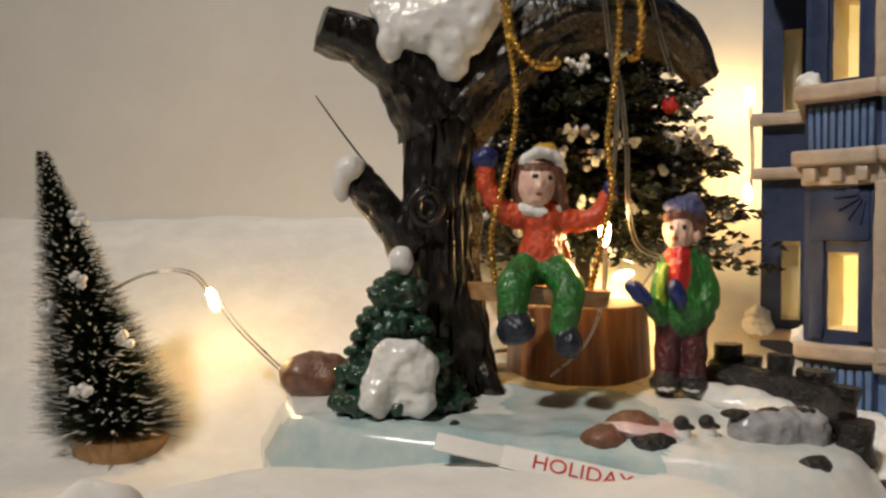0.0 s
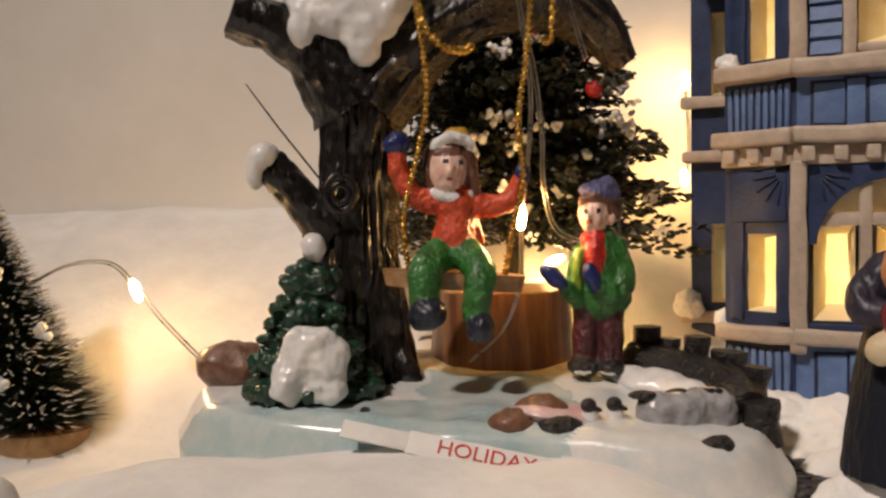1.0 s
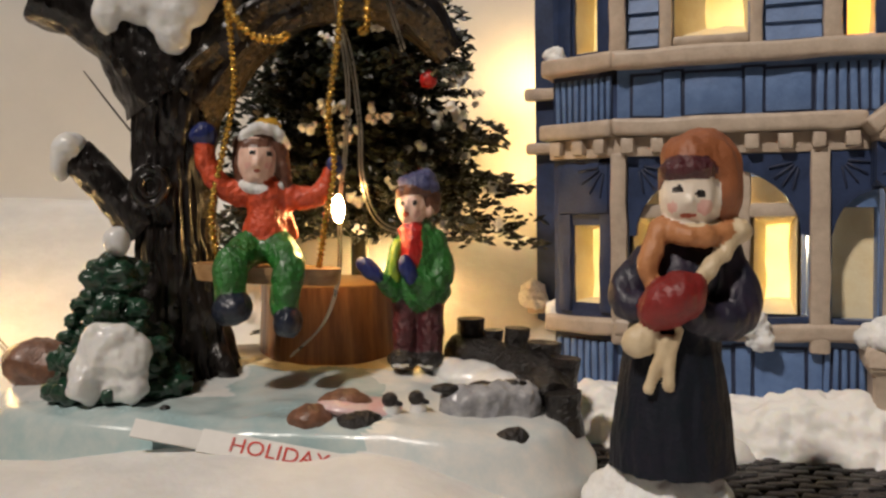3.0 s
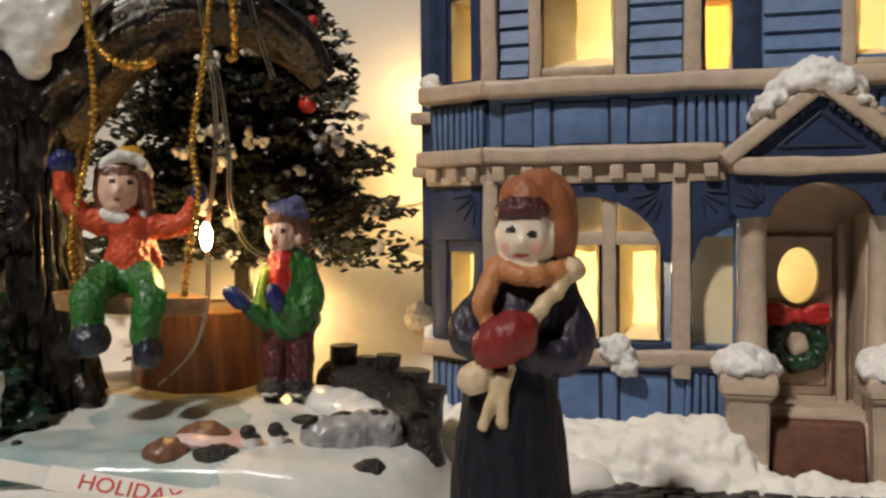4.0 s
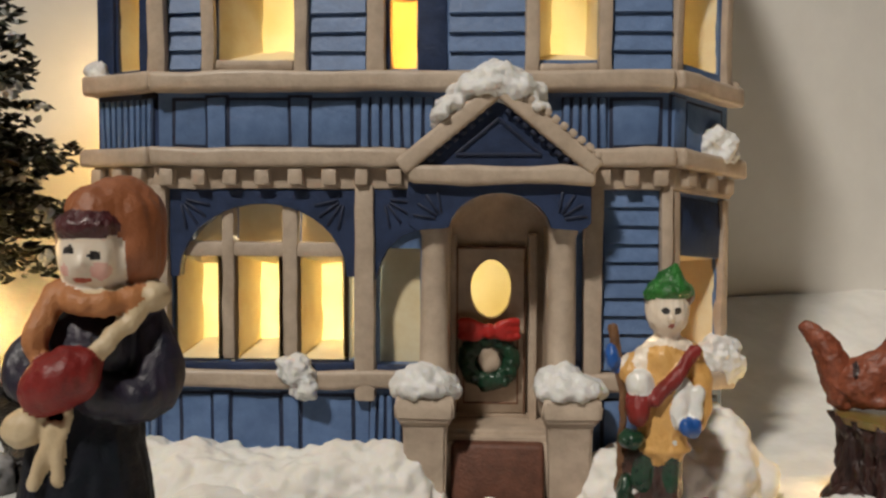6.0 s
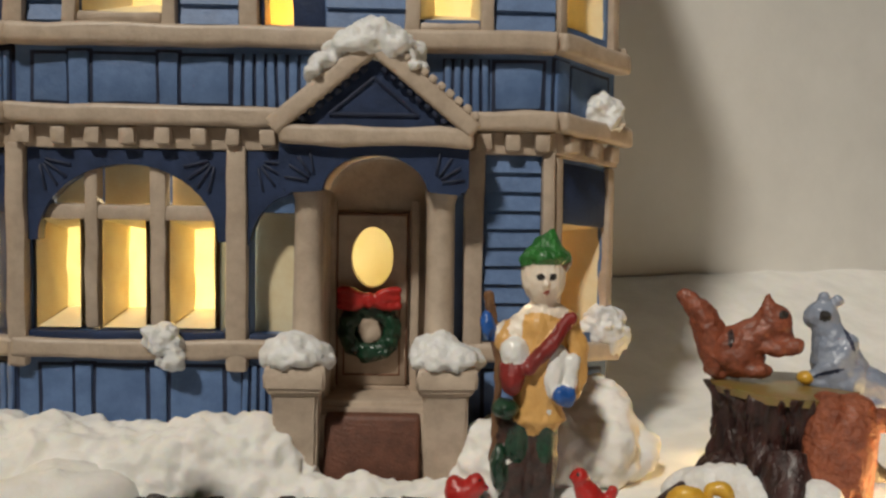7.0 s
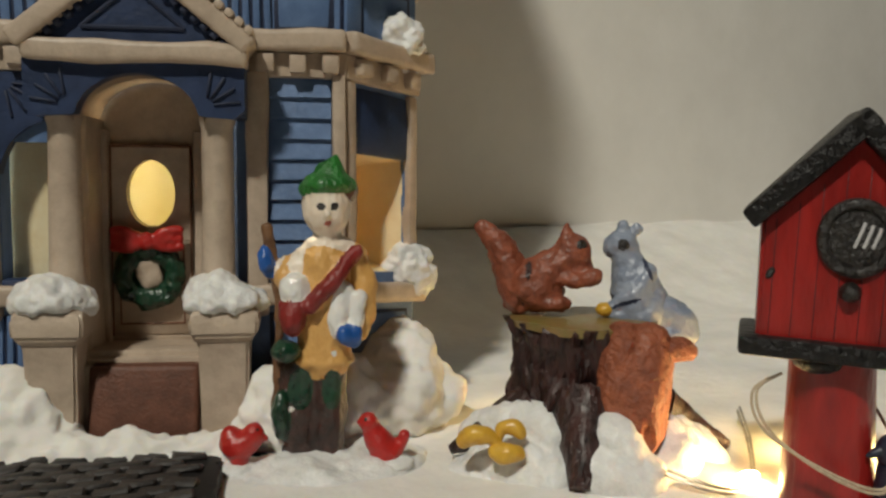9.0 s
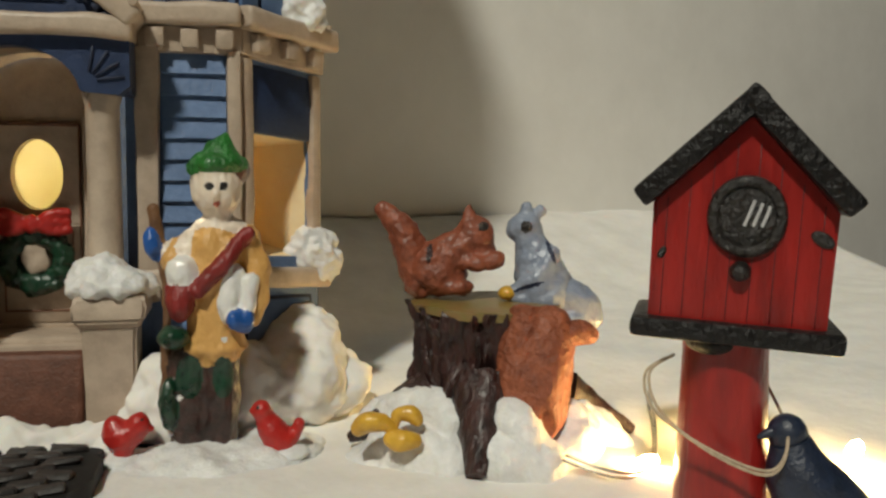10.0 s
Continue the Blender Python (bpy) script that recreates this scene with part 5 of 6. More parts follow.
def build_small_tree():
    rnd = random.Random(5)
    tree = thing("bottle_brush_tree", (-4.55, 12.3, 0.4), "frosted dark green bottle-brush tree on a wooden foot", "tree")
    bm = bmesh.new()
    lathe(bm, [(0.62, -0.2), (0.66, 0.0), (0.64, 0.22), (0.5, 0.26)], (0.12, 0, 0), 28, rough=0.02)
    part("foot", bm, M_LOGTOP, tree, "round wooden foot")
    tip = Vector((-0.95, 0, 4.1))
    bm = bmesh.new()
    tube(bm, [(0, 0, 0.1), tuple(tip)], [0.05, 0.03], 6, 8)
    part("stem", bm, M_WIRE, tree)
    for name, material, count, frost in (("needles", M_NEEDLE, 9000, False), ("frost", M_GLOSSNOW, 1300, True)):
        verts, faces = [], []
        for i in range(count):
            h = rnd.random() ** 1.35
            L = (0.98 * (1 - h) + 0.1) * rnd.uniform(0.8, 1.08)
            a = rnd.random() * 6.283
            o = tip * h + Vector((0, 0, 0.3 * (1 - h)))
            d = Vector((math.cos(a), math.sin(a), rnd.uniform(-0.1, 0.45))).normalized()
            side = d.cross(Vector((0, 0, 1))).normalized() * 0.013
            up = d.cross(side).normalized() * 0.013
            f0 = 0.8 if frost else 0.05
            if frost:
                side, up = side * 1.7, up * 1.7
            b = len(verts)
            verts += [o + d * L * f0 + side, o + d * L * f0 - side, o + d * L * f0 + up, o + d * L * (1.02 if frost else 1)]
            faces += [(b, b + 1, b + 3), (b + 1, b + 2, b + 3), (b + 2, b, b + 3)]
        me = bpy.data.meshes.new(name)
        me.from_pydata(verts, [], faces)
        ob = new(name, me)
        finish(ob, [material], 0)
        ob.parent = tree
        ob["kind"] = "stuff"
    for i, (h, a) in enumerate(((0.3, -0.6), (0.5, -1.2), (0.15, -1.5), (0.7, -0.4), (0.4, -2.2))):
        bm = bmesh.new()
        r = 0.95 * (1 - h)
        c = tip * h + Vector((r * math.cos(a), r * math.sin(a), 0.35))
        for k in range(4):
            ball(bm, (rnd.gauss(0, 0.06), rnd.gauss(0, 0.05), rnd.gauss(0, 0.04)), 0.07, rough=0.03, scale=8, u=10, v=8, seed=k + i)
        part("snow_tuft", bm, M_GLOSSNOW, tree, at=tuple(c))


# ---- fairy lights ----


def fairy(wires, bulbs, label):
    lights = thing("fairy_lights", (wires[0][0]), label, "string lights")
    o = Vector(wires[0][0])
    for pts in wires:
        for k in (0.0, 0.035):
            bm = bmesh.new()
            tube(bm, [Vector(p) - o + Vector((k, 0, k)) for p in pts], [0.014] * 2, 50, 6)
            part("wire", bm, M_SILVER, lights, "thin silver wire", smooth=180)
    for c, d in bulbs:
        bm = bmesh.new()
        ball(bm, (0, 0, 0), (0.07, 0.07, 0.17), rough=0.0, u=16, v=12)
        b = part("bulb", bm, M_CORE, lights, "glowing warm white bulb")
        b.matrix_basis = Matrix.Translation((Vector(c) - o) * U) @ Vector(d).to_track_quat("Z", "Y").to_matrix().to_4x4()


build_pond()
build_tree()
build_bush()
rocks()
build_fence()
build_pail()
build_log()
build_swing()
build_big_tree()
build_small_tree()
fairy([[(-4.9, 12.6, 2.45), (-4.2, 12.6, 2.8), (-3.6, 12.6, 2.82), (-3.27, 12.7, 2.45), (-2.8, 12.4, 2.0), (-2.1, 11.7, 1.55)]], [((-3.27, 12.7, 2.45), (0.35, 0, -1))], "silver wire string with a lit warm bulb on the snow")
fairy([[(1.9, 10.9, 6.6), (1.97, 10.95, 6.0), (2.1, 10.95, 5.0), (2.07, 10.95, 4.2), (1.98, 10.95, 3.45), (1.95, 11.0, 2.6), (1.75, 11.1, 2.0), (1.35, 11.2, 1.6)], [(2.0, 11.0, 5.75), (2.15, 11.0, 5.2), (2.24, 11.0, 4.4), (2.26, 11.0, 3.75), (2.5, 11.4, 3.2), (3.2, 12.0, 3.0)], [(2.45, 10.95, 6.5), (2.6, 10.95, 5.9), (2.78, 10.95, 5.3)]], [((1.98, 10.95, 3.42), (0, 0, 1))], "silver wire string hanging from the limb with a lit bulb")
fairy([[(0.7, 12.6, 1.7), (2.2, 13.1, 1.9), (3.0, 14.0, 2.4), (4.3, 15.6, 3.6), (5.6, 16.5, 4.0), (5.7, 16.7, 5.8)]], [((2.3, 13.3, 1.85), (1, 0, 0)), ((2.9, 14.4, 2.7), (1, 0, 0.3)), ((5.65, 16.6, 4.1), (0, 0, 1)), ((5.7, 16.7, 5.9), (0, 0, 1))], "silver wire string with lit bulbs behind the tree")
bm = bmesh.new()
tube(bm, [(-0.08, 0, 0.1), (0.5, 0.02, -0.7), (1.2, 0.0, -1.6), (1.7, 0, -2.3)], [0.012, 0.018, 0.02, 0.022], 14, 6)
tagged(part("pine_needle", bm, M_WIRE, at=(-2.08, 15.24, 5.6)), "single thin green wire twig sticking up from the snow", "twig")

# ---- figurines: each one plain painted mesh ----


def figure(loc, rz, label, lumps, mats, voxel=0.017, rough=0.022, scale=(9, 9, 5)):
    ob = tagged(sculpt("figurine", lumps, mats, voxel, 0.016, rough, scale), label, "figurine")
    ob.matrix_world = pose(loc[0] * U, loc[1] * U, loc[2] * U, 0, 0, rz)
    return ob


def girl():
    s = []
    limb(s, 0, [(0.035, 0.0, 0.897), (0.031, 0.0, 0.654), (0.022, 0.0, 0.457)], [0.237, 0.224, 0.25])
    blob(s, 0, (0.015, 0.0, 0.864), (0.368, 0.17, 0.145))
    limb(s, 0, [(-0.266, 0.0, 0.88), (-0.458, -0.05, 0.985), (-0.607, -0.08, 1.205), (-0.635, -0.1, 1.397)], [0.145, 0.132, 0.118, 0.105])
    limb(s, 0, [(0.257, 0.0, 0.849), (0.538, -0.05, 0.832), (0.686, -0.1, 0.921), (0.746, -0.12, 1.103)], [0.158, 0.132, 0.112, 0.079])
    limb(s, 0, [(0.243, 0.05, 0.631), (0.319, 0.05, 0.412)], [0.092, 0.066])
    blob(s, 4, (-0.632, -0.1, 1.558), (0.158, 0.13, 0.138))
    blob(s, 4, (0.825, -0.12, 1.2), (0.086, 0.1, 0.132))
    blob(s, 1, (-0.013, 0.0, 0.273), (0.329, 0.26, 0.197))
    limb(s, 1, [(-0.156, -0.1, 0.279), (-0.327, -0.35, 0.114), (-0.346, -0.45, -0.081), (-0.375, -0.42, -0.261)], [0.184, 0.197, 0.178, 0.164])
    limb(s, 1, [(0.156, -0.1, 0.275), (0.288, -0.35, 0.092), (0.257, -0.45, -0.155), (0.229, -0.42, -0.399)], [0.197, 0.184, 0.171, 0.151])
    blob(s, 5, (-0.317, -0.52, -0.365), (0.211, 0.24, 0.184))
    blob(s, 5, (-0.412, -0.5, -0.403), (0.132, 0.18, 0.145))
    blob(s, 5, (0.269, -0.5, -0.543), (0.158, 0.22, 0.178))
    blob(s, 3, (-0.038, 0.04, 1.325), (0.283, 0.26, 0.355))
    limb(s, 3, [(0.185, -0.05, 1.416), (0.226, -0.06, 1.122), (0.283, -0.06, 0.926)], [0.092, 0.105, 0.053])
    limb(s, 3, [(-0.237, -0.05, 1.45), (-0.247, -0.06, 1.191), (-0.224, -0.06, 1.028)], [0.079, 0.086, 0.053])
    blob(s, 2, (-0.045, -0.13, 1.263), (0.204, 0.2, 0.263))
    blob(s, 2, (-0.048, -0.13, 1.083), (0.132, 0.16, 0.079))
    blob(s, 2, (-0.045, -0.33, 1.221), (0.033, 0.05, 0.039))
    limb(s, 6, [(-0.202, -0.12, 1.535), (-0.059, -0.17, 1.621), (0.16, -0.14, 1.597), (0.277, -0.05, 1.435)], [0.053, 0.059, 0.059, 0.046])
    blob(s, 7, (0.071, -0.02, 1.659), (0.145, 0.18, 0.092))
    limb(s, 6, [(-0.198, -0.1, 0.994), (-0.05, -0.2, 0.939), (0.177, -0.12, 0.958)], [0.053, 0.059, 0.053])
    dab(s, 3, (-0.042, -0.2, 1.452), (0.224, 0.3, 0.059))
    dab(s, 8, (-0.082, -0.3, 1.343), (0.033, 0.12, 0.033))
    dab(s, 8, (0.096, -0.3, 1.33), (0.033, 0.12, 0.033))
    dab(s, 9, (-0.04, -0.3, 1.14), (0.039, 0.14, 0.02))
    dab(s, 10, (-0.141, -0.3, 1.204), (0.046, 0.12, 0.039))
    dab(s, 10, (0.088, -0.3, 1.196), (0.046, 0.12, 0.039))
    return s


def boy():
    s = []
    limb(s, 1, [(-0.161, 0.0, 0.98), (-0.178, 0.0, 0.563), (-0.187, 0.0, 0.18)], [0.181, 0.174, 0.167])
    limb(s, 1, [(0.149, 0.0, 0.98), (0.153, 0.0, 0.564), (0.144, 0.0, 0.182)], [0.188, 0.181, 0.167])
    blob(s, 5, (-0.213, -0.08, 0.159), (0.208, 0.24, 0.125))
    blob(s, 5, (0.143, -0.06, 0.143), (0.195, 0.24, 0.125))
    limb(s, 0, [(0.016, 0.0, 1.602), (0.013, 0.0, 1.257), (0.046, 0.0, 1.014)], [0.264, 0.292, 0.306])
    blob(s, 0, (0.272, 0.0, 0.979), (0.167, 0.2, 0.153))
    blob(s, 0, (-0.263, -0.05, 1.02), (0.153, 0.18, 0.167))
    limb(s, 6, [(-0.045, -0.12, 1.709), (-0.052, -0.18, 1.507), (-0.067, -0.18, 1.269)], [0.153, 0.153, 0.125])
    # light on the jacket's left edge, painted in lime
    limb(s, 10, [(-0.261, -0.2, 1.577), (-0.295, -0.24, 1.342), (-0.297, -0.24, 1.139)], [0.056, 0.069, 0.056])
    limb(s, 0, [(0.234, 0.0, 1.586), (0.32, -0.05, 1.259), (0.201, -0.2, 1.066), (-0.02, -0.3, 1.143)], [0.153, 0.174, 0.153, 0.111])
    limb(s, 0, [(-0.246, 0.0, 1.534), (-0.327, -0.12, 1.198), (-0.326, -0.2, 1.034), (-0.443, -0.3, 1.144)], [0.111, 0.125, 0.125, 0.097])
    blob(s, 4, (-0.6, -0.36, 1.277), (0.208, 0.12, 0.104), 38.0)
    blob(s, 4, (-0.112, -0.38, 1.277), (0.104, 0.1, 0.181), -22.0)
    blob(s, 6, (-0.045, -0.05, 1.727), (0.208, 0.2, 0.097))
    blob(s, 2, (-0.07, -0.1, 2.002), (0.195, 0.2, 0.222))
    blob(s, 2, (-0.142, -0.28, 1.989), (0.035, 0.05, 0.042))
    blob(s, 3, (0.073, 0.03, 2.082), (0.222, 0.2, 0.208))
    limb(s, 3, [(-0.196, -0.16, 2.179), (-0.047, -0.2, 2.217), (0.121, -0.12, 2.183)], [0.069, 0.063, 0.069])
    limb(s, 3, [(0.238, 0.0, 2.149), (0.257, 0.0, 1.977)], [0.063, 0.056])
    blob(s, 2, (0.167, -0.1, 1.958), (0.049, 0.06, 0.069))
    blob(s, 7, (0.02, 0.0, 2.283), (0.278, 0.24, 0.118), 8.0)
    blob(s, 7, (0.075, 0.0, 2.357), (0.181, 0.2, 0.082))
    blob(s, 7, (0.13, 0.0, 2.418), (0.097, 0.1, 0.059))
    dab(s, 8, (-0.174, -0.3, 2.056), (0.031, 0.14, 0.035))
    dab(s, 8, (-0.007, -0.3, 2.061), (0.031, 0.14, 0.035))
    dab(s, 9, (-0.128, -0.3, 1.922), (0.042, 0.14, 0.031))
    dab(s, 11, (0.018, -0.26, 1.927), (0.056, 0.12, 0.049))
    dab(s, 12, (-0.229, -0.3, 0.115), (0.111, 0.25, 0.028))
    dab(s, 12, (0.073, -0.3, 0.096), (0.125, 0.25, 0.028))
    return s


def lady():
    s = []
    limb(s, 0, [(-0.019, 0.0, 2.022), (-0.029, 0.0, 1.618), (-0.034, 0.0, 1.236), (-0.034, 0.0, 0.973)], [0.37, 0.43, 0.475, 0.5])
    cut(s, 0, (-0.035, 0.0, -0.55), (2.4, 2.4, 1.55))
    blob(s, 1, (0.014, 0.0, 2.543), (0.347, 0.3, 0.299))
    limb(s, 1, [(0.367, 0.0, 2.684), (0.468, -0.05, 2.385), (0.387, -0.16, 2.189), (0.104, -0.28, 2.229)], [0.154, 0.183, 0.173, 0.144])
    limb(s, 1, [(-0.221, 0.0, 2.638), (-0.384, -0.05, 2.442), (-0.398, -0.14, 2.316), (-0.226, -0.3, 2.27)], [0.135, 0.14, 0.135, 0.106])
    blob(s, 3, (0.217, 0.06, 3.384), (0.308, 0.36, 0.318))
    blob(s, 3, (0.348, 0.02, 3.197), (0.173, 0.3, 0.299))
    blob(s, 3, (0.093, -0.05, 3.484), (0.212, 0.28, 0.164))
    blob(s, 2, (0.083, -0.16, 3.159), (0.241, 0.24, 0.27))
    blob(s, 2, (0.045, -0.4, 3.118), (0.03, 0.03, 0.036))
    blob(s, 7, (0.055, -0.26, 3.363), (0.221, 0.16, 0.106))
    limb(s, 7, [(-0.109, -0.2, 3.348), (-0.127, -0.2, 3.234)], [0.058, 0.039])
    limb(s, 13, [(-0.077, -0.22, 2.91), (0.081, -0.32, 2.885), (0.263, -0.24, 2.91)], [0.045, 0.045, 0.04])
    limb(s, 4, [(-0.137, -0.2, 2.905), (0.059, -0.33, 2.835), (0.286, -0.26, 2.855), (0.396, -0.16, 2.901)], [0.082, 0.082, 0.077, 0.067])
    limb(s, 4, [(-0.155, -0.22, 2.916), (-0.216, -0.3, 2.76), (-0.26, -0.34, 2.602), (-0.224, -0.34, 2.453)], [0.077, 0.087, 0.082, 0.058])
    blob(s, 5, (0.453, -0.12, 2.879), (0.116, 0.15, 0.096))
    limb(s, 5, [(0.383, -0.22, 2.796), (0.225, -0.34, 2.633), (0.103, -0.4, 2.52)], [0.072, 0.067, 0.063])
    blob(s, 6, (-0.098, -0.42, 2.362), (0.289, 0.2, 0.193), -32.0)
    blob(s, 5, (-0.331, -0.38, 2.05), (0.154, 0.1, 0.125), -35.0)
    limb(s, 5, [(-0.142, -0.42, 2.063), (-0.205, -0.42, 1.861), (-0.272, -0.42, 1.681)], [0.043, 0.043, 0.039])
    limb(s, 5, [(-0.04, -0.42, 2.13), (-0.107, -0.43, 1.908), (-0.125, -0.42, 1.703)], [0.034, 0.039, 0.039])
    dab(s, 8, (-0.039, -0.4, 3.207), (0.043, 0.16, 0.029))
    dab(s, 8, (0.125, -0.4, 3.171), (0.043, 0.16, 0.029))
    dab(s, 9, (0.036, -0.4, 3.006), (0.067, 0.18, 0.019))
    dab(s, 10, (0.16, -0.4, 3.069), (0.072, 0.18, 0.058))
    dab(s, 10, (-0.079, -0.4, 3.069), (0.043, 0.18, 0.048))
    return s


def archer():
    s = []
    limb(s, 1, [(-0.243, 0.0, 0.868), (-0.261, 0.0, 0.402), (-0.251, -0.02, 0.009)], [0.182, 0.182, 0.144])
    limb(s, 1, [(0.045, 0.0, 0.863), (0.05, 0.0, 0.394), (0.039, -0.02, 0.0)], [0.177, 0.166, 0.144])
    blob(s, 1, (-0.106, 0.0, 0.426), (0.188, 0.12, 0.486))
    blob(s, 1, (-0.258, -0.1, 0.003), (0.133, 0.2, 0.066))
    blob(s, 1, (0.039, -0.1, -0.006), (0.133, 0.2, 0.066))
    limb(s, 0, [(0.013, 0.0, 1.878), (0.008, 0.0, 1.49), (-0.003, 0.0, 1.219), (0.013, 0.0, 1.012)], [0.243, 0.243, 0.243, 0.254])
    blob(s, 0, (0.002, 0.0, 0.974), (0.299, 0.26, 0.055))
    limb(s, 2, [(-0.171, 0.0, 1.91), (-0.248, -0.05, 1.831)], [0.144, 0.111])
    blob(s, 2, (0.051, 0.0, 2.049), (0.243, 0.16, 0.111))
    blob(s, 2, (0.04, -0.02, 2.179), (0.122, 0.12, 0.111))
    limb(s, 0, [(0.294, 0.0, 1.947), (0.384, -0.04, 1.709), (0.409, -0.1, 1.422), (0.356, -0.14, 1.241)], [0.122, 0.111, 0.077, 0.066])
    limb(s, 0, [(-0.276, 0.0, 1.878), (-0.35, -0.1, 1.747)], [0.1, 0.088])
    limb(s, 5, [(0.176, -0.16, 1.647), (0.133, -0.22, 1.418), (0.144, -0.24, 1.29)], [0.094, 0.083, 0.066])
    limb(s, 5, [(0.322, -0.18, 1.58), (0.3, -0.22, 1.364)], [0.072, 0.066])
    blob(s, 7, (0.247, -0.25, 1.243), (0.116, 0.11, 0.111))
    blob(s, 7, (0.184, -0.3, 1.274), (0.055, 0.06, 0.066))
    blob(s, 5, (-0.264, -0.2, 1.671), (0.133, 0.14, 0.144))
    limb(s, 6, [(0.311, -0.14, 2.025), (0.102, -0.26, 1.766), (-0.124, -0.28, 1.525)], [0.061, 0.066, 0.072])
    blob(s, 6, (-0.279, -0.24, 1.415), (0.122, 0.13, 0.188))
    limb(s, 6, [(-0.345, -0.22, 1.528), (-0.308, -0.25, 1.506)], [0.05, 0.055])
    limb(s, 10, [(-0.524, 0.0, 2.229), (-0.448, 0.0, 1.815), (-0.412, -0.05, 1.395), (-0.424, -0.05, 0.964), (-0.448, -0.05, 0.53)], [0.05, 0.044, 0.044, 0.044, 0.044])
    blob(s, 7, (-0.534, -0.04, 1.905), (0.077, 0.1, 0.149), -12.0)
    limb(s, 2, [(-0.463, -0.02, 1.828), (-0.354, 0.0, 1.868)], [0.05, 0.077])
    blob(s, 11, (-0.342, -0.22, 1.096), (0.133, 0.12, 0.1))
    blob(s, 11, (-0.395, -0.16, 0.479), (0.088, 0.12, 0.243))
    blob(s, 2, (0.03, -0.04, 2.402), (0.221, 0.22, 0.26))
    blob(s, 2, (0.046, -0.26, 2.362), (0.028, 0.04, 0.033))
    blob(s, 4, (0.056, 0.04, 2.526), (0.243, 0.22, 0.122))
    blob(s, 4, (0.251, 0.0, 2.571), (0.061, 0.1, 0.072))
    limb(s, 3, [(-0.167, -0.08, 2.596), (0.051, -0.2, 2.627), (0.25, -0.04, 2.614)], [0.061, 0.066, 0.061])
    blob(s, 3, (0.046, 0.0, 2.654), (0.232, 0.22, 0.088))
    limb(s, 3, [(0.056, 0.0, 2.691), (0.082, 0.0, 2.791), (0.108, 0.0, 2.886)], [0.166, 0.1, 0.033])
    dab(s, 8, (-0.02, -0.26, 2.439), (0.036, 0.14, 0.036))
    dab(s, 8, (0.102, -0.26, 2.44), (0.036, 0.14, 0.036))
    dab(s, 9, (0.041, -0.26, 2.28), (0.033, 0.14, 0.022))
    dab(s, 11, (-0.21, -0.2, 0.727), (0.122, 0.2, 0.199))
    dab(s, 11, (0.082, -0.2, 0.721), (0.1, 0.2, 0.199))
    dab(s, 5, (-0.29, -0.3, 0.543), (0.033, 0.14, 0.044))
    dab(s, 5, (0.102, -0.3, 1.075), (0.033, 0.14, 0.033))
    return s

figure((1.13, 10.55, 2.72), 2, "painted figurine in orange coat and green trousers on the swing", girl(), [M_ORANGE, M_GREEN, M_SKIN, M_HAIR, M_MITT, M_BOOT, M_SNOW, M_YELLOW, M_BLACK, M_LIPS, M_BLUSH])
BOY = figure((2.93, 10.95, 1.42), -8, "painted figurine in green jacket, maroon trousers and blue cap", boy(), [M_GREEN, M_MAROON, M_SKIN, M_HAIR, M_MITT, M_BLACK, M_RED, M_CAP, M_BLACK, M_LIPS, M_GREENLIT, M_BLUSH, M_SNOW])
BOY.scale = (0.91, 0.95, 1.0)
LADY = figure((4.83, 7.3, 0.23), -11, "painted figurine in dark dress, brown bonnet and red muff", lady(), [M_DRESS, M_SHAWL, M_PALE, M_BONNET, M_BRAID, M_CREAM, M_MUFF, M_MAROON, M_BLACK, M_LIPS, M_BLUSH, M_SNOW, M_DRESS, M_CREAM], 0.02, 0.022, (9, 9, 2.0))
LADY.scale = (1.034, 1.034, 1.034)
figure((10.4, 8.3, 0.35), -25, "painted archer figurine in tan tunic and green pointed hat", archer(), [M_TUNIC, M_TROUSER, M_PALE, M_GREEN, M_HAIR, M_GLOSSNOW, M_MUFF, M_BLUEPAINT, M_BLACK, M_LIPS, M_STAFF, M_GREENRESIN, M_SNOW], 0.017)

# snow the figurines stand on
for c, r, tilt in (((4.72, 7.35, 0.6), (0.62, 0.55, 0.72), 0), ((10.35, 8.25, 0.3), (0.92, 0.62, 0.16), 0)):
    bm = bmesh.new()
    ball(bm, (0, 0, 0), r)
    ball(bm, (0.45 * r[0], -0.35 * r[1], 0.0), (0.55 * r[0], 0.6 * r[1], 0.9 * r[2]))
    ball(bm, (-0.5 * r[0], 0.2 * r[1], -0.05), (0.6 * r[0], 0.6 * r[1], 0.95 * r[2]))
    mound = tagged(part("snow_mound", bm, M_SNOW, at=c), "small heap of crusted white snow under a figurine", "snow", "snow mounds")
    fuse(mound, 0.03, 0.05, 3.5)

# red birds on the snow
def heart_bird():
    s = []
    blob(s, 0, (0.05, 0.0, 0.084), (0.157, 0.14, 0.136))
    limb(s, 0, [(-0.036, 0.02, 0.099), (-0.02, 0.02, 0.166), (-0.0, 0.03, 0.184)], [0.084, 0.094, 0.073])
    limb(s, 0, [(0.141, 0.0, 0.095), (0.182, -0.02, 0.178), (0.192, -0.02, 0.22)], [0.094, 0.105, 0.073])
    blob(s, 0, (0.059, 0.0, -0.044), (0.089, 0.1, 0.073))
    blob(s, 0, (0.293, -0.04, 0.152), (0.026, 0.03, 0.026))
    dab(s, 1, (0.217, -0.12, 0.249), (0.016, 0.08, 0.016))
    return s


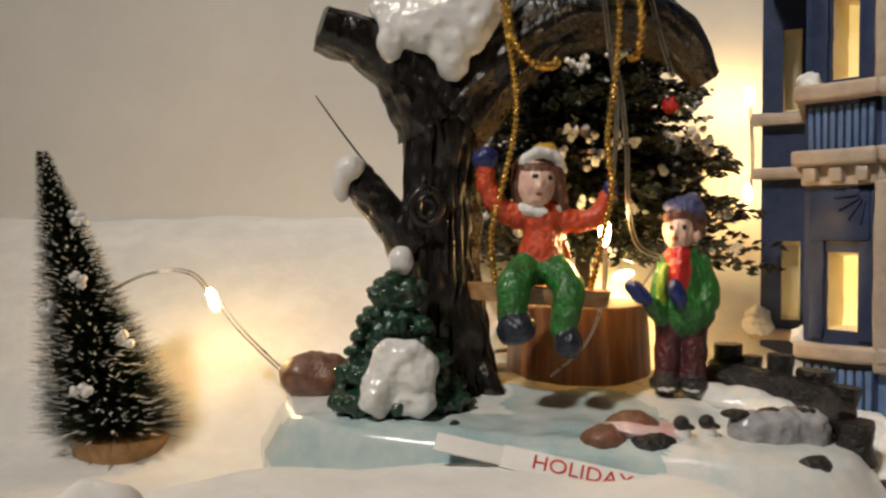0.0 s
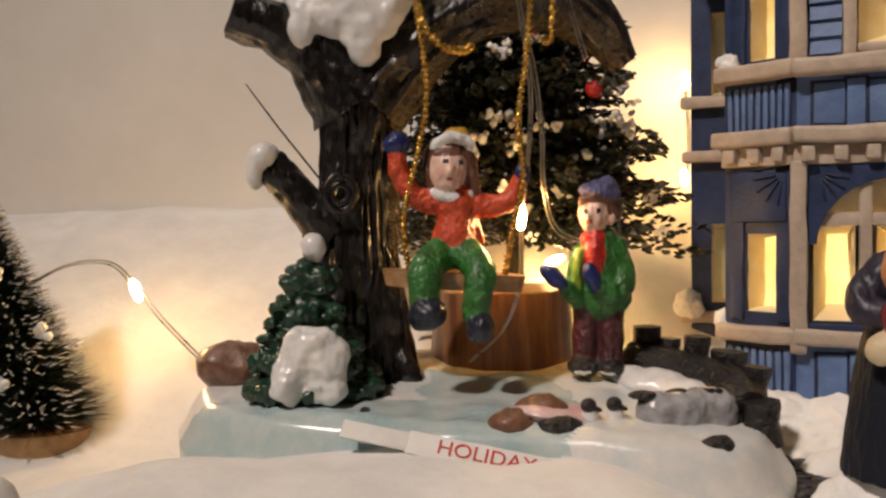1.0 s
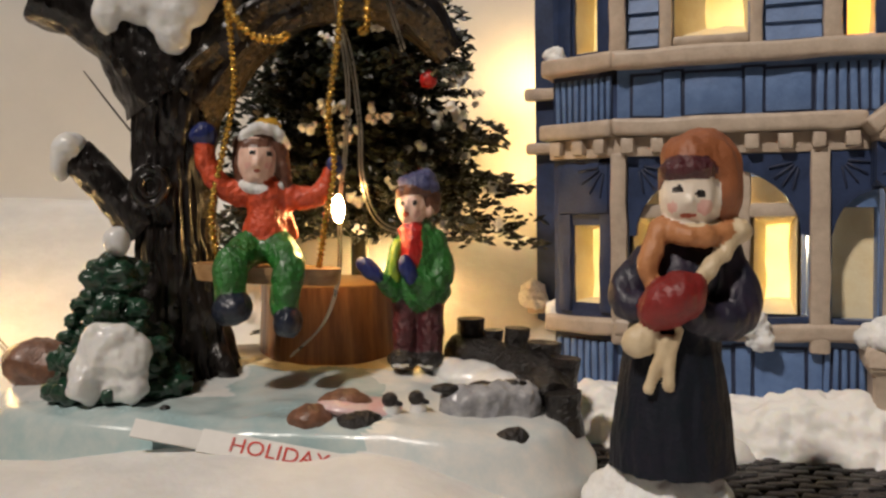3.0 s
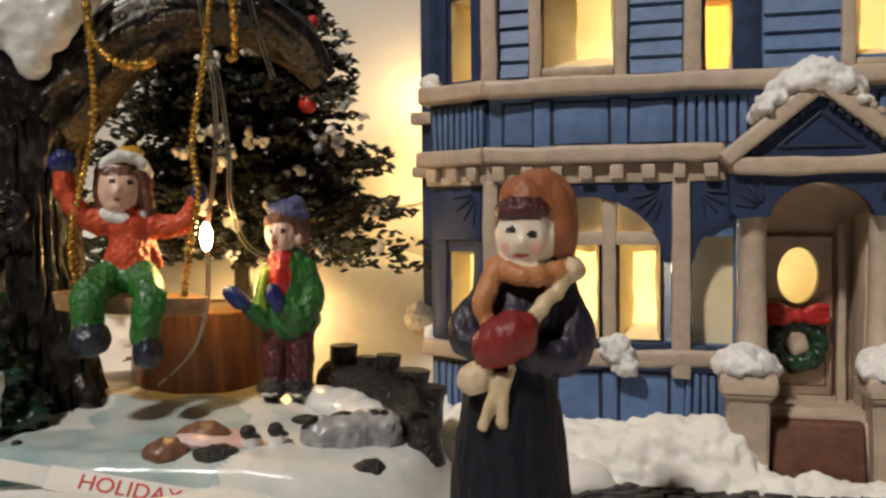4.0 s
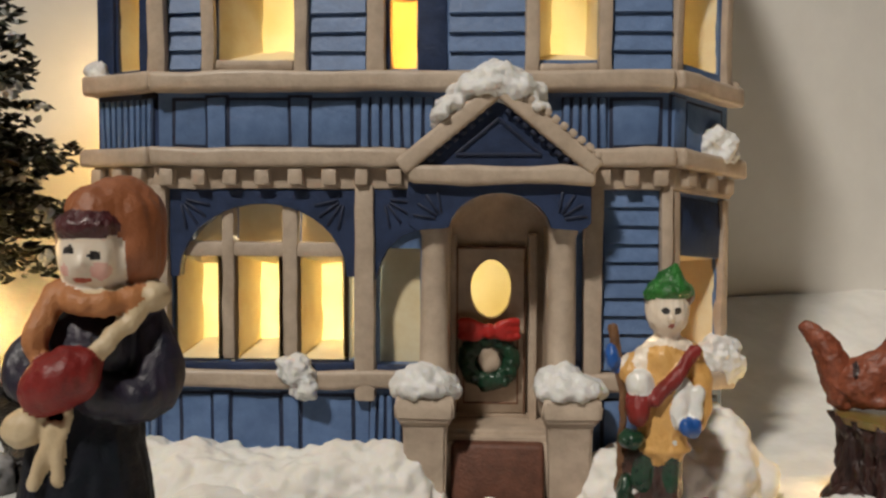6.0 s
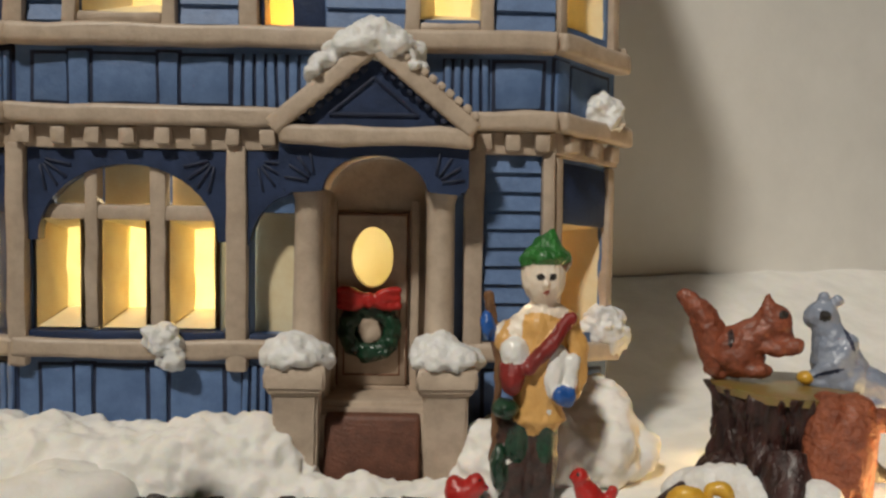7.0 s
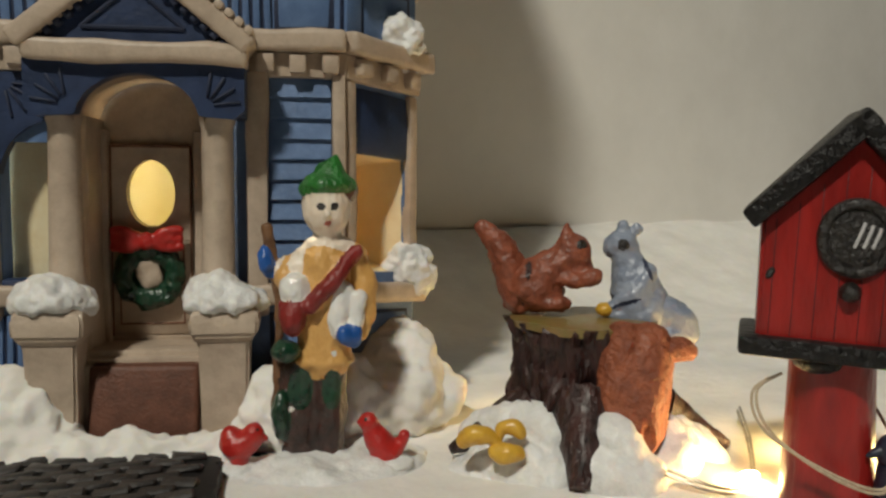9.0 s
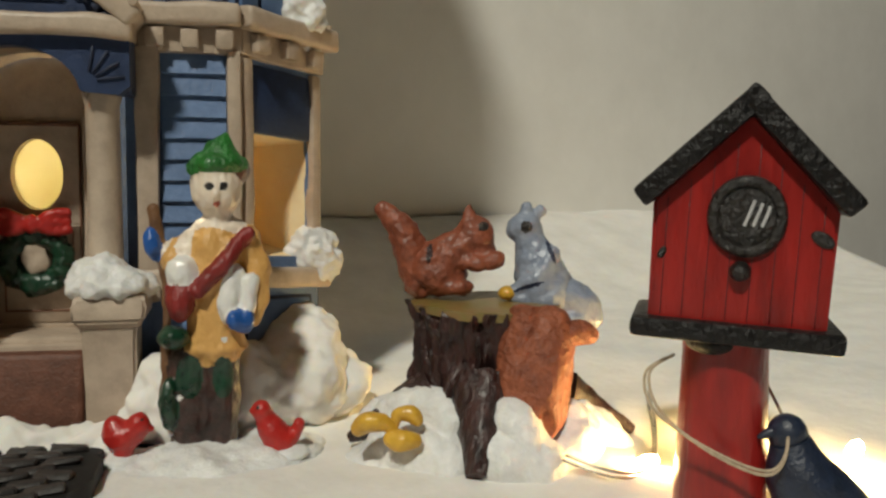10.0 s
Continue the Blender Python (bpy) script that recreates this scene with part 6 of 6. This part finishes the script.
def long_bird():
    s = []
    blob(s, 0, (-0.211, -0.02, 0.259), (0.081, 0.09, 0.097))
    blob(s, 0, (-0.273, -0.03, 0.252), (0.038, 0.03, 0.027))
    limb(s, 0, [(-0.19, 0.0, 0.204), (-0.115, 0.0, 0.068), (-0.035, 0.0, -0.031)], [0.081, 0.129, 0.129])
    limb(s, 0, [(-0.008, 0.0, -0.031), (0.087, 0.0, 0.04), (0.129, 0.0, 0.121)], [0.097, 0.065, 0.054])
    blob(s, 0, (-0.104, 0.0, -0.107), (0.119, 0.12, 0.054))
    dab(s, 1, (-0.235, -0.1, 0.304), (0.016, 0.06, 0.016))
    return s

for lumps, loc, rz in ((heart_bird(), (9.52, 8.35, 0.52), -20), (long_bird(), (10.86, 7.8, 0.52), -29)):
    bird = thing("red_bird", loc, "small glossy red painted bird on the snow", "bird ornament", rz=rz, group="red birds")
    sculpt("body", lumps, [M_RED, M_BLACK], 0.014, 0.012, 0.008, (9, 9, 9), bird)
    bm = bmesh.new()
    ball(bm, (0, 0, -0.14), (0.2, 0.16, 0.08), rough=0.04, scale=5)
    part("snow", bm, M_SNOW, bird)

# ---- squirrel stump ----
STUMP = thing("tree_stump", (12.75, 7.3, 0.3), "dark brown bark stump figurine on a snowy base", "tree stump", rz=-32)
bm = bmesh.new()
tube(bm, [(0.0, 0, -0.1), (-0.02, 0, 0.35), (0.0, 0, 0.9), (0.0, 0, 1.38)], [0.95, 0.78, 0.68, 0.7], 50, 72, 0, 0.16, 18)
part("trunk", bm, M_STUMP, STUMP, smooth=70)
for pts, r in (([(-0.5, -0.3, 0.5), (-0.95, -0.35, 0.3), (-1.3, -0.3, 0.12)], [0.3, 0.17, 0.05]), ([(-0.08, -0.6, 0.7), (-0.12, -0.95, 0.36), (-0.18, -1.22, 0.06)], [0.3, 0.2, 0.1]), ([(0.75, -0.1, 0.5), (1.1, 0.0, 0.3), (1.5, 0.0, 0.1)], [0.25, 0.15, 0.05])):
    bm = bmesh.new()
    tube(bm, pts, r, 24, 24, 0, 0.14, 8)
    part("root", bm, M_STUMP, STUMP, smooth=70)
bm = bmesh.new()
lathe(bm, [(0.7, 1.3), (0.72, 1.38), (0.6, 1.4), (0.05, 1.41)], (0, 0, 0), 40, rough=0.03)
part("cut_face", bm, M_STUMPTOP, STUMP, "mossy brown cut top")
def stump_flap():
    s = []
    limb(s, 0, [(0.385, -0.55, 1.286), (0.34, -0.62, 0.98), (0.294, -0.7, 0.679)], [0.174, 0.197, 0.185])
    limb(s, 0, [(0.621, -0.5, 1.233), (0.572, -0.6, 0.934), (0.525, -0.7, 0.639), (0.553, -0.75, 0.444)], [0.208, 0.243, 0.232, 0.185])
    limb(s, 0, [(0.735, -0.45, 1.014), (0.731, -0.5, 0.703), (0.692, -0.6, 0.406)], [0.104, 0.093, 0.093])
    blob(s, 0, (0.425, -0.75, 0.489), (0.15, 0.14, 0.174))
    cut(s, 0, (0.608, -0.98, 0.414), (0.081, 0.16, 0.197))
    return s


def stump_fungus():
    s = []
    limb(s, 0, [(0.671, -0.55, 1.15), (0.852, -0.5, 1.206), (0.976, -0.45, 1.175)], [0.104, 0.116, 0.093])
    return s


def stump_snow():
    s = []
    limb(s, 0, [(-1.022, -0.35, 0.286), (-0.733, -0.5, 0.392), (-0.404, -0.6, 0.424), (-0.213, -0.75, 0.372)], [0.15, 0.208, 0.232, 0.208])
    limb(s, 0, [(-0.826, -0.6, 0.04), (-0.491, -0.8, 0.075), (-0.276, -0.95, 0.035)], [0.255, 0.301, 0.255])
    blob(s, 0, (-0.769, -0.6, -0.123), (0.521, 0.4, 0.255))
    limb(s, 0, [(0.17, -0.8, 0.489), (0.296, -0.85, 0.459), (0.395, -0.95, 0.34)], [0.15, 0.232, 0.197])
    limb(s, 0, [(0.045, -0.95, 0.37), (0.176, -1.0, 0.135), (0.523, -1.0, 0.106)], [0.127, 0.255, 0.255])
    limb(s, 0, [(0.814, -0.4, 0.353), (0.863, -0.5, 0.169), (0.748, -0.7, 0.014)], [0.197, 0.266, 0.266])
    limb(s, 0, [(0.95, -0.1, 0.326), (1.172, -0.1, 0.113), (1.285, -0.1, -0.05)], [0.15, 0.208, 0.174])
    blob(s, 0, (0.089, -0.2, -0.151), (1.158, 0.9, 0.232))
    return s


for name, lumps, material, rough, lab in (("snow_base", stump_snow(), M_SNOW, 0.035, "thick white snow base"), ("bark_flap", stump_flap(), M_TERRA, 0.022, "reddish bark flap with a small dark hole"), ("bracket_fungus", stump_fungus(), M_TERRA, 0.016, "reddish bracket fungus")):
    ob = sculpt(name, lumps, [material], 0.026, 0.03, rough, (6, 6, 4), STUMP, lab)
    ob.matrix_basis = pose(0, 0, 0, 0, 0, -9)


def squirrel():
    s = []
    limb(s, 0, [(-0.508, 0.04, 0.888), (-0.347, 0.04, 0.721), (-0.23, 0.04, 0.463), (-0.146, 0.03, 0.209)], [0.085, 0.136, 0.175, 0.17])
    blob(s, 0, (0.044, 0.0, 0.293), (0.26, 0.22, 0.237))
    limb(s, 0, [(-0.053, 0.0, 0.358), (0.195, 0.0, 0.534), (0.37, 0.0, 0.622)], [0.215, 0.181, 0.158])
    blob(s, 0, (0.379, 0.0, 0.707), (0.17, 0.15, 0.158))
    limb(s, 0, [(0.322, 0.0, 0.789), (0.314, -0.01, 0.874), (0.318, -0.01, 0.941)], [0.085, 0.051, 0.017])
    blob(s, 0, (0.49, -0.02, 0.627), (0.079, 0.08, 0.079))
    blob(s, 0, (0.429, 0.0, 0.494), (0.17, 0.14, 0.124))
    limb(s, 0, [(0.222, -0.1, 0.445), (0.402, -0.14, 0.41), (0.534, -0.12, 0.411)], [0.09, 0.073, 0.068])
    blob(s, 0, (0.595, -0.1, 0.432), (0.073, 0.08, 0.085))
    blob(s, 0, (0.19, -0.1, 0.176), (0.181, 0.14, 0.085))
    dab(s, 1, (0.454, -0.12, 0.758), (0.051, 0.1, 0.045))
    dab(s, 2, (-0.055, -0.2, 0.55), (0.034, 0.12, 0.147))
    dab(s, 2, (-0.214, -0.1, 0.142), (0.124, 0.2, 0.068))
    return s


def grey_squirrel():
    s = []
    blob(s, 0, (-0.107, 0.0, 0.778), (0.17, 0.15, 0.153))
    blob(s, 0, (-0.21, -0.02, 0.737), (0.074, 0.08, 0.068))
    blob(s, 0, (-0.101, 0.0, 0.959), (0.062, 0.05, 0.068))
    blob(s, 0, (0.037, 0.02, 0.939), (0.062, 0.05, 0.068))
    limb(s, 0, [(-0.047, 0.0, 0.622), (0.038, 0.0, 0.381), (0.107, 0.0, 0.127)], [0.159, 0.238, 0.295])
    limb(s, 0, [(0.174, -0.1, 0.539), (0.06, -0.2, 0.352), (-0.174, -0.22, 0.189)], [0.079, 0.074, 0.057])
    blob(s, 0, (-0.129, -0.15, 0.107), (0.136, 0.12, 0.079))
    limb(s, 0, [(0.272, -0.02, 0.11), (0.463, -0.04, 0.048), (0.542, -0.06, -0.068)], [0.204, 0.17, 0.125])
    blob(s, 0, (0.358, -0.05, -0.068), (0.25, 0.2, 0.102))
    dab(s, 1, (-0.09, -0.12, 0.795), (0.057, 0.1, 0.057))
    dab(s, 2, (-0.044, -0.3, 0.235), (0.159, 0.14, 0.023), -20.0)
    dab(s, 2, (0.149, -0.2, 0.577), (0.023, 0.2, 0.136), -25.0)
    return s

SQ = thing("squirrel_ornament", (12.36, 7.6, 1.66), "reddish-brown painted squirrel ornament on the stump", "squirrel ornament", rz=-38)
lumps = squirrel()
for name, chosen in (("tail", lumps[:1]), ("body", lumps[1:])):
    sculpt(name, chosen, [M_SQUIRREL, M_BLACK, M_STUMP], 0.016, 0.014, 0.022, (9, 9, 9), SQ)
GS = thing("squirrel_ornament", (13.2, 7.1, 1.62), "grey-blue painted squirrel ornament on the stump", "squirrel ornament", rz=-44)
lumps = grey_squirrel()
for name, chosen in (("tail", lumps[7:9]), ("body", lumps[:7] + lumps[9:])):
    sculpt(name, chosen, [M_GREYBLUE, M_BLACK, M_INK], 0.016, 0.014, 0.018, (8, 8, 8), GS)
bm = bmesh.new()
ball(bm, (0, 0, 0), (0.1, 0.09, 0.07))
tagged(part("acorn", bm, M_YELLOW, at=(12.88, 7.12, 1.78)), "yellow painted acorn on the stump", "acorn")
def mushroom_ring():
    s = []
    limb(s, 0, [(-0.196, -0.06, 0.198), (-0.094, -0.1, 0.266), (0.033, -0.1, 0.26), (0.11, -0.1, 0.21)], [0.073, 0.094, 0.073, 0.052])
    limb(s, 0, [(0.119, -0.08, 0.241), (0.158, -0.05, 0.321), (0.26, -0.05, 0.335), (0.321, -0.06, 0.277)], [0.047, 0.063, 0.078, 0.052])
    limb(s, 0, [(0.111, -0.14, 0.13), (0.202, -0.16, 0.124), (0.303, -0.14, 0.121)], [0.084, 0.099, 0.063])
    return s

NUTS = thing("mushrooms", (11.45, 7.1, 0.5), "cluster of three yellow painted mushrooms on snow", "mushrooms", rz=-36)
for lump in mushroom_ring():
    sculpt("cap", [lump], [M_YELLOW], 0.014, 0.014, 0.012, (8, 8, 8), NUTS)

# ---- red birdhouse ----
BH = thing("birdhouse", (13.26, 4.84, 0.3), "red painted birdhouse with a black roof on a red post", "birdhouse", rz=-51)
LEAN_BH = Matrix.Translation((0, 0, 1.5)) @ Matrix.Rotation(radians(2), 4, "Y") @ Matrix.Diagonal((0.88, 0.88, 0.95, 1))
bm = bmesh.new()
lathe(bm, [(0.36, -0.3), (0.35, 0.3), (0.325, 1.3), (0.325, 1.5)], (-0.04, 0, 0), 40, rough=0.015)
part("post", bm, M_BIRDRED, BH, "round red post")
bm = bmesh.new()
vs = slab(bm, [(-0.72, 0.05), (0.72, 0.05), (0.74, 1.02), (0.0, 1.72), (-0.74, 1.02)], -0.45, 0.45, LEAN_BH)
bmesh.ops.bevel(bm, geom=bm.edges[:], offset=0.03, segments=2, affect="EDGES")
part("body", bm, M_BIRDRED, BH)
for i in range(8):
    bm = bmesh.new()
    x = -0.62 + i * 0.177
    box(bm, x - 0.004, x + 0.004, -0.456, -0.44, 0.1, 0.95 + 0.6 * (1 - abs(x) / 0.72), 0.002, LEAN_BH)
    part("board_joint", bm, M_MAROON, BH)
bm = bmesh.new()
box(bm, -0.86, 0.86, -0.6, 0.55, -0.08, 0.08, 0.05, LEAN_BH, 0, 0.02, 2)
part("floor_board", bm, M_ROOFBLACK, BH, "black floor board")
bm = bmesh.new()
ball(bm, (-0.14, -0.1, 1.4), (0.22, 0.3, 0.12))
part("bracket", bm, M_ROOFBLACK, BH)
for side in (-1, 1):
    bm = bmesh.new()
    q = LEAN_BH @ Matrix.Translation((0, 0, 1.76)) @ Matrix.Rotation(radians(side * 43.5), 4, "Y")
    b = (-0.13, 1.13, -0.62, 0.6, -0.05, 0.13) if side > 0 else (-1.13, 0.13, -0.62, 0.6, -0.05, 0.13)
    box(bm, *b, 0.04, q, 0, 0.03, 2)
    part("roof_slope", bm, M_ROOFBLACK, BH, "black roof slope")
bm = bmesh.new()
ring = [(0.02 + 0.27 * math.cos(radians(a)), -0.47, 0.92 + 0.27 * math.sin(radians(a))) for a in range(0, 361, 20)]
tube(bm, [LEAN_BH @ Vector(p) for p in ring], [0.045] * len(ring), 60, 10, caps=False)
part("hole_rim", bm, M_BLACK, BH, "black rim")
bm = bmesh.new()
ball(bm, LEAN_BH @ Vector((0.02, -0.45, 0.92)), (0.26, 0.05, 0.26), rough=0.01)
part("hole", bm, M_BLACK, BH, "dark round hole")
for k in range(3):
    bm = bmesh.new()
    tube(bm, [LEAN_BH @ Vector((0.0 + 0.07 * k, -0.5, 0.85)), LEAN_BH @ Vector((0.04 + 0.07 * k, -0.505, 0.96)), LEAN_BH @ Vector((0.07 + 0.06 * k, -0.5, 1.05 - 0.02 * k))], [0.014] * 3, 8, 6)
    part("brush_mark", bm, M_CHALK, BH)
bm = bmesh.new()
ball(bm, LEAN_BH @ Vector((0.0, -0.5, 0.5)), (0.08, 0.09, 0.075))
part("perch", bm, M_BLACK, BH)
for x, z in ((-0.64, 0.6), (0.62, 0.78)):
    bm = bmesh.new()
    ball(bm, LEAN_BH @ Vector((x, -0.46, z)), (0.03 if x < 0 else 0.09, 0.015, 0.05), (0, 30, 0), rough=0.01)
    part("paint_chip", bm, M_BLACK, BH)
for k in (0, 1):
    bm = bmesh.new()
    tube(bm, [(-0.42, -0.3, 1.3), (-0.6 - 0.03 * k, -0.35, 1.15), (-0.5 - 0.04 * k, -0.45, 0.88), (-0.1, -0.55, 0.62 + 0.02 * k), (0.3, -0.5, 0.5 + 0.03 * k), (0.42, -0.3, 0.75), (0.3, 0.2, 1.0)], [0.013] * 2, 50, 6)
    part("twine", bm, M_TWINE, BH, "loop of pale twine")

BB = thing("dark_bird", (13.4, 4.38, 0.45), "dark blue painted bird perched beside the post", "bird ornament", rz=-38)
bm = bmesh.new()
tube(bm, [(0.0, 0, 0.52), (0.12, 0, 0.2), (0.42, 0, -0.05), (0.8, 0, -0.25)], [0.15, 0.27, 0.26, 0.08], 20, 18, rough=0.02)
ball(bm, (-0.02, 0, 0.58), (0.15, 0.14, 0.15))
tube(bm, [(-0.12, -0.02, 0.6), (-0.2, -0.03, 0.57), (-0.25, -0.03, 0.55)], [0.05, 0.035, 0.01], 6, 8)
part("body", bm, M_DARKBIRD, BB)
bm = bmesh.new()
ball(bm, (0.3, -0.2, 0.05), (0.34, 0.08, 0.16), (0, 38, 0), rough=0.02)
part("wing", bm, M_DARKBIRD, BB)
fairy([[(12.6, 6.0, 0.5), (12.8, 5.7, 0.42), (13.05, 5.6, 0.38), (13.5, 5.8, 0.35), (14.2, 6.4, 0.4), (15.0, 7.2, 0.45)], [(11.0, 9.3, 0.75), (11.6, 9.0, 0.85), (12.2, 9.2, 0.8)]], [((13.3, 5.7, 0.42), (1, 0, 0.1)), ((14.7, 5.9, 0.6), (1, 0.3, 0.2)), ((15.0, 4.75, 0.5), (1, 0.3, 0.2)), ((13.75, 8.4, 0.55), (0, 1, 0.2))], "silver wire string with lit bulbs lying in the snow")

# ---- cobbled path of dark stones ----
PATH = thing("cobbled_path", (6.6, 9.22, 0.46), "dark grey cobbled paving mat laid on the snow", "paving mat", rz=-23.3)
bm = bmesh.new()
rnd = random.Random(8)
edge = [(-2.75, 0.55), (-2.9, -0.2), (-2.6, -0.9), (-1.4, -1.1), (0.2, -1.2), (1.8, -1.15), (2.75, -0.9), (2.9, 0.0), (2.7, 0.55), (1.0, 0.62), (-1.0, 0.62)]
loop = spline(edge + [edge[0]], 89)[:-1]
vs = [bm.verts.new((p.x + rnd.uniform(-0.05, 0.05), p.y + rnd.uniform(-0.04, 0.04), 0.04)) for p in loop]
lo = [bm.verts.new((v.co.x, v.co.y, -0.2)) for v in vs]
bm.faces.new(vs)
bm.faces.new(lo[::-1])
for k in range(len(vs)):
    j = (k + 1) % len(vs)
    bm.faces.new((vs[j], vs[k], lo[k], lo[j]))
part("mat", bm, M_GROUT, PATH)
shapes = []
for k in range(6):
    bm = bmesh.new()
    box(bm, -0.16, 0.16, -0.075, 0.075, 0, 0.06, 0.035, None, 0, 0.03, 1)
    for v in bm.verts:
        v.co += noise.noise_vector(v.co * 6 + Vector((k * 3.3, 0, 0))) * 0.03
    ob = part("cobble", bm, M_COBBLE, PATH, at=(0, -0.2, 0.03))
    shapes.append(ob.data)
for r in range(11):
    for c in range(17):
        x, y = -2.7 + c * 0.345 + (r % 2) * 0.17, 0.52 - r * 0.165
        if -2.75 + 0.12 * abs(y) < x < 2.72 and -1.05 < y < 0.56:
            ob = new("cobble", rnd.choice(shapes))
            ob.parent = PATH
            ob.matrix_basis = pose(x * U, y * U, 0.035 * U, rnd.uniform(-5, 5), rnd.uniform(-5, 5), rnd.uniform(-9, 9))

# loose cotton tufts
for i, (c, r) in enumerate((((-2.6, 6.6, 0.9), (0.5, 0.4, 0.7)), ((5.9, 9.9, 0.5), (0.9, 0.5, 0.3)), ((11.9, 8.9, 0.6), (0.5, 0.4, 0.35)), ((7.0, 7.6, 0.35), (0.5, 0.3, 0.12)))):
    tagged(part("cotton_tuft", bm_ball(r, 0.12, i * 2.0, 2.5), M_COTTON, at=c), "loose tuft of white cotton wool on the ground", "cotton tuft", "cotton tufts")
